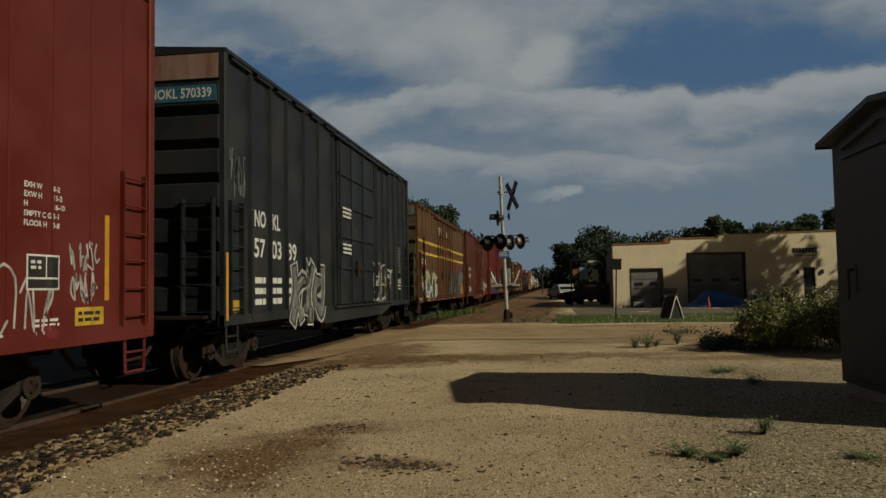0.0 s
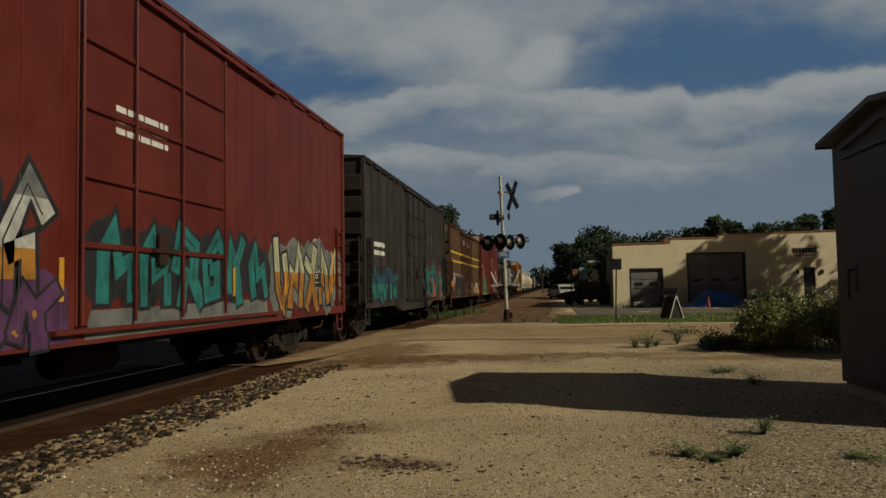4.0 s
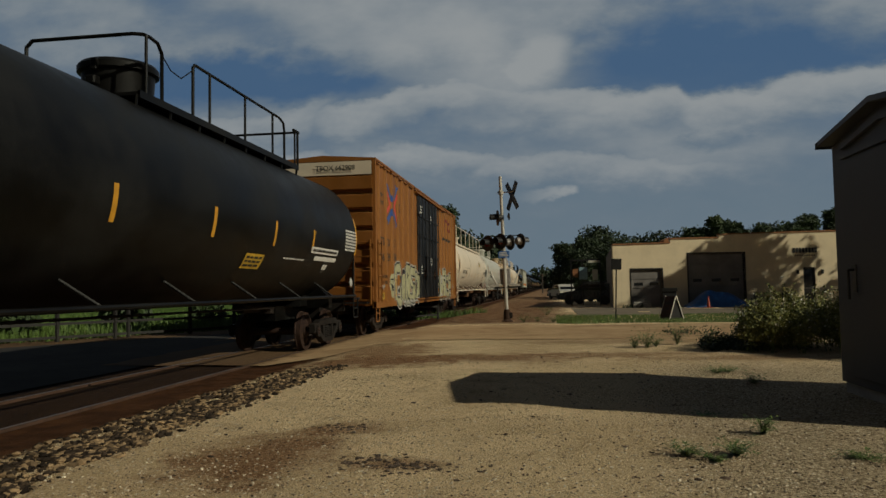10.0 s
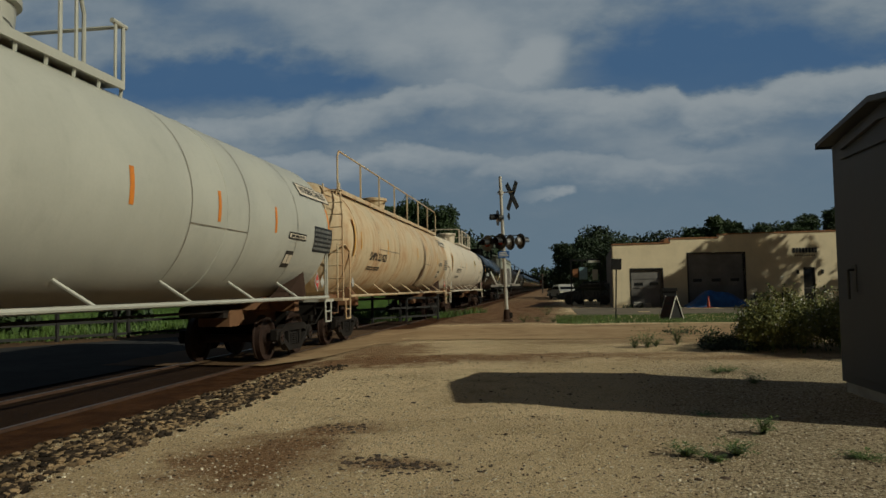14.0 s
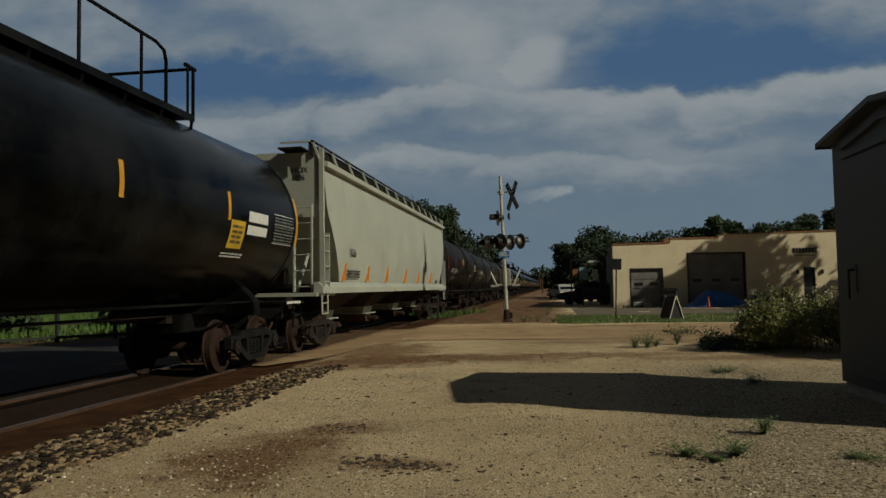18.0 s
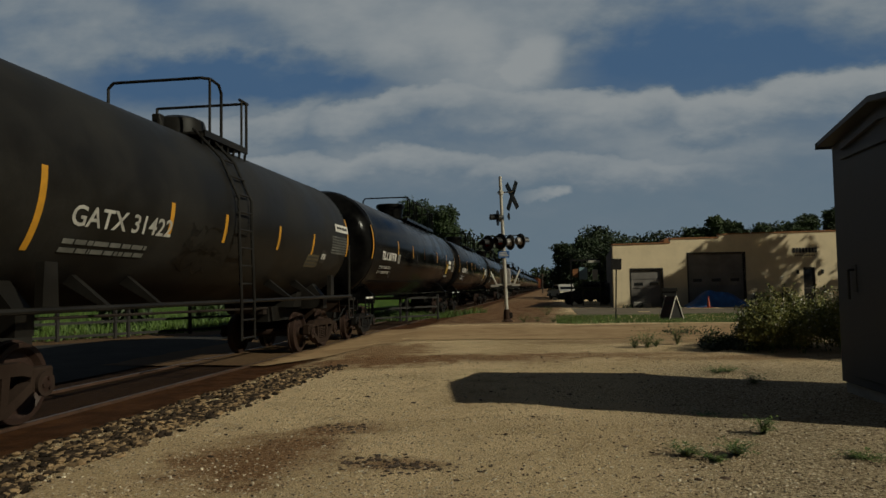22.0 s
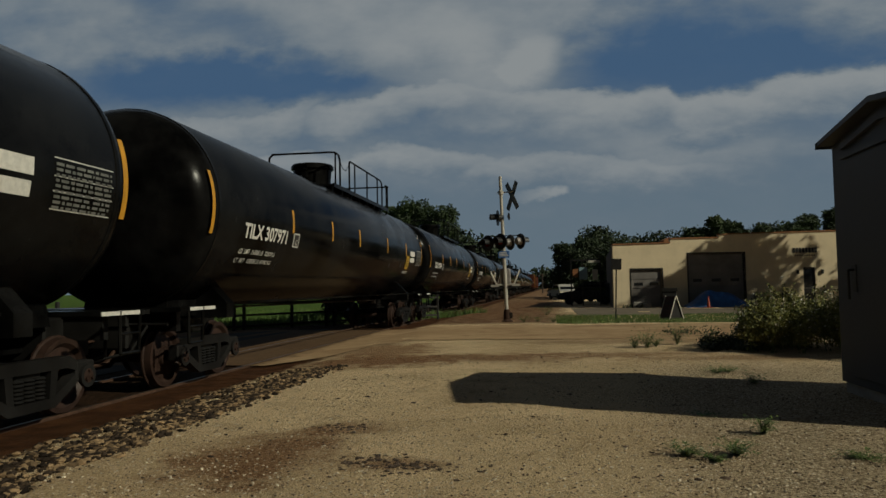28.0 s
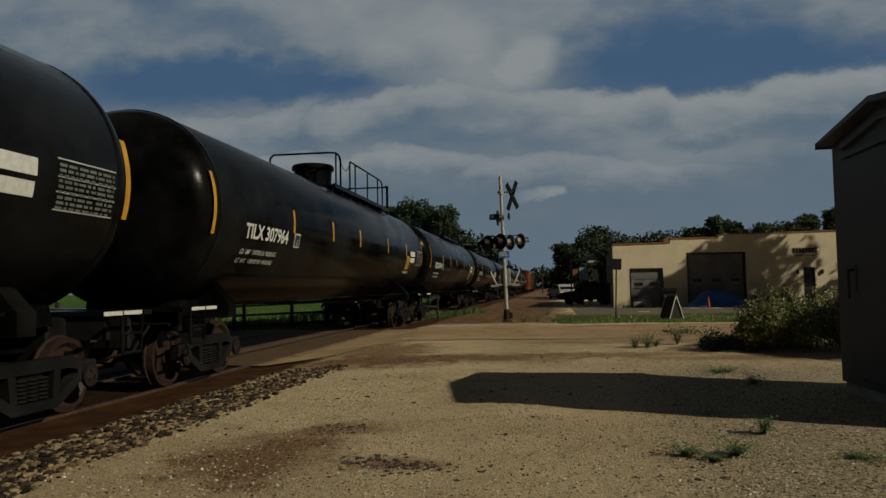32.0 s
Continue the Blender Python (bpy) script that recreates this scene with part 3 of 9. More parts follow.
def scatter_stones(name, count, spot, sizes, mat, label, seed, flat=0.7):
    """One object of many small angular stones. spot(rnd) gives x, y or None."""
    rnd = random.Random(seed)
    shapes = []
    for i in range(10):
        b = rock_geo(rnd, 1.0)
        b.verts.index_update()
        shapes.append((np.array([q.co[:] for q in b.verts]), [[q.index for q in face.verts] for face in b.faces]))
        b.free()
    verts, faces, n = [], [], 0
    for _ in range(count):
        p = spot(rnd)
        if p is None:
            continue
        x, y = p
        r = sizes[0] + (sizes[1] - sizes[0]) * rnd.random() ** 2.2
        v, f = shapes[rnd.randrange(10)]
        a = rnd.random() * 6.283
        c, s = math.cos(a), math.sin(a)
        w = v * (r * rnd.uniform(0.8, 1.3), r, r * flat)
        w = np.stack([w[:, 0] * c - w[:, 1] * s + x, w[:, 0] * s + w[:, 1] * c + y, w[:, 2] + ground_height(x, y) + r * flat * 0.35], 1)
        verts.append(w)
        faces += [(q[0] + n, q[1] + n, q[2] + n) for q in f]
        n += len(v)
    me = bpy.data.meshes.new(name)
    me.from_pydata(np.concatenate(verts).tolist(), [], faces)
    me.materials.append(mat)
    ob = new(name, me)
    return tagged(ob, label, "stones", kind="stuff")


def stony(name, tones, drift=0.0):
    m, k, b = material(name)
    isle = k.add("ShaderNodeNewGeometry").outputs["Random Per Island"]
    at = k.add("ShaderNodeNewGeometry").outputs["Position"]
    isle = k.math("ADD", isle, k.math("MULTIPLY", k.math("SUBTRACT", -4.25, k.split(at)[0]), drift), clamp=True)
    c = k.mix(k.ramp(isle, 0.0, 0.45), tones[0], tones[1])
    c = k.mix(k.ramp(isle, 0.52, 0.98), c, tones[2])
    c = k.mix(k.math("MULTIPLY", k.ramp(k.noise(at, 60.0), 0.4, 0.7), 0.4), c, tuple(q * 0.6 for q in tones[1]))
    k.put(b.inputs["Base Color"], c)
    b.inputs["Roughness"].default_value = 0.9
    b.inputs["Specular IOR Level"].default_value = 0.08
    return m


M["ballast"] = stony("ballast_stone", ((0.013, 0.010, 0.008), (0.048, 0.034, 0.024), (0.36, 0.245, 0.135)), 0.0)
M["pebble"] = stony("pale_pebble", ((0.22, 0.165, 0.11), (0.46, 0.36, 0.24), (0.80, 0.70, 0.54)))
M["darkpebble"] = stony("dark_pebble", ((0.05, 0.038, 0.030), (0.09, 0.065, 0.05), (0.14, 0.10, 0.075)))


def on_shoulder(rnd):
    y = rnd.uniform(-3.0, 12.6)
    low = -3.62 + 0.16 * noise.noise((y * 0.9, 4.0, 0.0)) + 0.03 * max(0.0, 6.0 - y)
    x = low - abs(rnd.gauss(0, 0.36 + 0.05 * max(0.0, 6.5 - y))) if rnd.random() < 0.78 else rnd.uniform(-4.95, -3.5)
    if y > 11.4 and rnd.random() < (y - 11.4) / 1.3:
        return None
    thin = noise.noise((x * 1.6, y * 1.3, 8.0))
    if thin < -0.12 and rnd.random() < 0.75:
        return None
    return (x, y) if -5.0 < x < -3.15 else None


scatter_stones("ballast_shoulder", 24000, on_shoulder, (0.010, 0.046), M["ballast"], "coarse dark ballast stones in sand beside the track", 3, 0.75)
scatter_stones("ballast_grit", 9000, on_shoulder, (0.006, 0.018), M["pebble"], "pale grit between the ballast stones", 4, 0.6)


def on_lot(rnd):
    d = 3.2 + 11 * rnd.random() ** 2.1
    x = rnd.uniform(-0.95, 0.46) * d
    if x < 0.08 * d + 0.3 and rnd.random() < 0.6:
        return None
    return (x, d) if x > -3.9 + 0.25 * rnd.random() else None


scatter_stones("gravel", 62000, on_lot, (0.004, 0.014), M["pebble"], "loose pale pebbles strewn over the lot", 5)
scatter_stones("dark_gravel", 15000, on_lot, (0.003, 0.013), M["darkpebble"], "loose dark pebbles strewn over the lot", 6)


def on_patch(rnd):
    a = rnd.random()
    if a < 0.5:
        x, y = rnd.gauss(-1.22, 0.26), rnd.gauss(5.5, 0.15)
        return (x, y) if noise.noise((x * 5, y * 5, 1.0)) > -0.15 else None
    if a < 0.62:
        return rnd.gauss(-2.05, 0.22), rnd.gauss(6.95, 0.14)
    if a < 0.80:
        return rnd.uniform(-4.2, 1.2), rnd.gauss(13.6, 0.9)
    return rnd.uniform(-3.2, 1.4), rnd.uniform(4.6, 12.0)


scatter_stones("dark_clods", 620, on_patch, (0.008, 0.034), M["darkpebble"], "dark crumbled clods and bark flakes on the gravel", 9, 0.4)

# ---- sky with drifting clouds: a far shell in front of the camera ----
m = bpy.data.materials.new("sky_shell")
m.use_nodes = True
k = Nodes(m.node_tree)
glow = k.add("ShaderNodeEmission")
way = k.add("ShaderNodeVectorMath")
way.operation = "NORMALIZE"
k.put(way.inputs[0], k.add("ShaderNodeTexCoord").outputs["Object"])
glow.inputs[1].default_value = 1.81
k.put(glow.inputs[0], sky_colour(k, way.outputs[0]))
k.put(k.add("ShaderNodeOutputMaterial").inputs[0], glow.outputs[0])
g, na, ne, far = Geo(), 48, 20, 2400.0
v = []
for j in range(ne + 1):
    e = radians(-1.5 + 46.5 * j / ne)
    for i in range(na + 1):
        a = radians(-66 + 116 * i / na)
        v.append((far * math.cos(e) * math.sin(a), far * math.cos(e) * math.cos(a), far * math.sin(e)))
g.add(v, [(j * (na + 1) + i, j * (na + 1) + i + 1, (j + 1) * (na + 1) + i + 1, (j + 1) * (na + 1) + i) for j in range(ne) for i in range(na)])
clouds = tagged(part("backdrop", g, m, angle=60), "blue evening sky with long banks of drifting grey cloud", "sky", kind="structure")


# ---- beside the track: signal shed, crossing signal, signs ----
M["shed"] = painted("grey_shed_metal", (0.066, 0.068, 0.074), amount=0.15, rough=0.55, fade=0.08, grain=0.1)
M["shedroof"] = painted("grey_shed_roof_metal", (0.075, 0.08, 0.085), amount=0.15, rough=0.5, fade=0.08, grain=0.1)
M["darkmetal"] = plain("dark_metal", (0.018, 0.018, 0.019), 0.5, 0.3, 0.3)
M["concrete"] = plain("concrete", (0.30, 0.28, 0.25), 0.9, 0, 0.2, 4)
M["galv"] = plain("galvanised_pole", (0.46, 0.43, 0.38), 0.5, 0.1, 0.18, 5)

shed = base("signal_shed", "grey metal signal shed with a gabled roof", "shed")
X0, X1, Y0, Y1 = 3.50, 5.7, 6.85, 9.55
YM = 8.15
part("wall", Geo().prism([(Y0, 0.22), (Y1, 0.22), (Y1, 3.10), (YM, 3.30), (Y0, 3.10)], "x", X0, X1), M["shed"], shed)
for s, ya in ((1, Y1), (-1, Y0)):
    g = Geo().prism([(ya + s * 0.12, 3.12), (ya + s * 0.12, 3.175), (YM, 3.38), (YM, 3.315)], "x", X0 - 0.14, X1 + 0.14)
    part("roof_panel", g, M["shedroof"], shed)
    part("eave_trim", Geo().box(X0 - 0.15, X1 + 0.15, ya + s * 0.12 - 0.012, ya + s * 0.12 + 0.012, 3.09, 3.17), M["shedroof"], shed)
part("gable_trim", Geo().prism([(Y1 - 0.36, 2.99), (Y1 - 0.36, 3.06), (YM, 3.21), (Y0 + 0.36, 3.06), (Y0 + 0.36, 2.99), (YM, 3.13)], "x", X0 - 0.05, X0 - 0.004), M["shed"], shed)
door = part("door", Geo().box(X0 - 0.022, X0 - 0.002, Y0 + 0.42, Y1 - 0.36, 0.32, 2.86, 0.006), M["shed"], shed)
part("door_header", Geo().box(X0 - 0.045, X0 - 0.001, Y0 + 0.38, Y1 - 0.33, 2.88, 2.94), M["shed"], shed)
g = Geo().box(X0 - 0.03, X0 - 0.02, Y1 - 0.62, Y1 - 0.50, 1.30, 1.62, 0.004)
g.tube([(X0 - 0.03, Y1 - 0.56, 1.56), (X0 - 0.09, Y1 - 0.56, 1.56), (X0 - 0.09, Y1 - 0.56, 1.22)], 0.014, 7)
part("door_handle", g, M["darkmetal"], door, "dark metal door handle")
for z in (0.7, 1.7, 2.6):
    part("hinge", Geo().cyl((X0 - 0.03, Y0 + 0.42, z - 0.06), (X0 - 0.03, Y0 + 0.42, z + 0.06), 0.015, 8), M["darkmetal"], door)
part("plinth", Geo().box(X0 + 0.03, X1 - 0.03, Y0 + 0.04, Y1 - 0.04, -0.1, 0.23, 0.01), M["concrete"], shed, "concrete plinth")

# crossing signal: mast leaning slightly, lamps on arms, crossbuck seen from behind
M["lampblack"] = plain("lamp_black", (0.010, 0.010, 0.011), 0.45, 0, 0.3)
M["lens"] = plain("dark_red_lens", (0.12, 0.008, 0.010), 0.15, 0, 0.2)
M["lampback"] = plain("lamp_back_grey", (0.26, 0.24, 0.23), 0.5, 0.2, 0.2)
M["bluesign"] = plain("blue_sign_paint", (0.035, 0.12, 0.36), 0.45, 0, 0.12)
M["signback"] = plain("bare_sign_back", (0.085, 0.09, 0.095), 0.45, 0.4, 0.2)
mast = base("crossing_signal", "pale crossing signal mast with dark lamps and a crossbuck", "crossing signal", at=(-1.66, 27.9, 0.08))
mast.rotation_euler = (0, radians(-1.6), 0)
part("pole", Geo().cyl((0, 0, 0.0), (0, 0, 5.62), 0.075, 14, 0.06), M["galv"], mast)
part("base_casting", Geo().lathe([(0.22, 0), (0.22, 0.05), (0.14, 0.12), (0.12, 0.42), (0.09, 0.5)], 14, (0, 0, 0), "z"), M["rustiron"], mast)
part("junction_box", Geo().box(0.08, 0.22, -0.08, 0.06, 0.16, 0.38, 0.02), M["iron"], mast)
part("gate_mechanism", Geo().box(-0.20, 0.20, 0.06, 0.36, 1.42, 2.06, 0.03), M["lampback"], mast, "grey gate motor housing")
for s in (-1, 1):
    part("gate_bracket", Geo().tube([(s * 0.56, 0.1, 1.98), (s * 0.34, 0.0, 1.46), (-s * 0.08, 0.0, 1.42)], 0.032, 6).box(s * 0.40 - 0.16, s * 0.40 + 0.16, -0.03, 0.03, 1.38, 1.45), M["galv"], mast)
part("gate_arm_stub", Geo().box(-0.42, 0.5, -0.05, 0.05, 1.30, 1.37).cyl((-0.33, 0, 0.95), (-0.30, 0, 1.45), 0.03, 6), M["darkmetal"], mast)
for s in (-1, 1):
    b = part("crossbuck_blade", Geo().box(-0.115, 0.115, -0.008, 0.008, -0.61, 0.61, 0.004), M["signback"], mast, at=(0.42, 0.05 + 0.02 * s, 4.85))
    b.rotation_euler = (0, radians(s * 33), radians(-52))
part("crossbuck_bracket", Geo().tube([(-0.15, 0, 5.0), (0.52, 0.02, 5.0)], 0.025, 6).cyl((0, 0, 4.92), (0, 0, 5.06), 0.10, 10), M["galv"], mast)
part("lamp_arm", Geo().cyl((-0.7, 0, 3.05), (0.72, 0, 3.05), 0.035, 8).cyl((-0.5, 0.1, 3.32), (0.7, 0.1, 3.32), 0.018, 6).cyl((0, 0, 2.9), (0, 0, 3.2), 0.11, 12), M["lampblack"], mast)


def lamp(parent, at, turn, radius, back):
    m = part("lamp", Geo().lathe([(radius, -0.012), (radius, 0.012), (radius - 0.02, 0.016)], 24, (0, 0, 0)), M["lampblack"], parent, "round black signal lamp", at=at)
    m.rotation_euler = (0, 0, radians(turn))
    part("housing", Geo().lathe([(0.05, 0.24), (0.13, 0.20), (0.155, 0.02)], 18, (0, 0, 0)), M[back], m)
    part("hood", Geo().add([(0.16 * math.cos(a), y, 0.16 * math.sin(a)) for y in (-0.02, -0.30) for a in [radians(-20 + 220 * i / 14) for i in range(15)]],
                           [(i, i + 1, i + 16, i + 15) for i in range(14)]), M["lampblack"], m)
    part("lens", Geo().lathe([(0.15, -0.02), (0.10, -0.045), (0.02, -0.055)], 18, (0, 0, 0)), M["lens"], m)
    return m


lamp(mast, (-0.60, -0.06, 3.06), -38, 0.31, "lampback")
lamp(mast, (-0.10, -0.10, 3.10), -38, 0.31, "lampback")
lamp(mast, (0.26, 0.08, 3.06), 128, 0.30, "lampback")
lamp(mast, (0.66, 0.06, 3.08), 128, 0.30, "lampback")
lamp(mast, (-0.17, 0, 4.02), -75, 0.30, "lampblack")
part("bell", Geo().lathe([(0.02, 0.0), (0.14, 0.04), (0.15, 0.08), (0.10, 0.10)], 16, (0.2, 0.0, 4.06), "x"), M["lampblack"], mast, "black crossing bell")
part("information_sign", Geo().box(-0.21, 0.21, -0.10, -0.085, 2.47, 2.72, 0.004), M["bluesign"], mast, "small blue notice sign")
g = Geo()
for i in range(3):
    g.box(-0.17, 0.17 - 0.06 * (i == 2), -0.106, -0.103, 2.53 + i * 0.06, 2.56 + i * 0.06)
part("notice_print", g, M["white"], mast)

post = base("road_sign", "small dark road sign on a thin post, seen from behind", "road sign", at=(2.43, 28.4, 0.08))
post.rotation_euler = (0, radians(2.2), 0)
part("post", Geo().box(-0.025, 0.025, -0.02, 0.02, 0, 2.35), M["darkmetal"], post)
part("plate", Geo().box(-0.19, 0.19, -0.035, -0.022, 1.94, 2.36, 0.004), M["darkmetal"], post)

M["signwhite"] = plain("white_board_frame", (0.62, 0.58, 0.50), 0.6, 0, 0.12)
M["signblack"] = plain("black_sign_board", (0.010, 0.009, 0.009), 0.85, 0, 0.3)
M["signred"] = plain("dull_red_sign_board", (0.024, 0.007, 0.006), 0.85, 0, 0.3)
easel = base("sandwich_board", "black and red folding pavement sign with white edges", "sandwich board", at=(4.52, 28.6, 0.10))
easel.rotation_euler = (0, 0, radians(-62))
for s in (-1, 1):
    b = part("board", Geo().box(-0.30, 0.30, -0.012, 0.012, 0.03, 0.93, 0.003), M["signblack"] if s > 0 else M["signred"], easel, at=(0, s * 0.33, 0))
    b.rotation_euler = (radians(s * 20), 0, 0)
    for q in (-1, 1):
        part("edge_strip", Geo().box(q * 0.31 - 0.008, q * 0.31 + 0.008, -0.016, 0.016, 0.0, 0.95), M["signwhite"], b)
    part("print", Geo().box(-0.2, 0.2, s * 0.014 - 0.002, s * 0.014 + 0.002, 0.60, 0.68).box(-0.16, 0.16, s * 0.014 - 0.002, s * 0.014 + 0.002, 0.42, 0.46), M["signblack"], b)
# black sheets added in place of the shade inside the open sides
for q in (-1, 1):
    part("side_panel", Geo().prism([(-0.31, 0.04), (0.31, 0.04), (0.02, 0.86), (-0.02, 0.86)], "x", q * 0.26 - 0.006, q * 0.26 + 0.006), M["signblack"], easel, "black infill for the shaded opening between the boards")

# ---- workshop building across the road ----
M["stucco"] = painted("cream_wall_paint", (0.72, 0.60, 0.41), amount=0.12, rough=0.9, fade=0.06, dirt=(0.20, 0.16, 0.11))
# side and back walls: their shade is put into this dark colour
M["sidewall"] = painted("shade_toned_side_wall", (0.15, 0.13, 0.11), amount=0.3, rough=0.9)
M["coping"] = painted("rusty_roof_edge", (0.26, 0.12, 0.055), amount=0.3, rough=0.8)
M["garage"] = painted("brown_garage_door", (0.19, 0.175, 0.165), amount=0.2, rough=0.6)
M["glass"], k, b = material("dark_window_glass")
b.inputs["Base Color"].default_value, b.inputs["Roughness"].default_value = (0.012, 0.014, 0.017, 1), 0.06
M["doorframe"] = plain("dark_door_frame", (0.02, 0.018, 0.017), 0.5, 0.2, 0.2)
shop = base("workshop_building", "low cream workshop building with brown garage doors", "building", at=(3.70, 44.0, 0.0))
shop.rotation_euler = (0, 0, math.atan(0.147))
# local: x along the front, y into the building; openings cut by building the wall in pieces
W = 15.2
opens = [(1.05, 2.88, 0.0, 2.32), (4.45, 7.78, 0.0, 3.2), (11.25, 11.95, 0.0, 2.3)]
tops = [(0.0, 3.42, 3.80, 3.86), (3.42, 6.3, 4.10, 4.12), (6.3, W, 4.30, 4.44)]


def front_top(x):
    for a, e, z, w in tops:
        if a <= x <= e:
            return z + (w - z) * (x - a) / (e - a)
    return 4.2


cuts = sorted({0.0, W, 3.42, 6.3, *[o[0] for o in opens], *[o[1] for o in opens]})
for a, e in zip(cuts, cuts[1:]):
    lo = next((o[3] for o in opens if o[0] <= a + 0.01 < o[1]), -0.1)
    za, ze = front_top(a + 0.001), front_top(e - 0.001)
    part("front_wall", Geo().prism([(a, lo), (e, lo), (e, ze), (a, za)], "y", 0.0, 0.25), M["stucco"], shop)
    part("roof_edge", Geo().prism([(a, za), (e, ze), (e, ze + 0.07), (a, za + 0.07)], "y", -0.05, 0.32), M["coping"], shop, "rust-coloured roof edging")
part("side_wall", Geo().prism([(-0.02, 0.252), (0.23, 0.252), (3.45, 16), (3.2, 16)], "z", -0.1, 3.7), M["sidewall"], shop, "side wall coloured dark for its shade")
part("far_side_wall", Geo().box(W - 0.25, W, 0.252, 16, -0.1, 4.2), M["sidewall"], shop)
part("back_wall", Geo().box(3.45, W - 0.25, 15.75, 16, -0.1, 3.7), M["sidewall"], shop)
part("roof", Geo().prism([(0.24, 0.26), (W - 0.26, 0.26), (W - 0.26, 15.74), (3.42, 15.74)], "z", 3.58, 3.66), M["coping"], shop)
part("floor_slab", Geo().prism([(0.26, 0.27), (W - 0.27, 0.27), (W - 0.27, 15.7), (3.44, 15.7)], "z", -0.1, 0.10), M["concrete"], shop)
part("roof_vent", Geo().prism([(3.2, 3.84), (3.9, 3.84), (3.9, 4.08), (3.55, 4.24), (3.2, 4.08)], "y", 0.5, 1.3), M["coping"], shop)
for a, e, lo, hi in opens[:2]:
    d = part("garage_door", Geo().box(a + 0.02, e - 0.02, 0.14, 0.18, 0.08, hi - 0.02), M["garage"], shop, "closed brown sectional garage door")
    n = 4 if hi < 3 else 5
    for i in range(n):
        z = 0.08 + (hi - 0.1) * i / n
        part("door_section", Geo().box(a + 0.03, e - 0.03, 0.115, 0.139, z + 0.015, z + (hi - 0.1) / n - 0.015, 0.006), M["garage"], d)
    m = 2 if hi < 3 else 3
    zr = 0.08 + (hi - 0.1) * 2.5 / n
    for i in range(m):
        c = a + (e - a) * (i + 0.5) / m
        part("door_window", Geo().box(c - 0.26, c + 0.26, 0.106, 0.114, zr - 0.09, zr + 0.09), M["glass"], d)
    part("door_frame", Geo().box(a - 0.07, a, -0.02, 0.2, 0.05, hi + 0.08).box(e, e + 0.07, -0.02, 0.2, 0.05, hi + 0.08).box(a, e, -0.02, 0.2, hi, hi + 0.08), M["doorframe"], shop)
a, e, lo, hi = opens[2]
d = part("entrance_door", Geo().box(a, a + 0.09, 0.06, 0.12, 0.06, hi).box(e - 0.09, e, 0.06, 0.12, 0.06, hi).box(a + 0.09, e - 0.09, 0.06, 0.12, hi - 0.1, hi).box(a + 0.09, e - 0.09, 0.06, 0.12, 0.06, 0.28).box(a + 0.09, e - 0.09, 0.06, 0.12, 1.02, 1.10), M["doorframe"], shop, "dark framed glass entrance door")
part("door_pane", Geo().box(a + 0.09, e - 0.09, 0.085, 0.095, 0.28, 1.02), M["glass"], d)
part("door_pane", Geo().box(a + 0.09, e - 0.09, 0.085, 0.095, 1.10, hi - 0.1), M["glass"], d)
for x in (10.9, 12.35):
    part("wall_lamp", Geo().box(x - 0.07, x + 0.07, -0.12, 0.0, 1.9, 2.15, 0.02), M["darkmetal"], shop, "small dark wall lamp")
fascia = part("wall_sign", Geo().box(10.68, 10.72, -0.02, 0.0, 3.14, 3.4), M["doorframe"], shop)
rnd = random.Random(4)
for i in range(8):
    x = 10.66 + i * 0.185
    part("sign_letter_shape", Geo().box(x, x + 0.15, -0.045, -0.004, 3.16, 3.46, 0.02), M["doorframe"], fascia)
for i in range(9):
    part("sign_letter_shape", Geo().box(10.78 + i * 0.14, 10.85 + i * 0.14, -0.02, -0.004, 2.96, 3.04), M["darkmetal"], fascia)
part("red_wall_panel", Geo().box(13.35, 14.1, -0.03, -0.004, 1.2, 2.5), M["sprayred"], shop, "dull red panel on the wall")
for x in (8.25, 9.9):
    part("wall_vent", Geo().box(x, x + 0.34, -0.03, -0.004, 0.45, 0.85), M["darkmetal"], shop)

# blue tarpaulin over a heap before the large garage door
M["tarp"] = plain("blue_tarpaulin", (0.022, 0.11, 0.36), 0.5, 0, 0.3, 3)
g, nx, ny = Geo(), 40, 18
v = []
for j in range(ny + 1):
    for i in range(nx + 1):
        s, t = i / nx, j / ny
        hump = 0.62 * math.exp(-((s - 0.34) / 0.2) ** 2) + 0.55 * math.exp(-((s - 0.70) / 0.24) ** 2) + 0.28
        rim = (math.sin(math.pi * min(1, max(0, s))) ** 0.35) * (math.sin(math.pi * t) ** 0.5)
        fold = 0.07 * noise.noise((s * 9, t * 5, 1.0)) + 0.03 * noise.noise((s * 25, t * 12, 4.0))
        v.append((7.55 + 3.55 * s, 42.3 + 1.6 * t + 0.52 * s, 0.10 + max(0.0, (hump + fold) * rim)))
g.add(v, [(j * (nx + 1) + i, j * (nx + 1) + i + 1, (j + 1) * (nx + 1) + i + 1, (j + 1) * (nx + 1) + i) for j in range(ny) for i in range(nx)])
tagged(part("tarpaulin", g, M["tarp"], angle=50), "crumpled blue tarpaulin draped over a low heap", "tarpaulin")
M["cone"] = plain("orange_cone_plastic", (0.34, 0.07, 0.04), 0.6, 0, 0.15)
cone = base("traffic_cone", "small orange traffic cone on the pavement", "traffic cone", at=(8.55, 41.6, 0.11))
part("cone_body", Geo().lathe([(0.09, 0.03), (0.03, 0.62), (0.02, 0.63)], 14, (0, 0, 0), "z"), M["cone"], cone)
part("cone_base", Geo().box(-0.19, 0.19, -0.19, 0.19, 0, 0.035, 0.01), M["cone"], cone)
copy_thing(cone, pose(6.35, 42.2, 0.11))
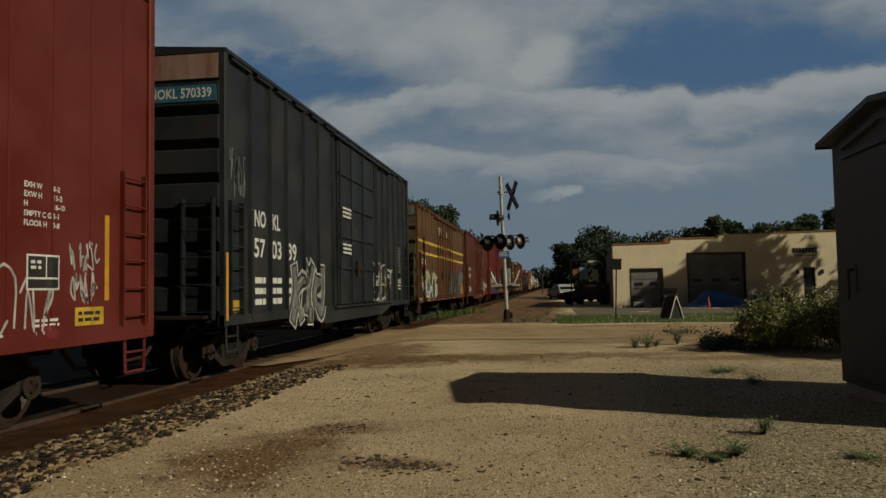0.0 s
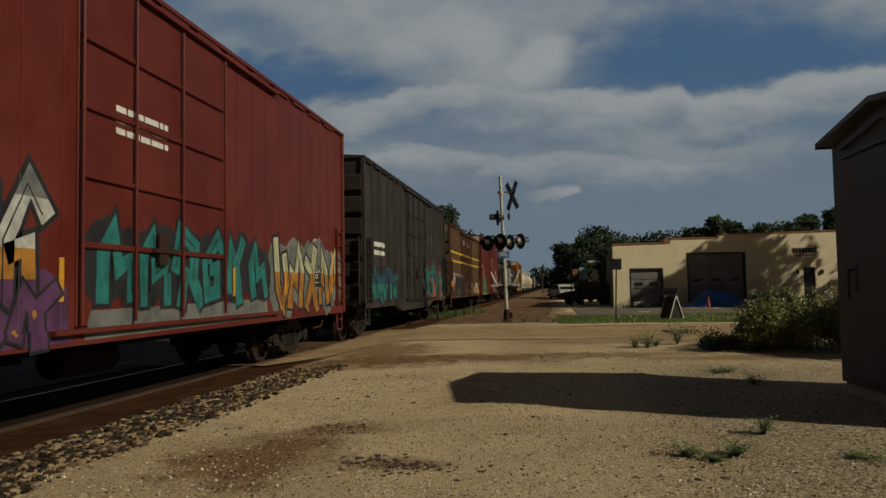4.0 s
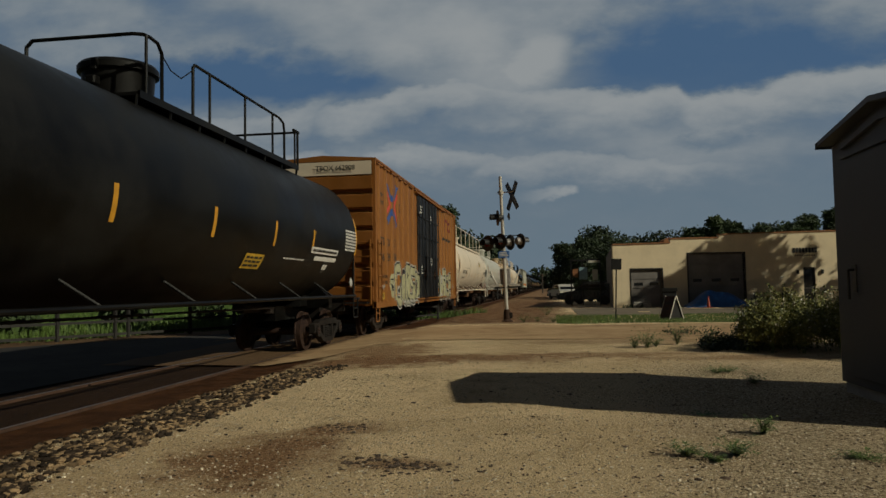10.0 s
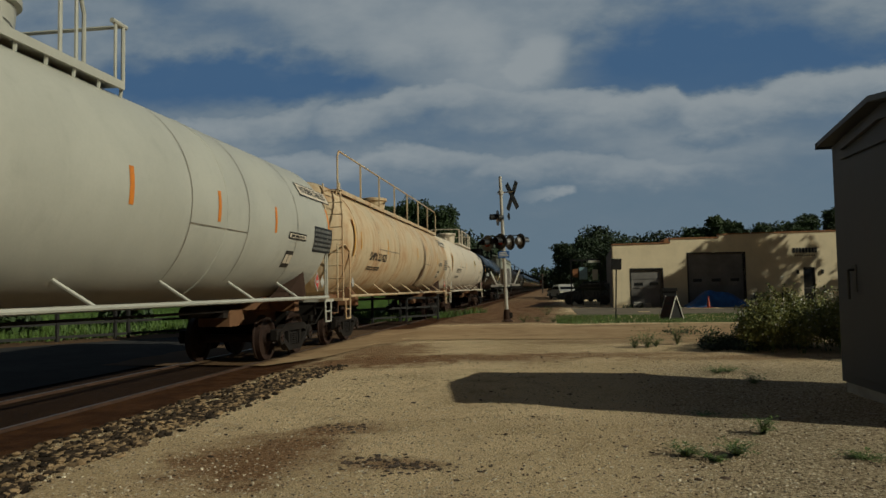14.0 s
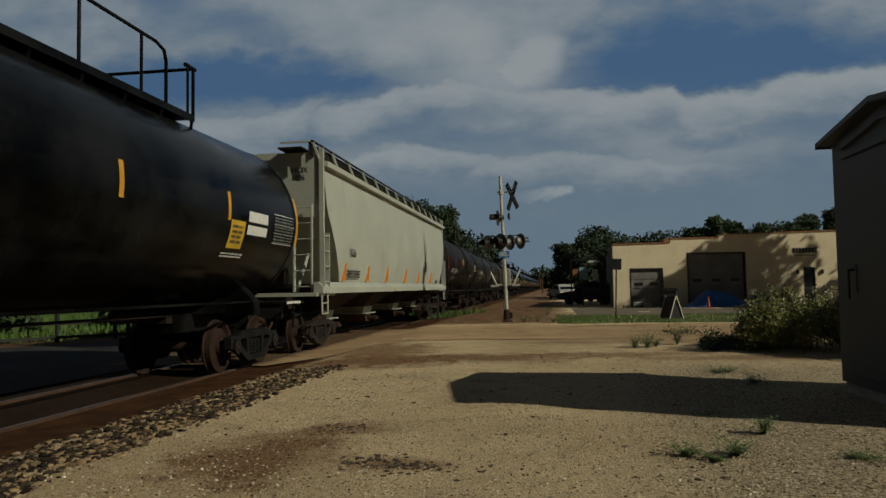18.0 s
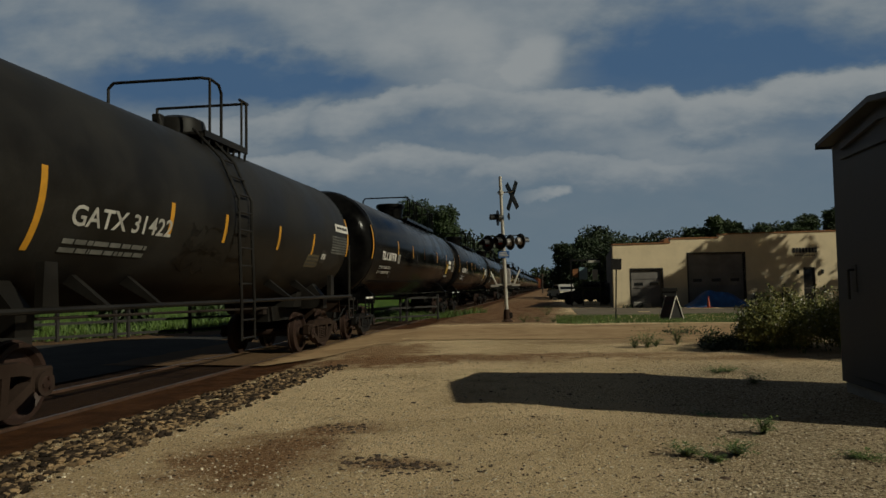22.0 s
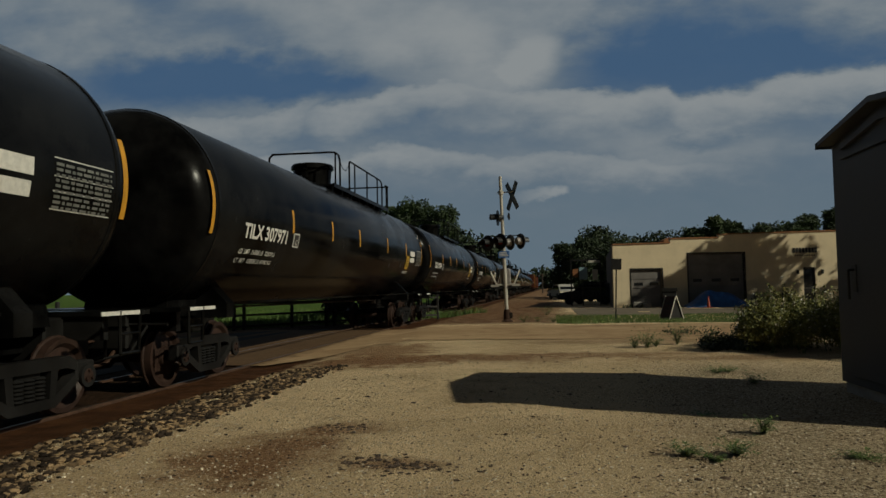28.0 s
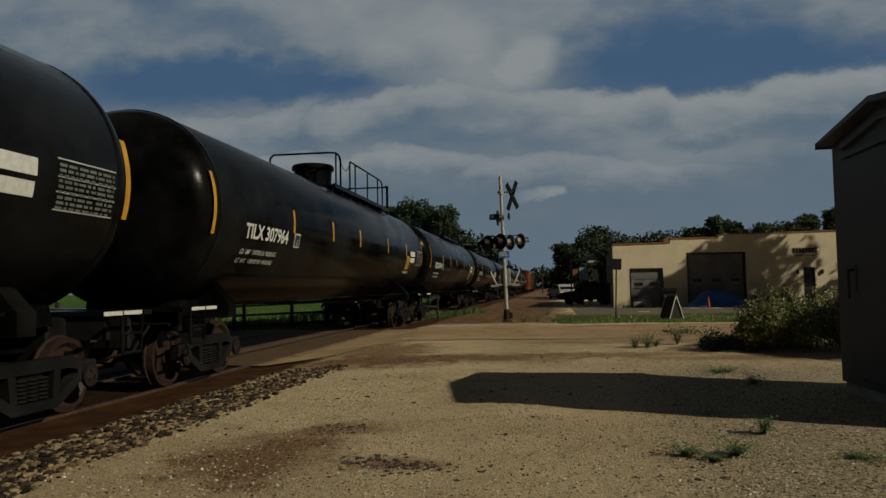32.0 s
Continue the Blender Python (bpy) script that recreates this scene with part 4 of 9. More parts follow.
bin_ = base("dark_bin", "dark plastic bin with a lid before the building", "bin", at=(6.6, 42.6, 0.10))
part("bin_body", Geo().box(-0.4, 0.4, -0.35, 0.35, 0, 0.92, 0.04), M["darkmetal"], bin_)
part("bin_lid", Geo().prism([(-0.40, 0.92), (0.40, 0.92), (0.43, 0.96), (-0.43, 1.12)], "x", -0.43, 0.43), M["darkmetal"], bin_)
block = base("concrete_blocks", "two pale concrete blocks beside the wall", "blocks", at=(4.9, 43.2, 0.1))
part("block", Geo().box(-0.2, 0.25, -0.2, 0.2, 0, 0.35, 0.03), M["concrete"], block)
part("block", Geo().box(0.4, 0.8, -0.2, 0.2, 0, 0.26, 0.03), M["concrete"], block)

# pavement before the building and grass strip along the road
def sheet(name, corners, mat, label, category, lift, steps=10):
    """A four-cornered sheet that lies on the ground."""
    a, b, c, d = [Vector((*p, 0)) for p in corners]
    v = []
    for j in range(steps + 1):
        for i in range(steps + 1):
            p = (a.lerp(b, i / steps)).lerp(d.lerp(c, i / steps), j / steps)
            v.append((p.x, p.y, ground_height(p.x, p.y) + lift))
    n = steps + 1
    g = Geo().add(v, [(j * n + i, j * n + i + 1, (j + 1) * n + i + 1, (j + 1) * n + i) for j in range(steps) for i in range(steps)])
    return tagged(part(name, g, mat, angle=60), label, category, kind="structure")


sheet("pavement", ((1.2, 33.0), (34, 33.6), (34, 45.6), (1.2, 43.8)), M["paving"], "worn grey-brown paved yard before the workshop", "pavement", 0.012, 14)
sheet("left_road", ((-30, -6), (-8.1, 6.5), (-8.1, 26.6), (-20.3, 9.5)), M["asphalt"], "dark asphalt road beyond the track", "road", 0.020, 14)

# ---- plants ----
M["leaf"] = leafy("tree_leaves", (0.012, 0.027, 0.006), (0.044, 0.074, 0.016), 0.35)
M["darkleaf"] = leafy("dark_tree_leaves", (0.009, 0.019, 0.005), (0.028, 0.048, 0.012), 0.35)
M["bushleaf"] = leafy("bush_leaves", (0.030, 0.044, 0.009), (0.235, 0.225, 0.050), 1.2)
M["bark"] = plain("bark", (0.055, 0.042, 0.032), 0.9, 0, 0.3, 8)
M["petal"] = plain("white_petals", (0.70, 0.67, 0.58), 0.7, 0, 0.1)
M["weed"] = leafy("weed_leaves", (0.055, 0.085, 0.018), (0.15, 0.20, 0.045), 3.0)


def leaf_cloud(blobs, count, size, seed, shell=0.45):
    """Many small leaf sprays (bent quads) filling rounded lobes unevenly. blobs: (x, y, z, rx, ry, rz)."""
    rnd = np.random.default_rng(seed)
    vol = np.array([b[3] * b[4] * b[5] for b in blobs])
    pick = rnd.choice(len(blobs), count, p=vol / vol.sum())
    bl = np.array(blobs)[pick]
    d = rnd.normal(size=(count, 3))
    d /= np.linalg.norm(d, axis=1)[:, None]
    r = 1.0 - shell * rnd.random(count) ** 1.5
    bumps = 1 + 0.16 * np.sin(d[:, 0] * 7 + pick * 1.7) * np.cos(d[:, 1] * 6 + pick) + 0.10 * np.sin(d[:, 2] * 13 + pick * 2.1)
    c = bl[:, :3] + d * bl[:, 3:] * (r * bumps)[:, None]
    u = rnd.normal(size=(count, 3))
    u /= np.linalg.norm(u, axis=1)[:, None]
    w = np.cross(u, d + 0.6 * rnd.normal(size=(count, 3)))
    w /= np.linalg.norm(w, axis=1)[:, None] + 1e-6
    s = (size * (0.55 + 0.9 * rnd.random(count)))[:, None]
    tip = np.cross(u, w) * s * 0.22
    v = np.stack([c - u * s * 0.5, c + w * s * 0.32 + tip, c + u * s * 0.5, c - w * s * 0.32 + tip], 1).reshape(-1, 3)
    f = np.arange(count * 4).reshape(-1, 4)
    me = bpy.data.meshes.new("leaves")
    me.from_pydata(v.tolist(), [], f.tolist())
    return me


def tree(x, y, height, spread, seed, label, leaves=5000, size=0.42, bare=0.22, mat="leaf", name="tree"):
    """Tapered trunk with limbs and a crown of many leaf sprays in uneven lobes."""
    rnd = random.Random(seed)
    t = base(name, label, "tree", at=(x, y, ground_height(x, y) - 0.05))
    g = Geo()
    g.cyl((0, 0, 0), (rnd.uniform(-.2, .2), 0, height * 0.45), 0.024 * height, 10, 0.014 * height)
    blobs = []
    for i in range(9):
        a, q = rnd.random() * 6.28, rnd.random() ** 0.6
        z = height * (bare + (0.93 - bare) * rnd.random())
        top = 1 - abs((z / height - 0.52)) * 1.05
        d = spread * 0.62 * q * max(0.25, top)
        p = (d * math.cos(a), d * math.sin(a), z)
        r = spread * rnd.uniform(0.34, 0.52)
        blobs.append((*p, r, r, min(r * 0.85, height - z + 0.2)))
        g.cyl((0, 0, height * (0.15 + 0.28 * rnd.random())), p, 0.009 * height, 6, 0.003 * height)
    blobs.append((0, 0, height * 0.74, spread * 0.42, spread * 0.42, height * 0.24))
    part("trunk", g, M["bark"], t)
    me = leaf_cloud(blobs, leaves, size, seed)
    me.materials.append(M[mat])
    part("crown", me, M[mat], t)
    return t


tree(-20.3, 104, 15.2, 4.7, 11, "tall dark green tree behind the track", 15000, 0.36)
tree(-23.0, 107, 13.8, 4.4, 12, "tall dark green tree behind the track", 12000, 0.36)
tree(-15.0, 103, 13.0, 4.0, 13, "rounded dark green tree behind the track", 12000, 0.36)
for i, (x, y, hh, sp) in enumerate(((1.6, 92, 6.6, 3.0), (4.6, 88, 6.9, 3.3), (7.4, 84, 6.5, 3.2), (10.5, 92, 6.0, 3.4), (3.2, 80, 5.2, 2.7), (6.6, 76, 4.9, 2.6))):
    tree(x, y, hh, sp, 21 + i, "dense dark tree beside the workshop", 11000, 0.26, 0.02, "darkleaf")
tree(19.8, 101, 9.0, 2.8, 34, "low green tree behind the workshop", 7000, 0.34, 0.2)
tree(24.8, 101, 9.3, 3.0, 35, "low green tree behind the workshop", 7000, 0.34, 0.2)
tree(22.0, 100, 10.5, 2.0, 31, "pointed green tree behind the workshop", 7000, 0.32, 0.2)
tree(23.6, 101.5, 10.0, 2.3, 36, "pointed green tree behind the workshop", 7000, 0.32, 0.2)
tree(21.0, 102, 9.6, 2.2, 37, "low green tree behind the workshop", 6000, 0.32, 0.2)
tree(27.2, 99, 8.9, 2.8, 38, "low green tree behind the workshop", 6000, 0.32, 0.2)
tree(29.5, 96, 8.6, 3.8, 33, "low green tree behind the workshop", 7000, 0.42, 0.2)
tree(32.6, 97, 9.7, 3.0, 39, "low green tree behind the workshop", 7000, 0.34, 0.2)
tree(35.6, 97, 10.9, 3.6, 32, "broad green tree behind the workshop", 10000, 0.36, 0.2)
# trees beside the yard, whose shade falls on the workshop
tree(22.6, 40.2, 13.0, 3.7, 41, "leafy tree beside the workshop yard", 1350, 0.52, 0.32)
tree(23.4, 37.4, 13.6, 3.0, 46, "tall leafy tree beside the workshop yard", 1150, 0.5, 0.56)
tree(27.6, 38.6, 14.0, 4.2, 42, "leafy tree beside the workshop yard", 1500, 0.5, 0.30)
tree(31.5, 41.6, 13.0, 4.2, 43, "leafy tree beside the workshop yard", 1300, 0.5, 0.30)

# unseen small tree, added beyond the shed to throw shade on the bush
shade = base("tree", "unseen small tree added to shade the bush", "tree", at=(14.3, 11.8, 0.1))
part("trunk", Geo().cyl((0, 0, -0.2), (0.1, 0, 4.6), 0.13, 10, 0.07).cyl((0.05, 0, 3.4), (0.9, 0.6, 5.2), 0.05, 6, 0.02).cyl((0.05, 0, 3.6), (-0.8, -0.7, 5.4), 0.05, 6, 0.02), M["bark"], shade)
me = leaf_cloud([(0, 0, 5.7, 1.6, 1.6, 0.9), (0.9, 0.9, 5.3, 1.1, 1.1, 0.7), (-0.8, -0.8, 5.6, 1.1, 1.2, 0.8), (0.5, -1.0, 5.2, 1.0, 1.0, 0.7)], 5200, 0.34, 44, 0.8)
me.materials.append(M["leaf"])
part("crown", me, M["leaf"], shade)


def wood(name, rows, count, size, seed, label, mat="darkleaf"):
    """A far wood as one mass of leaf sprays over rounded treetops. rows: (x, y, height, radius)."""
    blobs = []
    rnd = random.Random(seed)
    for x, y, hh, r in rows:
        for q in range(3):
            blobs.append((x + rnd.uniform(-0.7, 0.7) * r, y + rnd.uniform(-0.5, 0.5) * r, hh * rnd.uniform(0.45, 0.82), r, r, hh * 0.30))
        blobs.append((x, y, hh * 0.3, r * 1.2, r, hh * 0.34))
    me = leaf_cloud(blobs, count, size, seed, 0.3)
    me.materials.append(M[mat])
    return tagged(part(name, me, M[mat]), label, "woods", kind="stuff")


rnd = random.Random(77)
wood("far_woods", [(-13 - 0.035 * y + rnd.uniform(-2, 2), y, rnd.uniform(10, 14) * (1 - 0.0006 * y), 5.0) for y in range(135, 420, 9)], 26000, 1.1, 51, "distant dark woods along the track")
wood("wooded_hill", [(10 + i * 3.3, 235 + rnd.uniform(-16, 16), 16.9 + 0.03 * i + 0.7 * math.sin(i * 0.7) + rnd.uniform(-0.6, 0.6), 5.6) for i in range(42)], 120000, 0.85, 52, "wooded hill behind the workshop")
wood("far_woods", [(-6 + i * 5.0, 430 + rnd.uniform(-15, 15), rnd.uniform(9, 14), 7.0) for i in range(26)], 9000, 2.2, 53, "distant hazy woods at the end of the road")

# bush with white flowers beside the shed
bush = base("flowering_bush", "weedy green bush with small white flowers", "bush", at=(0, 0, 0.08))
rnd = random.Random(8)
blobs, g = [], Geo()
for i in range(58):
    x, y = rnd.uniform(3.55, 6.1), rnd.uniform(13.9, 16.9)
    if x < 0.252 * y:
        continue
    hh = rnd.uniform(0.7, 1.28) * (0.8 if x < 0.27 * y else 1.0)
    blobs.append((x, y, hh * 0.55, 0.30, 0.30, hh * 0.5))
    g.cyl((x, y, 0), (x + rnd.uniform(-.1, .1), y, hh * 1.02), 0.009, 5, 0.003)
    for q in range(3):
        a = rnd.random() * 6.28
        g.cyl((x, y, hh * rnd.uniform(0.2, 0.5)), (x + 0.28 * math.cos(a), y + 0.28 * math.sin(a), hh * rnd.uniform(0.7, 0.98)), 0.005, 4, 0.002)
part("stem", g, M["weed"], bush)
me = leaf_cloud(blobs, 20000, 0.062, 61, 0.9)
me.materials.append(M["bushleaf"])
part("leaves", me, M["bushleaf"], bush)
me = leaf_cloud([(q[0], q[1], q[2] + 0.15, 0.28, 0.28, q[5]) for q in blobs], 620, 0.050, 62, 0.3)
me.materials.append(M["petal"])
part("flower_heads", me, M["petal"], bush, "small white flower heads")["kind"] = "stuff"


def weed(x, y, r, h, seed, label):
    """A straggling tuft: thin stems that lean outward, small leaves along them and a few grass blades."""
    rnd = random.Random(seed)
    g = Geo()
    for i in range(34):
        a, l, up = rnd.random() * 6.28, r * rnd.uniform(0.3, 1.1), h * rnd.uniform(0.35, 1.0)
        c, s, w = math.cos(a), math.sin(a), 0.0022 + 0.0012 * rnd.random()
        line = [(0.0, 0.0), (0.40 * l, up * 0.62), (l, up)]
        v = []
        for j, (d, z) in enumerate(line):
            q = w * (1.2 - j / 2.4)
            v += [(d * c - s * q, d * s + c * q, z), (d * c + s * q, d * s - c * q, z)]
        g.add(v, [(0, 1, 3, 2), (2, 3, 5, 4)])
        for j in range(9):
            t = rnd.uniform(0.15, 1.0)
            d, z = l * (0.4 * t / 0.5 if t < 0.5 else 0.4 + 0.6 * (t - 0.5) / 0.5), up * (0.62 * t / 0.5 if t < 0.5 else 0.62 + 0.38 * (t - 0.5) / 0.5)
            e, k = rnd.random() * 6.28, rnd.uniform(0.022, 0.048) * (0.7 + h * 2)
            u, n = (math.cos(e) * k, math.sin(e) * k, rnd.uniform(-0.2, 0.5) * k), (-math.sin(e) * k * 0.26, math.cos(e) * k * 0.26)
            p = (d * c, d * s, z)
            g.add([p, (p[0] + u[0] * 0.5 + n[0], p[1] + u[1] * 0.5 + n[1], p[2] + u[2] * 0.6), (p[0] + u[0], p[1] + u[1], p[2] + u[2]), (p[0] + u[0] * 0.5 - n[0], p[1] + u[1] * 0.5 - n[1], p[2] + u[2] * 0.6)], [(0, 1, 2, 3)])
    ob = part("weed", g, M["weed"], None, at=(x, y, ground_height(x, y) - 0.01))
    return tagged(ob, label, "weed", "weeds on the gravel")


for i, (x, y, r, hh) in enumerate(((1.80, 6.75, 0.16, 0.17), (1.00, 5.88, 0.20, 0.13), (1.38, 5.92, 0.22, 0.15), (1.18, 5.74, 0.14, 0.07), (2.66, 10.30, 0.28, 0.20), (2.42, 11.35, 0.40, 0.14), (2.62, 11.5, 0.30, 0.10), (2.0, 15.9, 0.40, 0.48), (2.72, 16.6, 0.40, 0.62), (2.2, 16.1, 0.3, 0.3),
                                   (1.72, 15.8, 0.26, 0.3), (1.50, 7.75, 0.20, 0.05), (3.35, 16.2, 0.36, 0.45), (2.3, 5.9, 0.25, 0.06), (-1.0, 26.9, 0.4, 0.35), (-0.5, 27.4, 0.3, 0.25), (0.1, 27.0, 0.35, 0.3), (-0.2, 33.5, 0.6, 0.5), (0.6, 29.0, 0.4, 0.3))):
    weed(x, y, r, hh, 70 + i, "small straggling green weed growing in the gravel")


def low_growth(name, x0, x1, y0, y1, count, seed, label):
    """A patch of low dark weeds."""
    rnd = random.Random(seed)
    blobs = [(rnd.uniform(x0, x1), rnd.uniform(y0, y1), 0.16, 0.22, 0.22, rnd.uniform(0.10, 0.26)) for _ in range(26)]
    me = leaf_cloud(blobs, count, 0.05, seed, 0.9)
    me.materials.append(M["darkleaf"])
    return tagged(part(name, me, M["darkleaf"]), label, "weeds", kind="stuff")


low_growth("low_weeds", 3.0, 4.6, 14.9, 17.0, 7000, 95, "low dark weeds at the foot of the bush")
low_growth("low_weeds", 2.6, 5.4, 19.4, 20.6, 700, 96, "thin dark weeds along the road edge")
low_growth("low_weeds", 4.2, 5.4, 43.0, 43.8, 2500, 97, "dark shrubs at the foot of the wall")


def grass(name, spot, count, length, seed, label):
    rnd = random.Random(seed)
    v, f = [], []
    for i in range(count):
        x, y = spot(rnd)
        z = ground_height(x, y)
        a, l = rnd.random() * 6.28, length * rnd.uniform(0.5, 1.2)
        w = 0.012 + length * 0.05
        c, s = math.cos(a) * w, math.sin(a) * w
        n = len(v)
        v += [(x - c, y - s, z - 0.01), (x + c, y + s, z - 0.01), (x + rnd.uniform(-.5, .5) * l, y + rnd.uniform(-.5, .5) * l, z + l)]
        f.append((n, n + 1, n + 2))
    me = bpy.data.meshes.new(name)
    me.from_pydata(v, [], f)
    me.materials.append(M["grass"])
    return tagged(new(name, me), label, "grass", kind="stuff")


grass("grass_verge", lambda r: (r.uniform(0.2, 16.0), 26.2 + 6.6 * r.random() ** 1.3), 16000, 0.10, 91, "mown green grass verge beside the road")
grass("meadow_grass", lambda r: (lambda t, d: (-10.4 - 0.53 * t - d * 0.85 * 0.9, 26.5 - 0.85 * t + d * 0.53 * 0.9))(r.uniform(-14, 26), 0.5 + 26 * r.random() ** 1.4), 26000, 0.34, 92, "tall sunlit meadow grass behind the fence")

# rail fence behind the track
M["fence"] = plain("dark_fence_wood", (0.018, 0.016, 0.014), 0.8, 0, 0.3)
fence = base("rail_fence", "dark three-rail fence along the meadow", "fence")
P0, DIR = Vector((-10.1, 26.6, 0)), Vector((-0.53, -0.848, 0))
for z in (0.22, 0.62, 1.05):
    a, b = P0 + DIR * -9, P0 + DIR * 28
    rail = part("fence_rail", Geo().box(-0.02, 0.02, 0, 37, z - 0.04, z + 0.04), M["fence"], fence, at=(a.x, a.y, ground_height(a.x, a.y)))
    rail.rotation_euler = (0, 0, math.atan2(DIR.y, DIR.x) - 1.5708)
for i in range(18):
    for q in ((0.0, 0.42) if i % 2 else (0.0,)):
        p = P0 + DIR * (-9 + i * 2.15 + q)
        part("fence_post", lambda: Geo().box(-0.05, 0.05, -0.05, 0.05, -0.2, 1.2, 0.01), M["fence"], fence, at=(p.x, p.y, ground_height(p.x, p.y)), key="fencepost")
for i in range(7):
    p = P0 + DIR * (-6 + 4.6 * i) + Vector((-0.85, 0.53, 0)) * (3.5 + 5.5 * ((i * 37) % 10) / 10)
    tree(p.x, p.y, 2.6 + 0.25 * (i % 3), 1.5, 101 + i, "low dark shrub in the meadow", 1300, 0.3, 0.0, "leaf", "shrub")

# yard clutter left of the workshop
M["palecar"] = plain("pale_car_paint", (0.42, 0.40, 0.37), 0.3, 0.2, 0.08)
M["darkcar"] = plain("dark_blue_car_paint", (0.014, 0.022, 0.040), 0.3, 0.2, 0.1)
M["tyre"] = plain("tyre_rubber", (0.012, 0.012, 0.012), 0.85, 0, 0.2)


def parked_car(x, y, turn, mat, label, tall=1.5):
    c = base("parked_car", label, "car", "parked cars", at=(x, y, ground_height(x, y) + 0.012))
    c.rotation_euler = (0, 0, radians(turn))
    low = [(-2.2, 0.35), (2.2, 0.35), (2.25, 0.62), (2.1, 0.82), (1.2, 0.95), (-1.9, 1.0), (-2.2, 0.85)]
    part("body", Geo().prism([(p, q) for p, q in low], "x", -0.86, 0.86), mat, c)
    part("cabin", Geo().prism([(1.1, 0.93), (0.45, tall - 0.04), (-1.3, tall), (-1.85, 0.97)], "x", -0.76, 0.76), mat, c)
    for s in (-1, 1):
        part("side_window", Geo().prism([(0.85, 0.99), (0.38, tall - 0.12), (-1.2, tall - 0.10), (-1.55, 1.0)], "x", s * 0.765 - 0.004, s * 0.765 + 0.004), M["glass"], c)
        for q in (-1.35, 1.4):
            part("wheel", Geo().cyl((s * 0.88, q, 0.33), (s * 0.68, q, 0.33), 0.33, 18), M["tyre"], c)
        part("headlight", Geo().box(s * 0.66 - 0.14, s * 0.66 + 0.14, -2.225, -2.19, 0.62, 0.78, 0.01), M["signwhite"], c)
    part("windscreen", Geo().prism([(-1.83, 1.0), (-1.36, tall - 0.10), (-1.38, tall - 0.10), (-1.86, 1.0)], "x", -0.68, 0.68), M["glass"], c)
    return c


parked_car(1.15, 74.0, 15, M["palecar"], "pale parked car in the yard beside the trees")
parked_car(2.9, 52.0, 60, M["darkcar"], "dark blue parked car in the shaded yard")
parked_car(3.6, 60.5, 40, M["darkcar"], "dark blue parked car in the shaded yard", 1.7)
M["palepanel"] = plain("pale_blue_panel", (0.26, 0.38, 0.44), 0.5, 0, 0.15)
rack = base("panel_rack", "rack with pale panels leaning beside the workshop", "rack", at=(2.35, 49.5, ground_height(2.3, 49.5)))
for x in (-0.95, -0.2, 0.95):
    part("rack_post", Geo().box(x - 0.04, x + 0.04, -0.04, 0.04, 0, 3.1), M["darkmetal"], rack)
for z in (1.2, 2.2, 3.05):
    part("rack_beam", Geo().box(-1.0, 1.0, -0.05, 0.05, z - 0.05, z + 0.05), M["darkmetal"], rack)
part("panel", Geo().box(-0.42, 0.12, -0.09, -0.06, 1.75, 2.55, 0.01), M["palepanel"], rack, "pale blue panel")
part("panel", Geo().box(-0.85, -0.5, -0.09, -0.06, 1.9, 2.45, 0.01), M["coping"], rack, "rusty brown panel")
part("panel", Geo().box(0.45, 0.8, -0.09, -0.06, 1.7, 2.4, 0.01), M["signwhite"], rack, "white panel")
part("panel", Geo().box(0.2, 0.95, -0.09, -0.06, 2.85, 3.0, 0.01), M["signwhite"], rack, "white board")
pole = base("utility_pole", "distant wooden utility pole beside the track", "utility pole", at=(-1.6, 150, 0))
part("pole", Geo().cyl((0, 0, 0), (0, 0, 4.2), 0.16, 8, 0.13), M["bark"], pole)
part("crossarm", Geo().box(-0.9, 0.9, -0.06, 0.06, 3.7, 3.85), M["bark"], pole)


# ---- freight cars: built about the middle of the car on the rail, the side that faces the road is +x ----
WHEELSETS = []        # (object, sign) of every wheelset
CARS = []             # (thing, y of its middle at the start)
WHEEL_R = 0.457


def wheelset_geo():
    g = Geo()
    for s in (-1, 1):
        rows = [(0.09, 0.60), (0.16, 0.62), (0.16, 0.665), (0.34, 0.70), (0.39, 0.665), (0.485, 0.665), (0.485, 0.69), (0.457, 0.70), (0.45, 0.80), (0.39, 0.80), (0.34, 0.745), (0.17, 0.765), (0.16, 0.82), (0.09, 0.83)]
        g.lathe([(r, s * x) for r, x in rows], 26, (0, 0, 0), "x")
        g.lathe([(0.075, s * 0.82), (0.075, s * 1.06), (0.105, s * 1.06), (0.105, s * 1.12), (0.07, s * 1.13)], 14, (0, 0, 0), "x")
        for i in range(3):
            a = i * 2.0944
            g.cyl((s * 1.12, 0.06 * math.cos(a), 0.06 * math.sin(a)), (s * 1.15, 0.06 * math.cos(a), 0.06 * math.sin(a)), 0.02, 6)
    g.cyl((-0.62, 0, 0), (0.62, 0, 0), 0.085, 12)
    return g


def tread_geo():
    g = Geo()
    for s in (-1, 1):
        g.lathe([(0.461, s * 0.705), (0.461, s * 0.79), (0.44, s * 0.808), (0.40, s * 0.808), (0.40, s * 0.70)], 26, (0, 0, 0), "x")
    return g


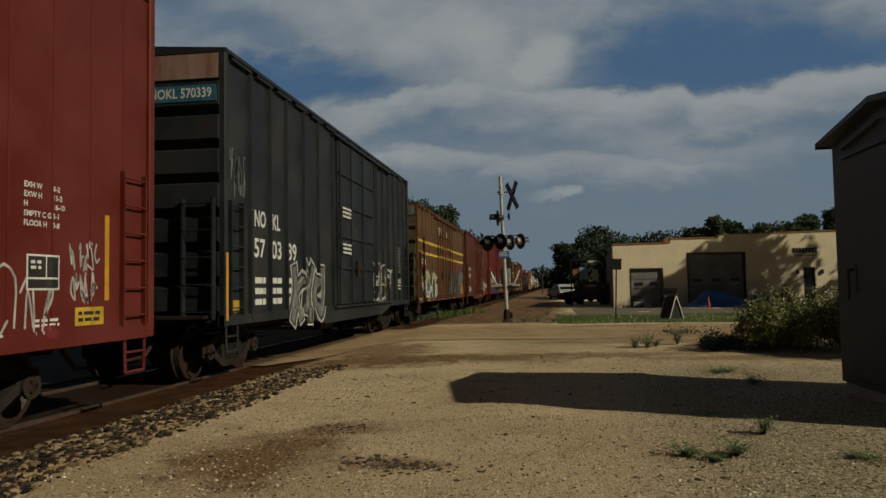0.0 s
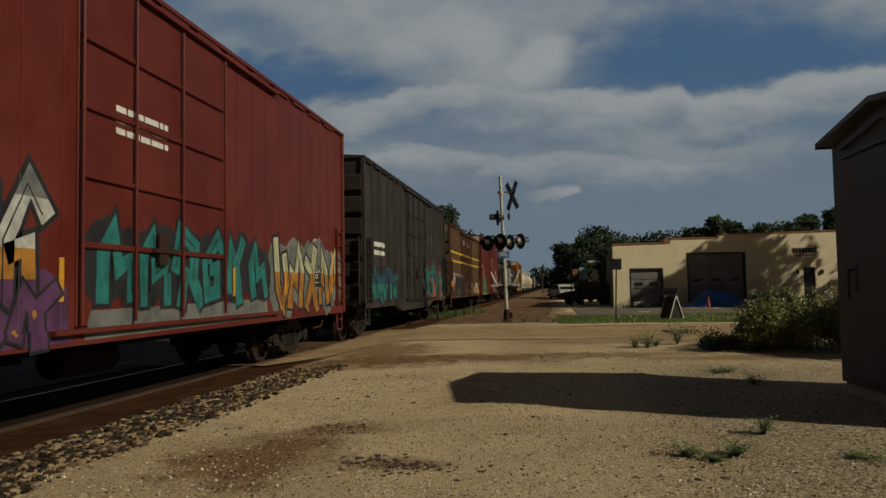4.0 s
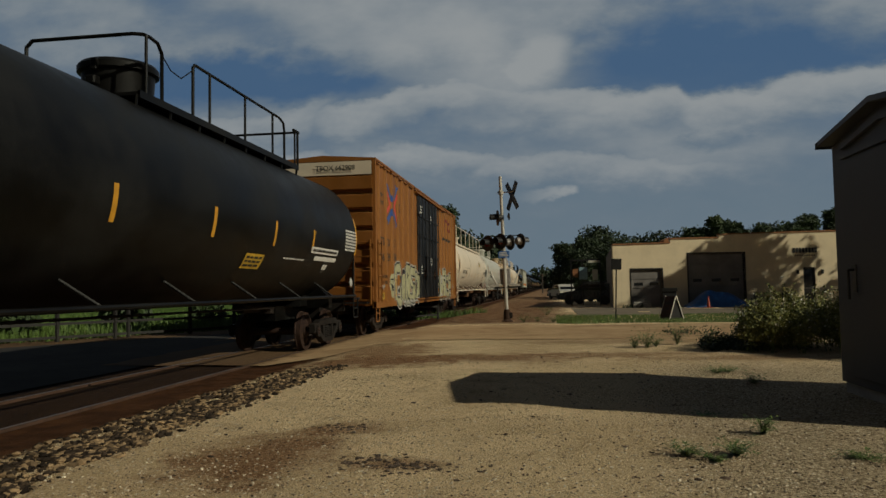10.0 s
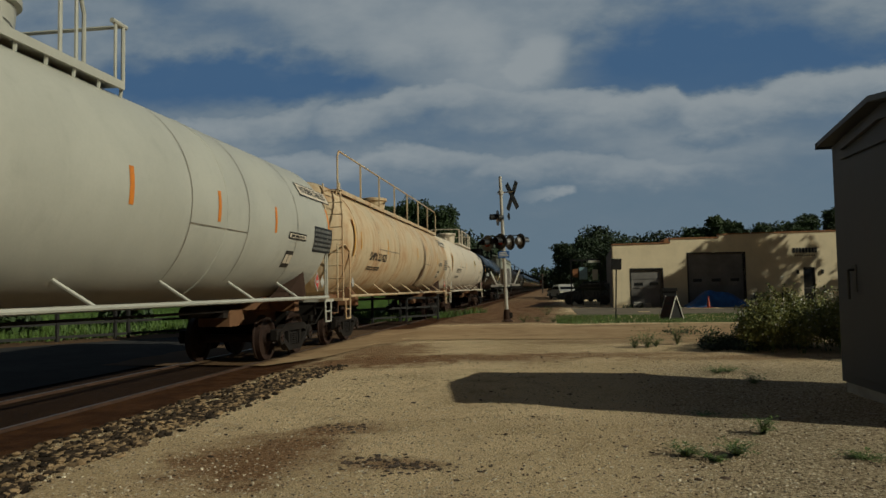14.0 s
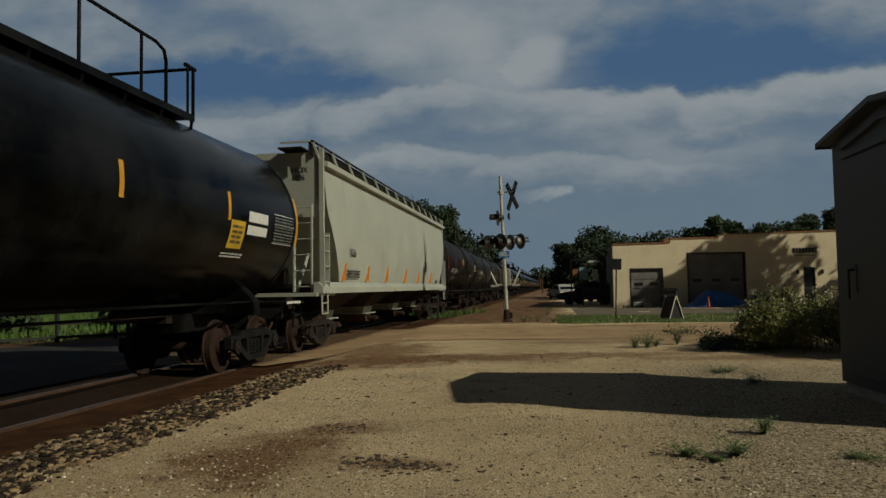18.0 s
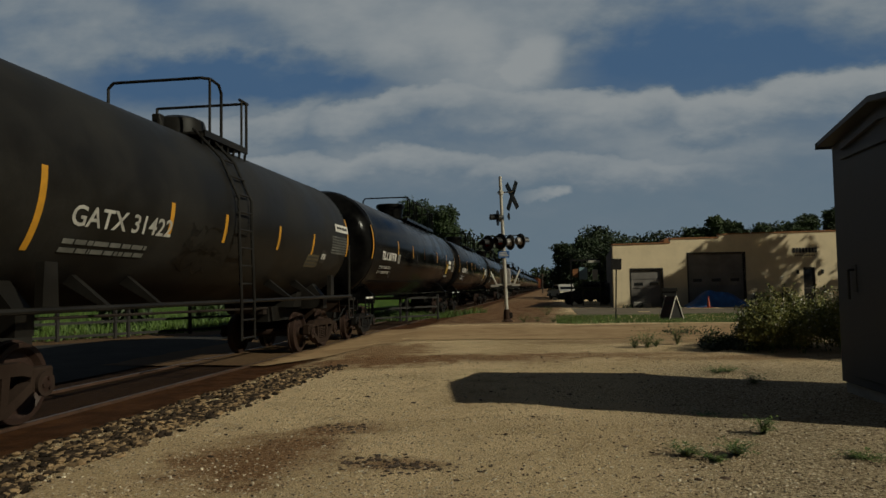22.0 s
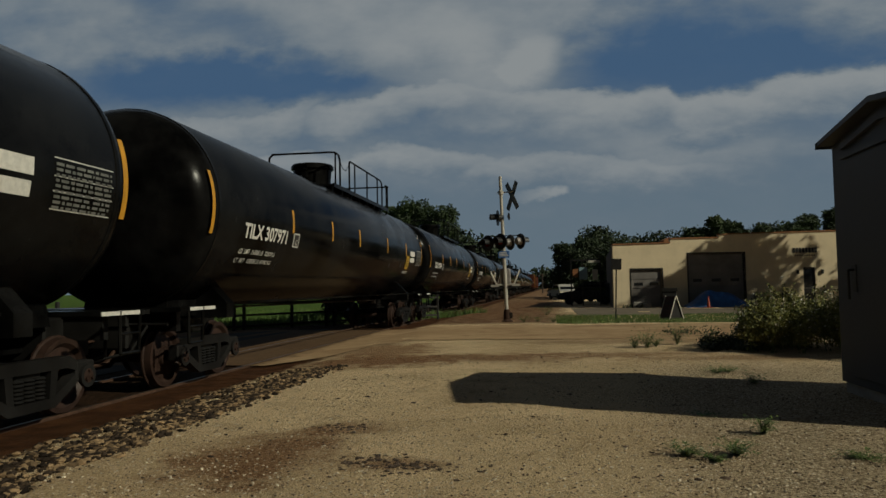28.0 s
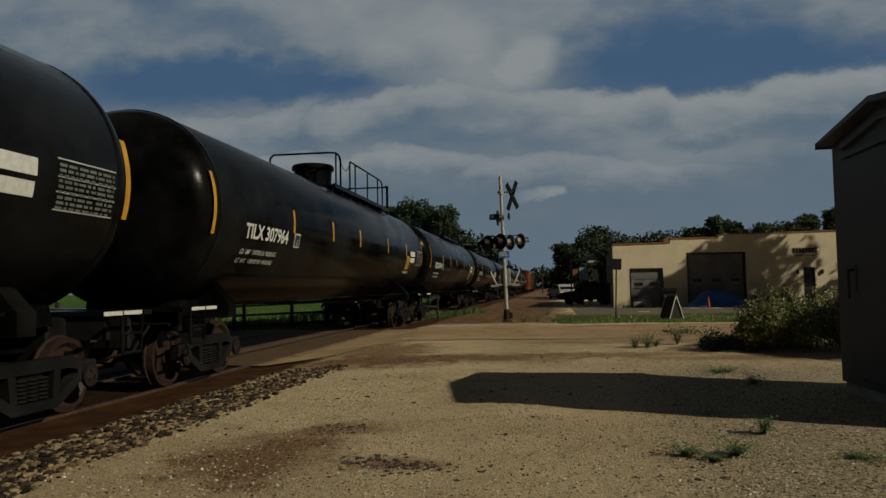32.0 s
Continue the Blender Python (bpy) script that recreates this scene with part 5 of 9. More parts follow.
def sideframe_geo():
    g = Geo()
    top = [(-0.86, 0.60), (-0.60, 0.72), (0.60, 0.72), (0.86, 0.60), (0.86, 0.50), (0.58, 0.58), (-0.58, 0.58), (-0.86, 0.50)]
    low = [(-0.80, 0.42), (-0.36, 0.16), (0.36, 0.16), (0.80, 0.42), (0.72, 0.50), (0.32, 0.27), (-0.32, 0.27), (-0.72, 0.50)]
    for poly in (top, low):
        g.prism(poly, "x", -0.075, 0.075)
    for s in (-1, 1):
        g.box(-0.085, 0.085, s * 0.89 - 0.17, s * 0.89 + 0.17, 0.40, 0.64, 0.02)
        g.prism([(s * 0.27, 0.24), (s * 0.37, 0.24), (s * 0.42, 0.62), (s * 0.30, 0.62)], "x", -0.07, 0.07)
        g.cyl((0.08, s * 0.89, 0.457), (0.125, s * 0.89, 0.457), 0.14, 12)
    return g


def spring_geo():
    return Geo().lathe([(0.085 if i % 2 else 0.062, 0.27 + i * 0.0215) for i in range(13)], 10, (0, 0, 0), "z")


def bolster_geo():
    g = Geo()
    g.box(-1.02, 1.02, -0.20, 0.20, 0.50, 0.68, 0.02)
    g.box(-0.85, 0.85, -0.72, -0.60, 0.36, 0.46).box(-0.85, 0.85, 0.60, 0.72, 0.36, 0.46)
    g.cyl((0, 0, 0.66), (0, 0, 0.80), 0.22, 14)
    return g


def truck(parent, y, mat):
    """A two-axle truck as a part of its car, its wheelsets and side frames as parts of it."""
    t = part("truck", bolster_geo, mat, parent, at=(0, y, 0), key=("bolster", mat.name))
    for s in (-1, 1):
        part("side_frame", sideframe_geo, mat, t, at=(s * 1.0, 0, 0), key=("frame", mat.name))
        for y in (-0.17, 0.0, 0.17):
            part("spring", spring_geo, mat, t, at=(s * 1.0, y, 0), key=("spring", mat.name))
        w = part("wheelset", wheelset_geo, M["wheel"], t, at=(0, s * 0.89, WHEEL_R), key="wheelset")
        WHEELSETS.append((w, s))
    return t


def coupler(parent, y, s, mat):
    g = Geo()
    g.box(-0.11, 0.11, y, y + s * 0.55, 0.74, 0.98) if s > 0 else g.box(-0.11, 0.11, y - 0.55, y, 0.74, 0.98)
    g.prism([(-0.16, y + s * 0.50), (0.12, y + s * 0.50), (0.20, y + s * 0.68), (0.10, y + s * 0.82), (-0.10, y + s * 0.74), (-0.2, y + s * 0.82)], "z", 0.72, 1.0)
    g.tube([(0.4, y, 0.72), (0.38, y + s * 0.3, 0.45), (0.3, y + s * 0.7, 0.42)], 0.03)
    part("coupler", g, mat, parent)


def ladder_geo(height, width, rungs, depth=0.1):
    g = Geo()
    for s in (-1, 1):
        g.box(-depth, 0, s * width / 2 - 0.016, s * width / 2 + 0.016, 0, height)
    for i in range(rungs):
        z = 0.12 + (height - 0.2) * i / max(1, rungs - 1)
        g.cyl((0.0, -width / 2, z), (0.0, width / 2, z), 0.014, 6)
    return g


def step_geo():
    return Geo().tube([(0, -0.22, 0.3), (0, -0.2, -0.22), (0, 0.2, -0.22), (0, 0.22, 0.3)], 0.022).cyl((0, -0.21, 0.02), (0, 0.21, 0.02), 0.018)


class Strokes:
    """Sprayed shapes on a side that faces +x: every shape lies a hair above the one before, sorted by paint."""

    def __init__(self, x):
        self.x, self.paints = x, {}

    def poly(self, pts, mat):
        self.x += 0.0001
        g = self.paints.setdefault(mat, Geo())
        g.add([(self.x, p, q) for p, q in pts], [tuple(range(len(pts)))])

    def blob(self, cy, cz, ry, rz, rnd, mat, n=22, rough=0.07):
        self.poly([(cy + ry * (1 + rnd.uniform(-rough, rough)) * math.cos(6.2832 * i / n), cz + rz * (1 + rnd.uniform(-rough, rough)) * math.sin(6.2832 * i / n)) for i in range(n)], mat)

    def line(self, pts, w, mat, bands=(), thin=1.0, off=(0.0, 0.0)):
        """One bent strip with mitred corners. bands: (height from which, paint) upwards over mat. thin: width at its end."""
        pts = [(p + off[0], q + off[1]) for p, q in pts]
        left, right = [], []
        for i, (p, q) in enumerate(pts):
            a, b = pts[max(0, i - 1)], pts[min(len(pts) - 1, i + 1)]
            u, v = Vector((p - a[0], q - a[1])), Vector((b[0] - p, b[1] - q))
            u = u.normalized() if u.length > 1e-6 else v.normalized()
            v = v.normalized() if v.length > 1e-6 else u
            n = Vector((-(u.y + v.y), u.x + v.x))
            n = n.normalized() if n.length > 0.2 else Vector((-u.y, u.x))
            grow = min(1.5, 1.0 / max(0.5, abs(n.x * -u.y + n.y * u.x)))
            half = w / 2 * grow * (1 + (thin - 1) * i / (len(pts) - 1))
            back = (-u if i == 0 else v) * (w * 0.4 if i in (0, len(pts) - 1) else 0.0)
            left.append((p + n.x * half + back.x, q + n.y * half + back.y))
            right.append((p - n.x * half + back.x, q - n.y * half + back.y))
        self.x += 0.0001
        for a, b, c, d in zip(left, left[1:], right[1:], right):
            quad, marks = [a, b, c, d], [(-99.0, mat), *bands, (99.0, "")]
            for (lo, paint), (hi, _) in zip(marks, marks[1:]):
                cut = between(between(quad, lo, 1), hi, -1)
                if len(cut) > 2:
                    self.paints.setdefault(paint, Geo()).add([(self.x, p, q) for p, q in cut], [tuple(range(len(cut)))])

    def finish(self, parent, label="", name="graffiti"):
        first = None
        for mat, g in self.paints.items():
            ob = tagged(part(name if first is None else name + "_paint", g, M[mat], first or parent, label if first is None else "", angle=0), kind="stuff")
            first = first or ob
        return first


def between(poly, level, way):
    """The part of a flat shape above (way 1) or below (way -1) a level."""
    out = []
    for (a, b), (c, d) in zip(poly, poly[1:] + poly[:1]):
        e, f = (b - level) * way, (d - level) * way
        if e >= 0:
            out.append((a, b))
        if e * f < 0:
            k = e / (e - f)
            out.append((a + (c - a) * k, b + (d - b) * k))
    return out


def curve(pts, n=4):
    """More points along a bent line, rounded."""
    out = []
    for i in range(len(pts) - 1):
        a, b, c, d = (Vector(pts[min(len(pts) - 1, max(0, i + q))]) for q in (-1, 0, 1, 2))
        for q in range(n):
            t = q / n
            out.append(tuple(0.5 * (2 * b + (c - a) * t + (2 * a - 5 * b + 4 * c - d) * t * t + (3 * b - a - 3 * c + d) * t ** 3)))
    return out + [tuple(pts[-1])]


# strokes of abstract shapes in a unit square
TWISTS = ([[(0.9, 0.8), (0.5, 1.0), (0.1, 0.6), (0.3, 0.1), (0.75, 0.15), (0.65, 0.55), (0.35, 0.5)]],
          [[(0.05, 0.2), (0.25, 0.95), (0.5, 0.6), (0.92, 1.0)], [(0.5, 0.6), (0.62, 0.0)]],
          [[(0.1, 1.0), (0.2, 0.35), (0.55, 0.05), (0.95, 0.4), (0.72, 0.78)]],
          [[(0.1, 0.0), (0.35, 0.55), (0.1, 0.95)], [(0.35, 0.55), (0.9, 0.75)], [(0.35, 0.45), (0.85, 0.02)]],
          [[(0.95, 0.95), (0.45, 0.82), (0.75, 0.45), (0.15, 0.3), (0.5, 0.0)]],
          [[(0.08, 0.5), (0.4, 1.0), (0.9, 0.8), (0.7, 0.3), (0.95, 0.0)], [(0.2, 0.0), (0.45, 0.4)]],
          [[(0.1, 0.05), (0.15, 0.6), (0.5, 0.97), (0.55, 0.4), (0.9, 0.55), (0.9, 0.05)]])


def graffiti(parent, x, y0, y1, z0, z1, letters, layers, seed, weight=0.2, label="", cloud=None, bands=(), lines=None, shadow=None, hard=False, dots=None):
    """A sprayed piece of bulging shapes that spell nothing, one overlapping the next. layers: (extra width, paint) from the back to the front;
    bands: (share of the height, paint) over the last layer; lines: paint of thin inner lines; shadow: paint of a drop shadow."""
    rnd = random.Random(seed)
    s = Strokes(x)
    step, high = (y1 - y0) / letters, z1 - z0
    if cloud:
        for i in range(letters * 2):
            s.blob(y0 + (y1 - y0) * (i + 0.5) / letters / 2, (z0 + z1) / 2 + rnd.uniform(-0.1, 0.1) * high, step * rnd.uniform(0.42, 0.6), high * rnd.uniform(0.42, 0.54), rnd, cloud, rough=0.10)
    order = list(range(letters))
    rnd.shuffle(order)
    for i in order:
        shape, lean, wide = rnd.choice(TWISTS), rnd.uniform(-0.15, 0.15) * step, rnd.uniform(0.72, 0.92)
        low, top = rnd.uniform(0.0, 0.10), rnd.uniform(0.90, 1.04)
        flip = rnd.random() < 0.3
        runs = []
        for run in shape:
            pts = [(y0 + step * (i + 0.5) + ((1 - p if flip else p) - 0.5) * step * wide + lean * (q - 0.5) * 2 + rnd.uniform(-0.04, 0.04) * step, z0 + high * (low + (top - low) * q)) for p, q in run]
            runs.append(pts if hard else curve(pts))
        if shadow:
            for pts in runs:
                s.line(pts, weight + layers[-1][0] + 0.06, shadow, off=(weight * 0.35, -weight * 0.25))
        for n, (extra, mat) in enumerate(layers):
            last = n == len(layers) - 1
            for pts in runs:
                s.line(pts, weight + extra, mat, [(z0 + high * f, c) for f, c in bands] if last else (), rnd.uniform(0.75, 1.2))
        if dots:
            for pts in runs:
                for p, q in pts[::2]:
                    s.blob(p + rnd.uniform(-0.08, 0.08), q + rnd.uniform(-0.05, 0.05), weight * 0.16, weight * 0.2, rnd, rnd.choice(dots), 7)
        if lines:
            for pts in runs:
                a, b = rnd.randrange(len(pts) - 1), rnd.uniform(-0.3, 0.3) * weight
                s.line([(p + b, q + b) for p, q in pts[a:a + 4]] if len(pts[a:a + 4]) > 1 else pts[:3], 0.022, lines)
    return s.finish(parent, label)


def tag(parent, x, y0, y1, z0, z1, mat, seed, w=0.025, strokes=5):
    """A thin sprayed scribble, not readable."""
    rnd = random.Random(seed)
    s = Strokes(x)
    for i in range(strokes):
        c = y0 + (y1 - y0) * (i + 0.5) / strokes
        h = (y1 - y0) / strokes
        s.line(curve([(c + rnd.uniform(-0.7, 0.7) * h, rnd.uniform(z0, z1)) for _ in range(5)], 3), w, mat)
    return s.finish(parent, "thin sprayed scribble")


def side_rect(parent, x, y0, y1, z0, z1, mat, name="panel", label="", t=0.006):
    return part(name, Geo().box(x - 0.004, x + t, y0, y1, z0, z1), mat, parent, label)


def drape(decals, wall, posts, depth, foot, top_w, doors, sill):
    """Lays flat markings over the posts, doors and sill of a side, so that they cling to it like paint."""
    def rise(y, z):
        r = 0.0
        for p in posts:
            r = max(r, depth * min(1.0, max(0.0, (foot - abs(y - p)) / (foot - top_w))))
        for a, b in doors:
            r = max(r, (1.60 - wall) * min(1.0, max(0.0, (min(y - a, b - y) - 0.015) / 0.015)))
        return max(r, (1.60 - wall) * min(1.0, max(0.0, (sill + 0.068 - z) / 0.008)))

    cuts = sorted([p + q for p in posts for q in (-foot, -top_w, top_w, foot)] + [e for a, b in doors for e in (a + 0.015, a + 0.03, b - 0.03, b - 0.015)])
    for ob in decals:
        me = ob.data
        xs = [v.co.x for v in me.vertices]
        if not xs or min(xs) < wall - 0.004 or max(xs) > wall + 0.027:
            continue
        y0, y1 = min(v.co.y for v in me.vertices), max(v.co.y for v in me.vertices)
        z0 = min(v.co.z for v in me.vertices)
        b = bmesh.new()
        b.from_mesh(me)
        bmesh.ops.triangulate(b, faces=[f for f in b.faces if len(f.verts) > 4])
        for c in cuts:
            if y0 < c < y1:
                bmesh.ops.bisect_plane(b, geom=b.verts[:] + b.edges[:] + b.faces[:], plane_co=(0, c, 0), plane_no=(0, 1, 0))
        for c in (sill + 0.06, sill + 0.068):
            if z0 < c:
                bmesh.ops.bisect_plane(b, geom=b.verts[:] + b.edges[:] + b.faces[:], plane_co=(0, 0, c), plane_no=(0, 0, 1))
        for v in b.verts:
            v.co.x += rise(v.co.y, v.co.z)
        b.to_mesh(me)
        b.free()


def boxcar(label, y0, y1, top, side, end, posts, door, sill=1.0, group="freight cars of the train", flat=False, endtop=None, doormat=None, fish=True, extra=None, roof=None, truckmat=None, postmat=None):
    """y0, y1: body ends at the start. posts: spacing of the side posts. door: list of (from, to) as shares of the body."""
    L = y1 - y0
    h = L / 2
    car = base("boxcar", label, "boxcar", group, at=(TRACK_X, (y0 + y1) / 2, 0))
    CARS.append((car, (y0 + y1) / 2))
    wall = 1.575 if flat else 1.545
    inset = 1.42 if L < 15.7 else 2.45        # from the end to the middle of the truck
    part("body", Geo().box(-1.575, wall, -h + 0.13, h - 0.13, sill, top - 0.11), side, car)
    # roof with ribs and eaves
    g = Geo().prism([(-1.63, top - 0.10), (1.63, top - 0.10), (1.63, top - 0.04), (0, top + 0.08), (-1.63, top - 0.04)], "y", -h, h)
    n = int(L / 1.1)
    for i in range(n):
        y = -h + L * (i + 0.5) / n
        g.prism([(-1.60, top - 0.04), (1.60, top - 0.04), (0, top + 0.12)], "y", y - 0.04, y + 0.04)
    part("roof", g, roof or side, car)
    for i in range(int(L / 1.0)):
        part("eave_plate", lambda: Geo().box(wall - 0.01, 1.612, 0, 0.75, top - 0.16, top - 0.10), side, car, at=(0, -h + 0.3 + i * 1.0, 0), key=("eave", side.name, top, wall))
    # ends with deep horizontal corrugations
    for s in (-1, 1):
        prof, n = [(s * (h - 0.06), sill - 0.05)], max(5, round((top - 0.55 - sill) / 0.58))
        step = (top - 0.55 - sill) / n
        for i in range(n):
            z = sill + i * step
            prof += [(s * (h - 0.07), z + step * 0.05), (s * (h - 0.07), z + step * 0.16), (s * (h + 0.05), z + step * 0.26), (s * (h + 0.06), z + step * 0.92), (s * (h - 0.07), z + step)]
        prof += [(s * (h - 0.05), top - 0.10), (s * (h - 0.15), top - 0.10), (s * (h - 0.15), sill - 0.05)]
        part("end_wall", Geo().prism(prof, "x", -1.52, 1.52), end, car)
        if endtop:
            part("end_panel", Geo().box(-1.5, 1.5, s * (h - 0.02) - 0.025, s * (h - 0.02) + 0.025, top - 0.52, top - 0.12), endtop, car, "pale painted band across the end")
        for q in (-1, 1):
            part("corner_post", Geo().box(q * 1.56 - 0.06, q * 1.56 + 0.06, s * (h - 0.06) - 0.06, s * (h - 0.06) + 0.06, sill - 0.12, top - 0.08, 0.015), side, car)
        part("end_ladder", lambda: ladder_geo(1.9, 0.5, 5), end, car, at=(1.22, s * (h + 0.16), sill)).rotation_euler = (0, 0, s * 1.5708)
        g = Geo().tube([(-1.3, s * (h + 0.12), 2.0), (-0.1, s * (h + 0.2), 2.0), (0.5, s * (h + 0.2), 2.05)], 0.02)
        g.box(-1.4, 1.4, min(s * h, s * (h + 0.3)), max(s * h, s * (h + 0.3)), sill + 0.02, sill + 0.07)
        part("end_platform", g, M["iron"], car)
        coupler(car, s * (h - 0.1), s, M["rustiron"])
        truck(car, s * (h - inset), truckmat or M["iron"])
        part("step", step_geo, side, car, at=(1.56, s * (h - 0.35), sill - 0.30), key=("step", side.name))
    part("brake_wheel", Geo().lathe([(0.26, -0.02), (0.29, 0.0), (0.26, 0.02)], 18, (-0.6, -h - 0.25, 2.6)), M["iron"], car)
    part("side_ladder", lambda: ladder_geo(1.85, 0.46, 6), side, car, at=(1.635, -h + 0.45, sill + 0.05), key=("ladder", side.name))
    part("side_ladder", lambda: ladder_geo(1.85, 0.46, 6), side, car, at=(1.635, h - 0.45, sill + 0.05), key=("ladder", side.name))
    # side posts between the doors
    a_door = [(-h + L * a, -h + L * b) for a, b in door]
    if not isinstance(posts, tuple):
        n = max(3, int(round(L / posts)))
        posts = [-h + L * i / n for i in range(1, n)]
    posts = [y for y in posts if not any(a - 0.15 < y < b + 0.15 for a, b in a_door)]
    for y in posts:
        if flat:
            part("panel_seam", lambda: Geo().box(1.570, 1.579, -0.016, 0.016, sill, top - 0.12), side, car, at=(0, y, 0), key=("seam", side.name, top, sill))
        else:
            part("side_post", lambda: Geo().prism([(1.54, -0.050), (1.607, -0.026), (1.607, 0.026), (1.54, 0.050)], "z", sill - 0.05, top - 0.12), postmat or side, car, at=(0, y, 0), key=("post", side.name, top, sill))
    # side sill, deeper below the doors
    if fish:
        a, b = a_door[0][0] - 1.0, a_door[-1][1] + 1.0
        g = Geo().prism([(-h, sill + 0.06), (h, sill + 0.06), (h, sill - 0.10), (b + 1.2, sill - 0.10), (b, sill - 0.32), (a, sill - 0.32), (a - 1.2, sill - 0.10), (-h, sill - 0.10)], "x", wall - 0.05, 1.60)
    else:
        g = Geo().box(wall - 0.05, 1.60, -h, h, sill - 0.12, sill + 0.06)
    part("side_sill", g, side, car)
    part("far_side_sill", Geo().box(-1.60, -1.50, -h, h, sill - 0.2, sill + 0.06), side, car)
    g = Geo().box(-0.35, 0.35, -h + 0.2, h - 0.2, 0.68, sill)
    for i in range(8):
        y = -h + 3.4 + (L - 6.8) * i / 7
        g.box(-1.4, 1.4, y - 0.06, y + 0.06, 0.82, sill)
    g.cyl((0.75, -0.6, 0.62), (0.75, 0.5, 0.62), 0.2, 12)
    g.box(-0.9, -0.5, -0.4, 0.5, 0.5, 0.85)
    part("underframe", g, M["iron"], car)
    # doors with bars and rods
    for a, b in a_door:
        dm = doormat or side
        d = part("door", Geo().box(wall - 0.02, 1.60, a + 0.03, b - 0.03, sill + 0.08, top - 0.26, 0.01), dm, car)
        zs = [sill + 0.20 + (top - 0.5 - sill) * i / 5 for i in range(6)]
        for z in zs[1:5]:
            part("door_bar", Geo().box(1.595, 1.640, a + 0.06, b - 0.06, z - 0.035, z + 0.035, 0.01), dm, d)
        for y in (a + 0.05, b - 0.05, a + (b - a) * 0.3, a + (b - a) * 0.62):
            part("door_rod", Geo().cyl((1.65, y, sill + 0.1), (1.65, y, top - 0.3), 0.022, 7), dm, d)
        part("door_handle", Geo().box(1.65, 1.70, a + (b - a) * 0.40, a + (b - a) * 0.56, sill + 0.95, sill + 1.0).box(1.645, 1.675, a + (b - a) * 0.44, a + (b - a) * 0.50, sill + 0.8, sill + 1.2), M["rustiron"], d)
    part("door_track", Geo().box(wall, 1.67, a_door[0][0] - 0.4, a_door[-1][1] + 2.2, top - 0.24, top - 0.18), side, car)
    part("lower_door_track", Geo().box(wall, 1.68, a_door[0][0] - 0.4, a_door[-1][1] + 2.2, sill + 0.01, sill + 0.06), side, car)
    if extra:
        before = set(car.children_recursive)
        extra(car, h, wall + 0.003, top)
        decals = [ob for ob in car.children_recursive if ob not in before and ob.type == "MESH"]
        drape(decals, wall, posts, 0.005 if flat else 0.063, 0.022 if flat else 0.050, 0.016 if flat else 0.026, a_door, sill)
    return car


def tank_point(R, zc, lift=0.004):
    def at(y, z):
        a = (z - zc) / R
        return ((R + lift) * math.cos(a), y, zc + (R + lift) * math.sin(a))
    return at


def tank_words(parent, body, R, zc, y, z, height, mat, width=None, bold=0.02, label=""):
    v, f = words(body, height / 0.69, bold)
    s = width / max(0.01, max(p[0] for p in v)) if width else 1.0
    at = tank_point(R, zc, 0.009)
    return tagged(part("lettering", Geo().add([at(y + p[0] * s, z + p[1]) for p in v], f), mat, parent, label, angle=0), kind="stuff")


def tank_patch(parent, R, zc, y0, y1, z0, z1, mat, name="stripe", label="", lift=0.004, n=8):
    at = tank_point(R, zc, lift)
    g = Geo()
    v = [at(y, z0 + (z1 - z0) * i / n) for i in range(n + 1) for y in (y0, y1)]
    g.add(v, [(2 * i, 2 * i + 1, 2 * i + 3, 2 * i + 2) for i in range(n)])
    return part(name, g, mat, parent, label)


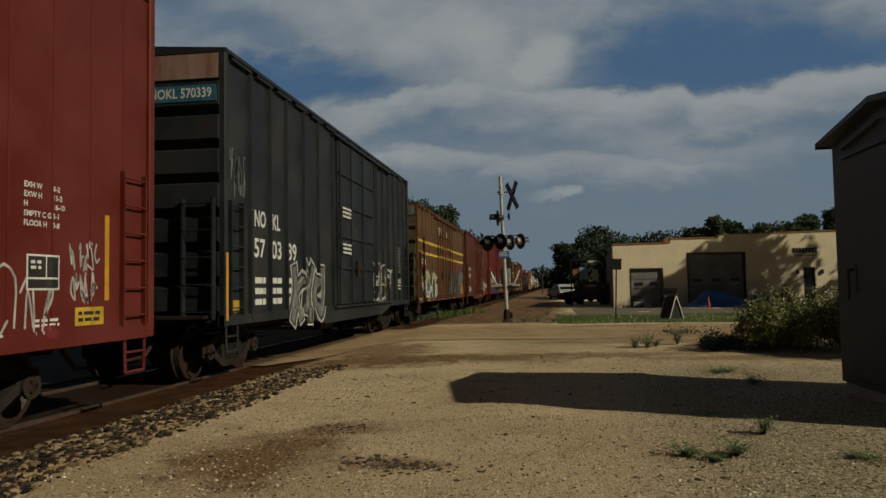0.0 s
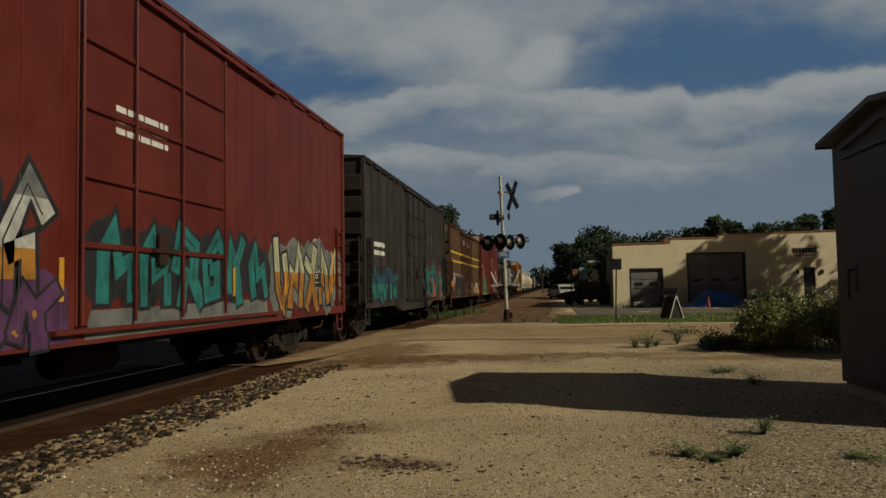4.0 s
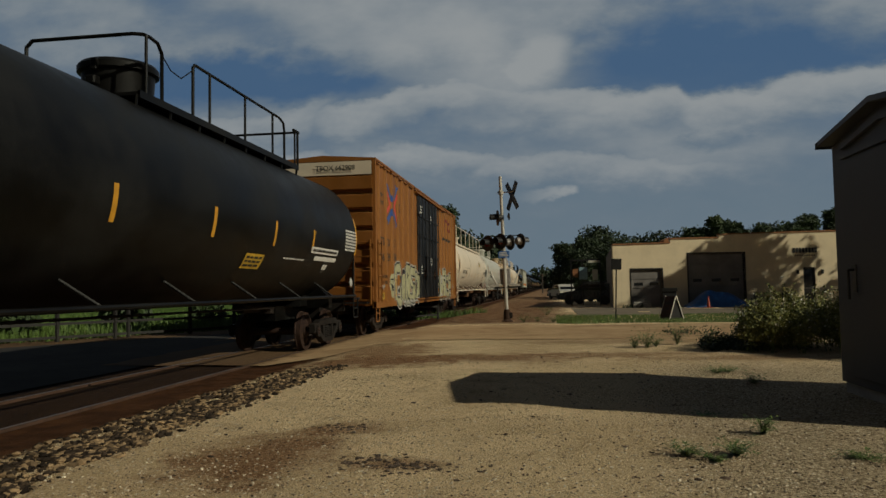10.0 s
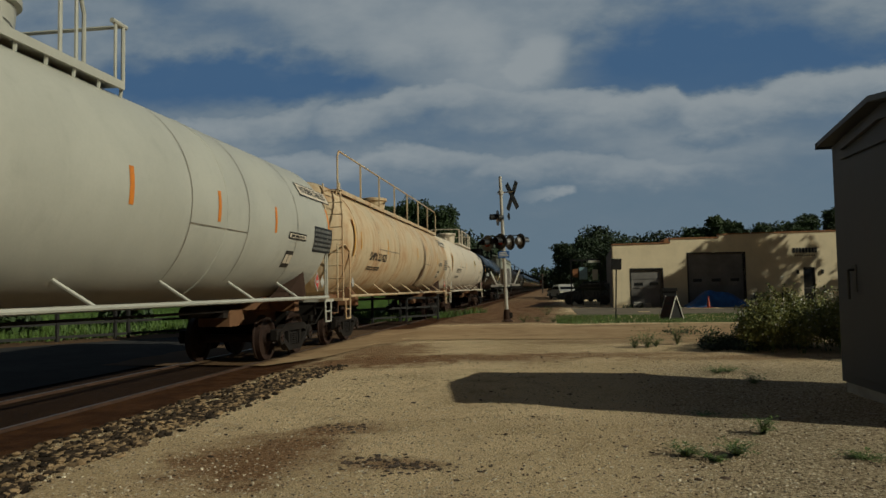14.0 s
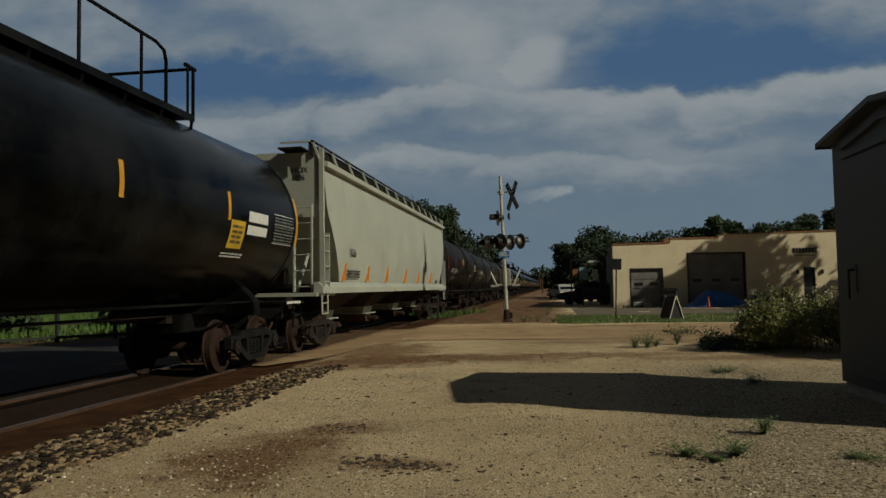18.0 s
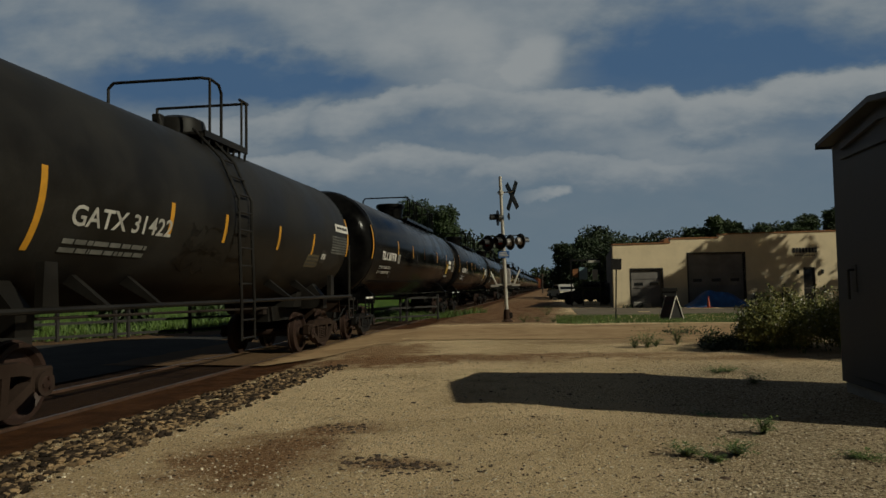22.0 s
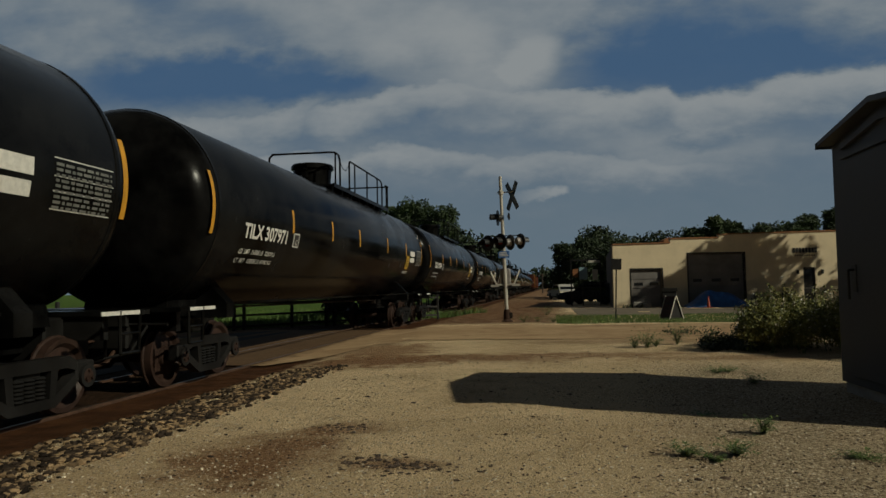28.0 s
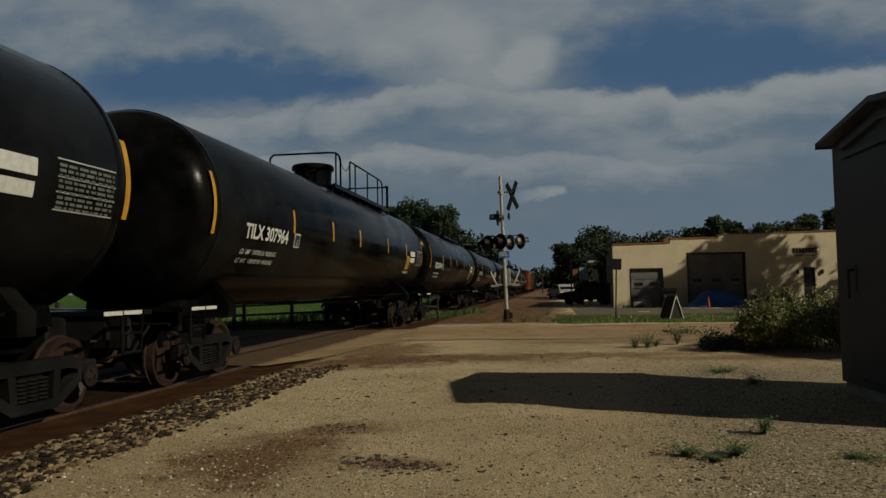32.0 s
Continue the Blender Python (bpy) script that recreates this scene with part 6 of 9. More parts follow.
def tankcar(label, y0, y1, R, zc, mat, stripe=None, stripes=(), rail=False, walkway="mid", seams=(), fittings=None, head=0.8, gap=0.55, extra=None, ladder=False, group="freight cars of the train", stripe_z=(2.58, 3.04), end_stripe=True, truckmat=None, endrail=True, placard=True, marks=None, hoop=-0.35):
    """y0, y1: middles of the gaps before and behind the car at the start."""
    L = y1 - y0
    h = L / 2 - gap
    car = base("tank_car", label, "tank car", group, at=(TRACK_X, (y0 + y1) / 2, 0))
    CARS.append((car, (y0 + y1) / 2))
    fit = fittings or mat
    rows = []
    for i in range(9):
        a = 1.5708 * i / 8
        rows.append((max(0.02, R * math.sin(a)), -h + head * (1 - math.cos(a))))
    body = rows + [(r, -s) for r, s in reversed(rows)]
    part("tank", Geo().lathe(body, 56, (0, 0, zc)), mat, car, angle=40)
    for y in (-h + head, h - head, *seams):
        part("jacket_band", Geo().lathe([(R + 0.002, -0.035), (R + 0.008, -0.03), (R + 0.008, 0.03), (R + 0.002, 0.035)], 56, (0, y, zc)), mat, car)
    for s in (-1, 1):
        y = s * (h - 1.9)
        g = Geo().box(-0.33, 0.33, min(s * (h - 3.2), s * (h + 0.1)), max(s * (h - 3.2), s * (h + 0.1)), 0.74, 1.08)
        g.prism([(-1.25, 1.0), (1.25, 1.0), (1.25, 1.25), (0.9, zc - R * 0.72), (-0.9, zc - R * 0.72), (-1.25, 1.25)], "y", y - 0.14, y + 0.14)
        low = M["ruststain"] if mat in (M["cream"], M["pale"], M["rusty"]) else fit
        part("stub_sill", g, low, car)
        part("saddle", Geo().prism([(s * (h - 2.6), 1.05), (s * (h - 0.75), 1.05), (s * (h - 1.0), zc - R * 0.55), (s * (h - 2.2), zc - R * 0.80)], "x", -0.7, 0.7), low, car)
        g = Geo().box(-1.45, 1.45, s * (h - 0.15) - 0.30, s * (h - 0.15) + 0.30, 1.16, 1.22)
        part("end_platform", g, fit, car)
        g = Geo().box(-0.62, 0.62, min(s * (h - 0.75), s * (h + 0.12)), max(s * (h - 0.75), s * (h + 0.12)), 0.62, 1.15, 0.03)
        g.tube([(-1.2, s * (h + 0.05), 0.98), (1.2, s * (h + 0.05), 0.98)], 0.03, 6).tube([(0.9, s * (h + 0.05), 0.98), (0.75, s * (h + 0.25), 0.6), (0.35, s * (h + 0.5), 0.5)], 0.022, 6)
        g.box(-1.15, 1.15, s * (h - 0.35) - 0.06, s * (h - 0.35) + 0.06, 0.86, 1.16)
        part("draft_gear", g, truckmat or M["tankiron"], car, "dark draft gear below the end platform")
        if endrail:
            for q in (-1, 1):
                g = Geo()
                g.tube([(q * 1.45, s * (h - 0.5), 1.2), (q * 1.45, s * (h - 0.5), 2.45), (q * 1.38, s * (h - 0.35), 2.6), (q * 1.3, s * (h + 0.1), 2.6), (q * 1.3, s * (h + 0.12), 1.2)], 0.022, 7)
                part("end_handrail", g, fit, car)
        for q in (-1, 1):
            part("step", step_geo, fit, car, at=(q * 1.45, s * (h - 0.3), 0.92), key=("step", fit.name))
        coupler(car, s * (h - 0.05), s, M["rustiron"])
        truck(car, s * (h - 1.52), truckmat or M["tankiron"])
        if placard:
            part("placard_holder", Geo().prism([(s * (h - 0.75) - 0.14, 1.62), (s * (h - 0.75), 1.48), (s * (h - 0.75) + 0.14, 1.62), (s * (h - 0.75), 1.76)], "x", 1.45, 1.46), M["spraywhite"], car, "small white diamond placard")
    g = Geo().cyl((0.0, h - 4.4, 1.06), (0.0, h - 3.3, 1.06), 0.11, 12).box(-0.3, 0.3, h - 3.4, h - 3.0, 0.92, 1.08)
    g.tube([(0.3, h - 3.2, 1.05), (0.3, -h + 3.0, 1.14)], 0.025, 6)
    part("brake_gear", g, M["iron"], car)
    if rail:
        g = Geo()
        for q in (-1, 1):
            g.tube([(q * 1.48, -h + 0.4, 1.27), (q * 1.48, h - 0.4, 1.27)], 0.035, 8)
        part("side_rail", g, fit, car)
        few = 4 if walkway == "small" else 7
        for i in range(few):
            y = -h + 2.4 + (2 * h - 4.8) * i / (few - 1) if few == 7 else (-4.0, -2.86, 2.1, 3.6)[i]
            part("rail_bracket", lambda: Geo().tube([(1.48, 0, 1.27), (R * 0.68, -0.24, zc - R * 0.73)], 0.025, 6) if few == 7 else Geo().prism([(1.50, 1.24), (1.50, 1.30), (R * 0.68, zc - R * 0.70), (R * 0.62, zc - R * 0.78)], "y", -0.045, 0.045), fit, car, at=(0, y, 0), key=("bracket", fit.name, R, zc))
    else:
        g = Geo()
        for q in (-1, 1):
            g.box(q * 1.38 - 0.03, q * 1.38 + 0.03, -h + 2.4, h - 2.4, 1.235, 1.27)
        part("running_bar", g, fit, car)
    # fittings on top
    crown = zc + R
    if walkway == "small":
        part("protective_housing", Geo().lathe([(0.47, crown - 0.16), (0.46, crown + 0.24), (0.43, crown + 0.33), (0.28, crown + 0.40), (0.05, crown + 0.42)], 22, (0, 0.42, 0), "z"), fit, car)
        part("vent_valve", Geo().cyl((0.1, -0.45, crown - 0.05), (0.1, -0.45, crown + 0.16), 0.07, 10).cyl((-0.25, -0.7, crown - 0.05), (-0.25, -0.7, crown + 0.10), 0.10, 10), fit, car)
    elif walkway == "full":
        part("protective_housing", Geo().lathe([(0.36, crown - 0.12), (0.43, crown + 0.42), (0.50, crown + 0.44), (0.50, crown + 0.53), (0.46, crown + 0.55), (0.1, crown + 0.56)], 22, (0, 0, 0), "z"), fit, car)
    else:
        part("protective_housing", Geo().lathe([(0.50, crown - 0.14), (0.54, crown + 0.46), (0.60, crown + 0.48), (0.60, crown + 0.57), (0.56, crown + 0.62), (0.1, crown + 0.64)], 28, (0, 0.34 - 0.7 * (walkway == "short"), 0), "z"), fit, car)
        for a in (1.57, 4.71):
            c, d = 0.62 * math.cos(a), 0.34 - 0.7 * (walkway == "short") + 0.62 * math.sin(a)
            part("lid_clamp", Geo().box(c - 0.05, c + 0.05, d - 0.04, d + 0.04, crown + 0.40, crown + 0.58, 0.012), fit, car)
    part("housing_hinge", Geo().box(-0.08, 0.08, -0.40 - 0.7 * (walkway == "short"), -0.24 - 0.7 * (walkway == "short"), crown + 0.16, crown + 0.30, 0.02), fit, car)
    if walkway == "full":
        a, b = -h + 0.7, h - 0.9
    elif walkway == "mid":
        a, b = -0.6, 6.0
    elif walkway == "short":
        a, b = -2.1, 1.4
    else:
        a, b = hoop - 0.15, hoop + 1.6
    o = -0.9 if walkway == "short" else 0.0
    xw = 0.80 if walkway == "full" else 0.62
    zw = crown - 0.24 if walkway == "full" else crown - 0.06
    part("walkway", Geo().box(xw - 0.30, xw + 0.30, a, b, zw - 0.05, zw), fit, car)
    part("walkway_edge", Geo().box(xw + 0.27, xw + 0.31, a, b, zw - 0.09, zw + 0.02), fit, car)
    for y in [a + (b - a) * i / 9 for i in range(10)] if walkway == "full" else [a + (b - a) * i / 7 for i in range(8)]:
        part("walkway_bracket", lambda: Geo().cyl((xw + 0.26, 0, zw - 0.04), (xw + 0.22, 0, crown - 0.46), 0.025, 6), fit, car, at=(0, y, 0), key=("wb", fit.name, walkway, R))
    xr = xw + 0.28
    g = Geo()
    if walkway == "full":
        top = crown + 0.80
        part("handrail", g.tube([(xr, a, zw), (xr, a, top - 0.15), (xr, a + 0.15, top), (xr, b - 0.3, top), (xr, b, top - 0.2), (xr, b, zw)], 0.026, 7), fit, car)
        n = int((b - a) / 2.1)
        for i in range(1, n):
            part("rail_post", lambda: Geo().box(-0.022, 0.022, -0.03, 0.03, 0, top - zw), fit, car, at=(xr, a + (b - a) * i / n, zw), key=("railpost", fit.name))
    elif walkway == "small":
        top, o = crown + 0.90, hoop
        # bent bar across the tank before the housing, then a lower bar across its far end
        g.tube([(-0.95, o, crown - 0.25), (-0.95, o, top - 0.1), (-0.85, o, top), (xr - 0.12, o, top), (xr, o + 0.10, top), (xr, o + 0.42, top - 0.02), (xr, o + 0.52, top - 0.14), (xr, o + 0.52, zw)], 0.027, 7)
        g.cyl((xr, o + 0.08, zw), (xr, o + 0.08, top), 0.024, 7)
        part("handrail", g, fit, car)
        g = Geo().tube([(-0.95, b, crown - 0.25), (-0.95, b, top - 0.06), (xr, b, top - 0.06), (xr, b, zw - 0.05)], 0.027, 7)
        g.cyl((xr, b - 0.22, zw), (xr, b - 0.22, top - 0.06), 0.022, 7).cyl((xr, b - 0.3, top - 0.06), (xr, b + 0.06, top - 0.06), 0.03, 8)
        part("end_rail", g, fit, car)
    else:
        top = crown + 0.82
        g.tube([(-0.95, o - 0.5, crown - 0.3), (-0.95, o - 0.5, top - 0.1), (-0.85, o - 0.5, top), (xr - 0.15, o - 0.5, top), (xr - 0.02, o - 0.44, top), (xr, o - 0.32, top), (xr, o - 0.08, top - 0.02), (xr, o + 0.03, top - 0.14), (xr, o + 0.04, zw)], 0.028, 7)
        g.cyl((xr, o - 0.40, zw), (xr, o - 0.40, top), 0.024, 7)
        part("handrail", g, fit, car)
        part("chain", Geo().tube([(xr, o + 0.04, top - 0.16), (xr, o + 0.3, top - 0.32), (xr, o + 0.62, top - 0.35), (xr, o + 1.0, top - 0.1)], 0.010, 5), fit, car)
        e = b - 0.85
        g = Geo().tube([(xr, o + 1.0, zw), (xr, o + 1.0, top - 0.06), (xr, o + 1.06, top), (xr, e - 0.3, top), (xr, e - 0.06, top - 0.06), (xr, e, top - 0.22), (xr, e, zw)], 0.027, 7)
        for y in (1.6, 3.07, 4.47) if walkway == "mid" else (0.4,):
            g.cyl((xr, y, zw), (xr, y, top), 0.024, 7)
        part("side_handrail", g, fit, car)
        g = Geo().tube([(-0.95, b, crown - 0.3), (-0.95, b, top - 0.08), (xr, b, top - 0.08), (xr, b, zw - 0.06)], 0.028, 7)
        g.cyl((xr, b - 0.18, zw), (xr, b - 0.18, top - 0.08), 0.022, 7).cyl((xr, b - 0.26, top - 0.08), (xr, b + 0.06, top - 0.08), 0.036, 8)
        part("end_rail", g, fit, car)
    if ladder:
        lad, rungs = Geo(), []
        for y in (-0.26, 0.26):
            lad.tube([(1.60, y, 0.62), (1.60, y, 1.27), (R + 0.07, y, zc - 0.3), (R + 0.07, y, zc + 0.25), ((R + 0.07) * 0.80, y, zc + (R + 0.07) * 0.60), (0.74, y, crown - 0.02)], 0.026, 6)
        for i in range(11):
            z = 0.66 + i * 0.30
            x = 1.60 if z < 1.3 else (R + 0.07 if abs(z - zc) < 0.3 or z < zc else math.sqrt(max(0.3, (R + 0.06) ** 2 - (z - zc) ** 2)))
            rungs.append((x, z))
        lad = part("side_ladder", lad, fit, car, at=(0, 1.2 if hoop > 0 else -0.25, 0))
        for x, z in rungs:
            part("rung", lambda: Geo().cyl((0, -0.26, 0), (0, 0.26, 0), 0.018, 6), fit, lad, at=(x, 0, z), key=("rung", fit.name))
        for s in (-1, 1):
            for q in (-1, 1):
                part("bolster_post", Geo().prism([(s * (h - 2.0) - 0.13, 1.24), (s * (h - 2.0) + 0.13, 1.24), (s * (h - 2.0) + 0.10, 1.78), (s * (h - 2.0) - 0.10, 1.78)], "x", q * 1.42 - 0.05, q * 1.42 + 0.05), fit, car)
        # dark overspray beside the ladder
        at, o = tank_point(R, zc, 0.005), 1.2 if hoop > 0 else -0.25
        rnd = random.Random(int(y0))
        low = [(o - 1.85 + 1.2 * i / 8, 1.72 + 0.16 * rnd.random() - 0.02 * i) for i in range(9)]
        top = [(o - 1.62 + 0.98 * i / 8, 2.34 + 0.13 * rnd.random()) for i in range(9)]
        g = Geo().add([at(*p) for i in range(9) for p in (low[i], ((low[i][0] + top[i][0]) / 2, (low[i][1] + top[i][1]) / 2), top[i])], [(3 * i + j, 3 * i + 3 + j, 3 * i + 4 + j, 3 * i + 1 + j) for i in range(8) for j in (0, 1)])
        part("overspray", g, M["sootblack"], car, "dark overspray patch beside the ladder", angle=0)
    if ladder == "end" or walkway == "full":
        lad = Geo()
        for x in (0.95, 1.4):
            lad.tube([(x, -h + 0.05, 1.2), (x, -h + 0.02, zc + 0.6), (x - 0.25, -h + 0.6, crown - 0.1)], 0.024, 6)
        for i in range(9):
            z = 1.4 + i * 0.33
            y = -h + 0.03 if z < zc + 0.6 else -h + 0.03 + (z - zc - 0.6) * 0.55
            lad.cyl((0.93 - max(0, z - zc - 0.6) * 0.2, y, z), (1.42 - max(0, z - zc - 0.6) * 0.2, y, z), 0.016, 6)
        part("end_ladder", lad, fit, car)
    if stripe:
        for y in stripes:
            tank_patch(car, R, zc, y - 0.05, y + 0.05, stripe_z[0], stripe_z[1], marks if marks and y < 0 else stripe, "reflector_stripe")
        if end_stripe:
            for s in (-1, 1):
                tank_patch(car, R, zc, s * (h - head + 0.18) - 0.05, s * (h - head + 0.18) + 0.05, zc - 0.45, zc + 0.55, stripe, "reflector_stripe", lift=-0.014)
    if extra:
        extra(car, h, R, zc)
    return car


# ---- the train, from its first seen car to its last ----
def end_words(car, body, x, y, z, height, mat, width=None):
    """Letters on an end wall that faces -y."""
    v, f = words(body, height / 0.69, 0.02)
    s = width / max(p[0] for p in v) if width else 1.0
    return tagged(part("lettering", Geo().add([(x + p[0] * s, y, z + p[1]) for p in v], f), mat, car, angle=0), kind="stuff")


def data_block(car, x, y, z, scale=1.0):
    """White-framed consolidated stencil box with small print."""
    b = side_rect(car, x, y, y + 0.48 * scale, z, z + 0.36 * scale, M["white"], "stencil_box", "white-framed black stencil box", 0.001)
    side_rect(b, x + 0.003, y + 0.02, y + 0.27 * scale, z + 0.13 * scale, z + 0.34 * scale, M["darkletter"], "stencil_field", t=0.001)
    side_rect(b, x + 0.003, y + 0.29 * scale, y + 0.46 * scale, z + 0.13 * scale, z + 0.34 * scale, M["darkletter"], "stencil_field", t=0.001)
    side_rect(b, x + 0.003, y + 0.02, y + 0.46 * scale, z + 0.02, z + 0.11 * scale, M["darkletter"], "stencil_field", t=0.001)
    bars(b, x + 0.0065, y + 0.05, y + 0.22 * scale, z + 0.2 * scale, z + 0.31 * scale, 2, M["white"], 3, "stencil_print")


def yellow_plate(car, x, y, z, seed=1):
    p = side_rect(car, x, y, y + 0.5, z, z + 0.20, M["yellow"], "notice_plate", "yellow notice plate with dark small print", 0.003)
    bars(p, x + 0.005, y + 0.05, y + 0.45, z + 0.03, z + 0.17, 2, M["darkletter"], seed, "plate_print")


def clearance_text(car, x, y, z, mat, seed):
    """Clearance stencils: words with figures behind them."""
    for i, (a, b) in enumerate((("EXH W", "8-2"), ("EXW H", "15-2"), ("H", "16-10"), ("EMPTY C G", "5-1"), ("FLOOR H", "3-8"))):
        side_words(car, a, x, y, z - i * 0.095, 0.055, mat)
        side_words(car, b, x, y + 0.42, z - i * 0.095, 0.055, mat)


def red_car(number, more=None, first=False):
    def go(car, h, x, top):
        if not first:
            side_words(car, "AO", x, -h + 1.02, 2.92, 0.26, M["white"], width=0.42)
            side_words(car, "K", x, -h + 1.86, 2.92, 0.26, M["white"])
            side_words(car, number[:3], x, -h + 1.02, 2.44, 0.26, M["white"], width=0.40)
            side_words(car, number[3:], x, -h + 1.86, 2.44, 0.26, M["white"], width=0.42)
            side_words(car, "LD LMT", x, -h + 1.10, 1.86, 0.085, M["white"])
            side_words(car, "LT WT", x, -h + 1.10, 1.66, 0.085, M["white"])
            bars(car, x, -h + 1.75, -h + 2.25, 1.66, 1.95, 2, M["white"], 5)
        side_rect(car, x, -h + 0.86, -h + 0.95, 1.34, 2.30, M["amberstripe"], "reflector_stripe", t=0.002)
        side_rect(car, x, h - 0.99, h - 0.91, 1.36, 2.34, M["amberstripe"], "reflector_stripe", t=0.002)
        for y in (-5.1, -1.6, 2.6, 4.92):
            side_rect(car, x + 0.008, y, y + 0.08, 1.36, 1.82, M["amberstripe"], "reflector_stripe", t=0.002)
        yellow_plate(car, x, -h + 0.90, 1.06)
        clearance_text(car, x, h - 2.3, 2.50, M["white"], 7)
        data_block(car, x, h - 2.25, 1.48)
        g = Geo()
        for a, b, c, d in ((0, 0.26, 0, 0.02), (0, 0.26, 0.23, 0.25), (0, 0.02, 0, 0.25), (0.24, 0.26, 0, 0.25), (0.08, 0.10, 0.06, 0.19), (0.08, 0.18, 0.17, 0.19), (0.08, 0.16, 0.115, 0.135)):
            g.box(x - 0.002, x + 0.002, -6.26 + a, -6.26 + b, 2.66 + c, 2.66 + d)
        part("plate_letter", g, M["white"], car)
        end_words(car, number, -0.55, -h - 0.05, top - 0.42, 0.14, M["darkletter"])
        bars(car, 1.605, h - 9.6, h - 8.4, 3.3, 3.7, 3, M["white"], 9)
        if more:
            more(car, h, x, top)
    return go


def red0_more(car, h, x, top):
    yellow_plate(car, x, 7.58, 1.09)
    tag(car, x, 7.50, 7.98, 1.68, 2.02, "spraywhite", 3, 0.026, 5)
    tag(car, x, 7.52, 7.96, 1.33, 1.68, "spraywhite", 12, 0.026, 6)
    tag(car, x, 6.2, 7.2, 0.98, 1.75, "spraywhite", 4, 0.028, 4)
    side_rect(car, x, 7.1, 7.28, 0.98, 1.12, M["sprayred"], "paint_patch", t=0.001)
    bars(car, x, 6.95, 7.35, 1.1, 1.2, 2, M["white"], 11)


def a1_more(car, h, x, top):
    # dark ground, then tall letters that go from purple over orange to white
    s = Strokes(x)
    s.poly([(-6.9, 0.92), (-1.42, 0.92), (-1.45, 1.5), (-1.8, 1.7), (-2.4, 1.62), (-6.2, 1.72), (-6.85, 1.58)], "purple")
    for y, a, b in ((-6.3, 2.46, 2.75), (-5.15, 2.5, 3.09), (-4.75, 2.4, 2.72), (-4.0, 2.5, 2.85), (-3.1, 2.45, 2.7), (-2.5, 2.5, 2.92), (-6.45, 1.7, 2.3)):
        s.poly([(y - 0.12, a - 0.5), (y + 0.16, a - 0.5), (y + 0.02, b), (y - 0.05, b - 0.15)], "sprayblack")
        s.poly([(y - 0.07, a - 0.5), (y + 0.10, a - 0.5), (y + 0.02, b - 0.04), (y - 0.02, b - 0.2)], "teal")
    s.finish(car, "purple ground and teal spikes of a graffiti piece")
    graffiti(car, x + 0.003, -6.35, -1.75, 1.10, 2.62, 6, ((0.13, "sprayblack"), (0.0, "purple")), 32, 0.24, "wild graffiti in purple, orange and white", bands=((0.32, "sprayorange"), (0.52, "spraywhite"), (0.86, "spraygrey")), lines="sprayblack", hard=True)
    graffiti(car, x + 0.010, -6.75, -1.6, 0.92, 1.50, 7, ((0.09, "sprayblack"), (0.0, "purple")), 31, 0.20, "purple graffiti shapes with yellow dots", hard=True, dots=("sprayorange", "paleyellow"))
    graffiti(car, x, -1.05, 4.0, 1.28, 2.28, 6, ((0.12, "sprayblack"), (0.0, "teal")), 33, 0.24, "teal graffiti lettering over black", cloud="sprayblack", hard=True, lines="sprayblack")
    s = Strokes(x)
    s.poly([(-1.2, 0.93), (4.1, 0.96), (4.0, 1.3), (-1.1, 1.25)], "spraygrey")
    s.finish(car, "grey sprayed base band")
    graffiti(car, x, 4.3, 8.6, 1.05, 2.4, 5, ((0.14, "sprayblack"), (0.0, "sprayorange")), 34, 0.24, "orange graffiti lettering", cloud="spraygrey", bands=((0.55, "paleyellow"),), lines="sprayblack", hard=True)
    tag(car, x + 0.003, -8.1, -6.6, 1.96, 2.26, "spraywhite", 36, 0.035, 9)
    tag(car, x + 0.003, -8.05, -7.5, 1.30, 1.62, "spraywhite", 37, 0.05, 4)
    tag(car, x + 0.003, -7.4, -6.9, 0.98, 1.2, "sprayred", 38, 0.05, 3)


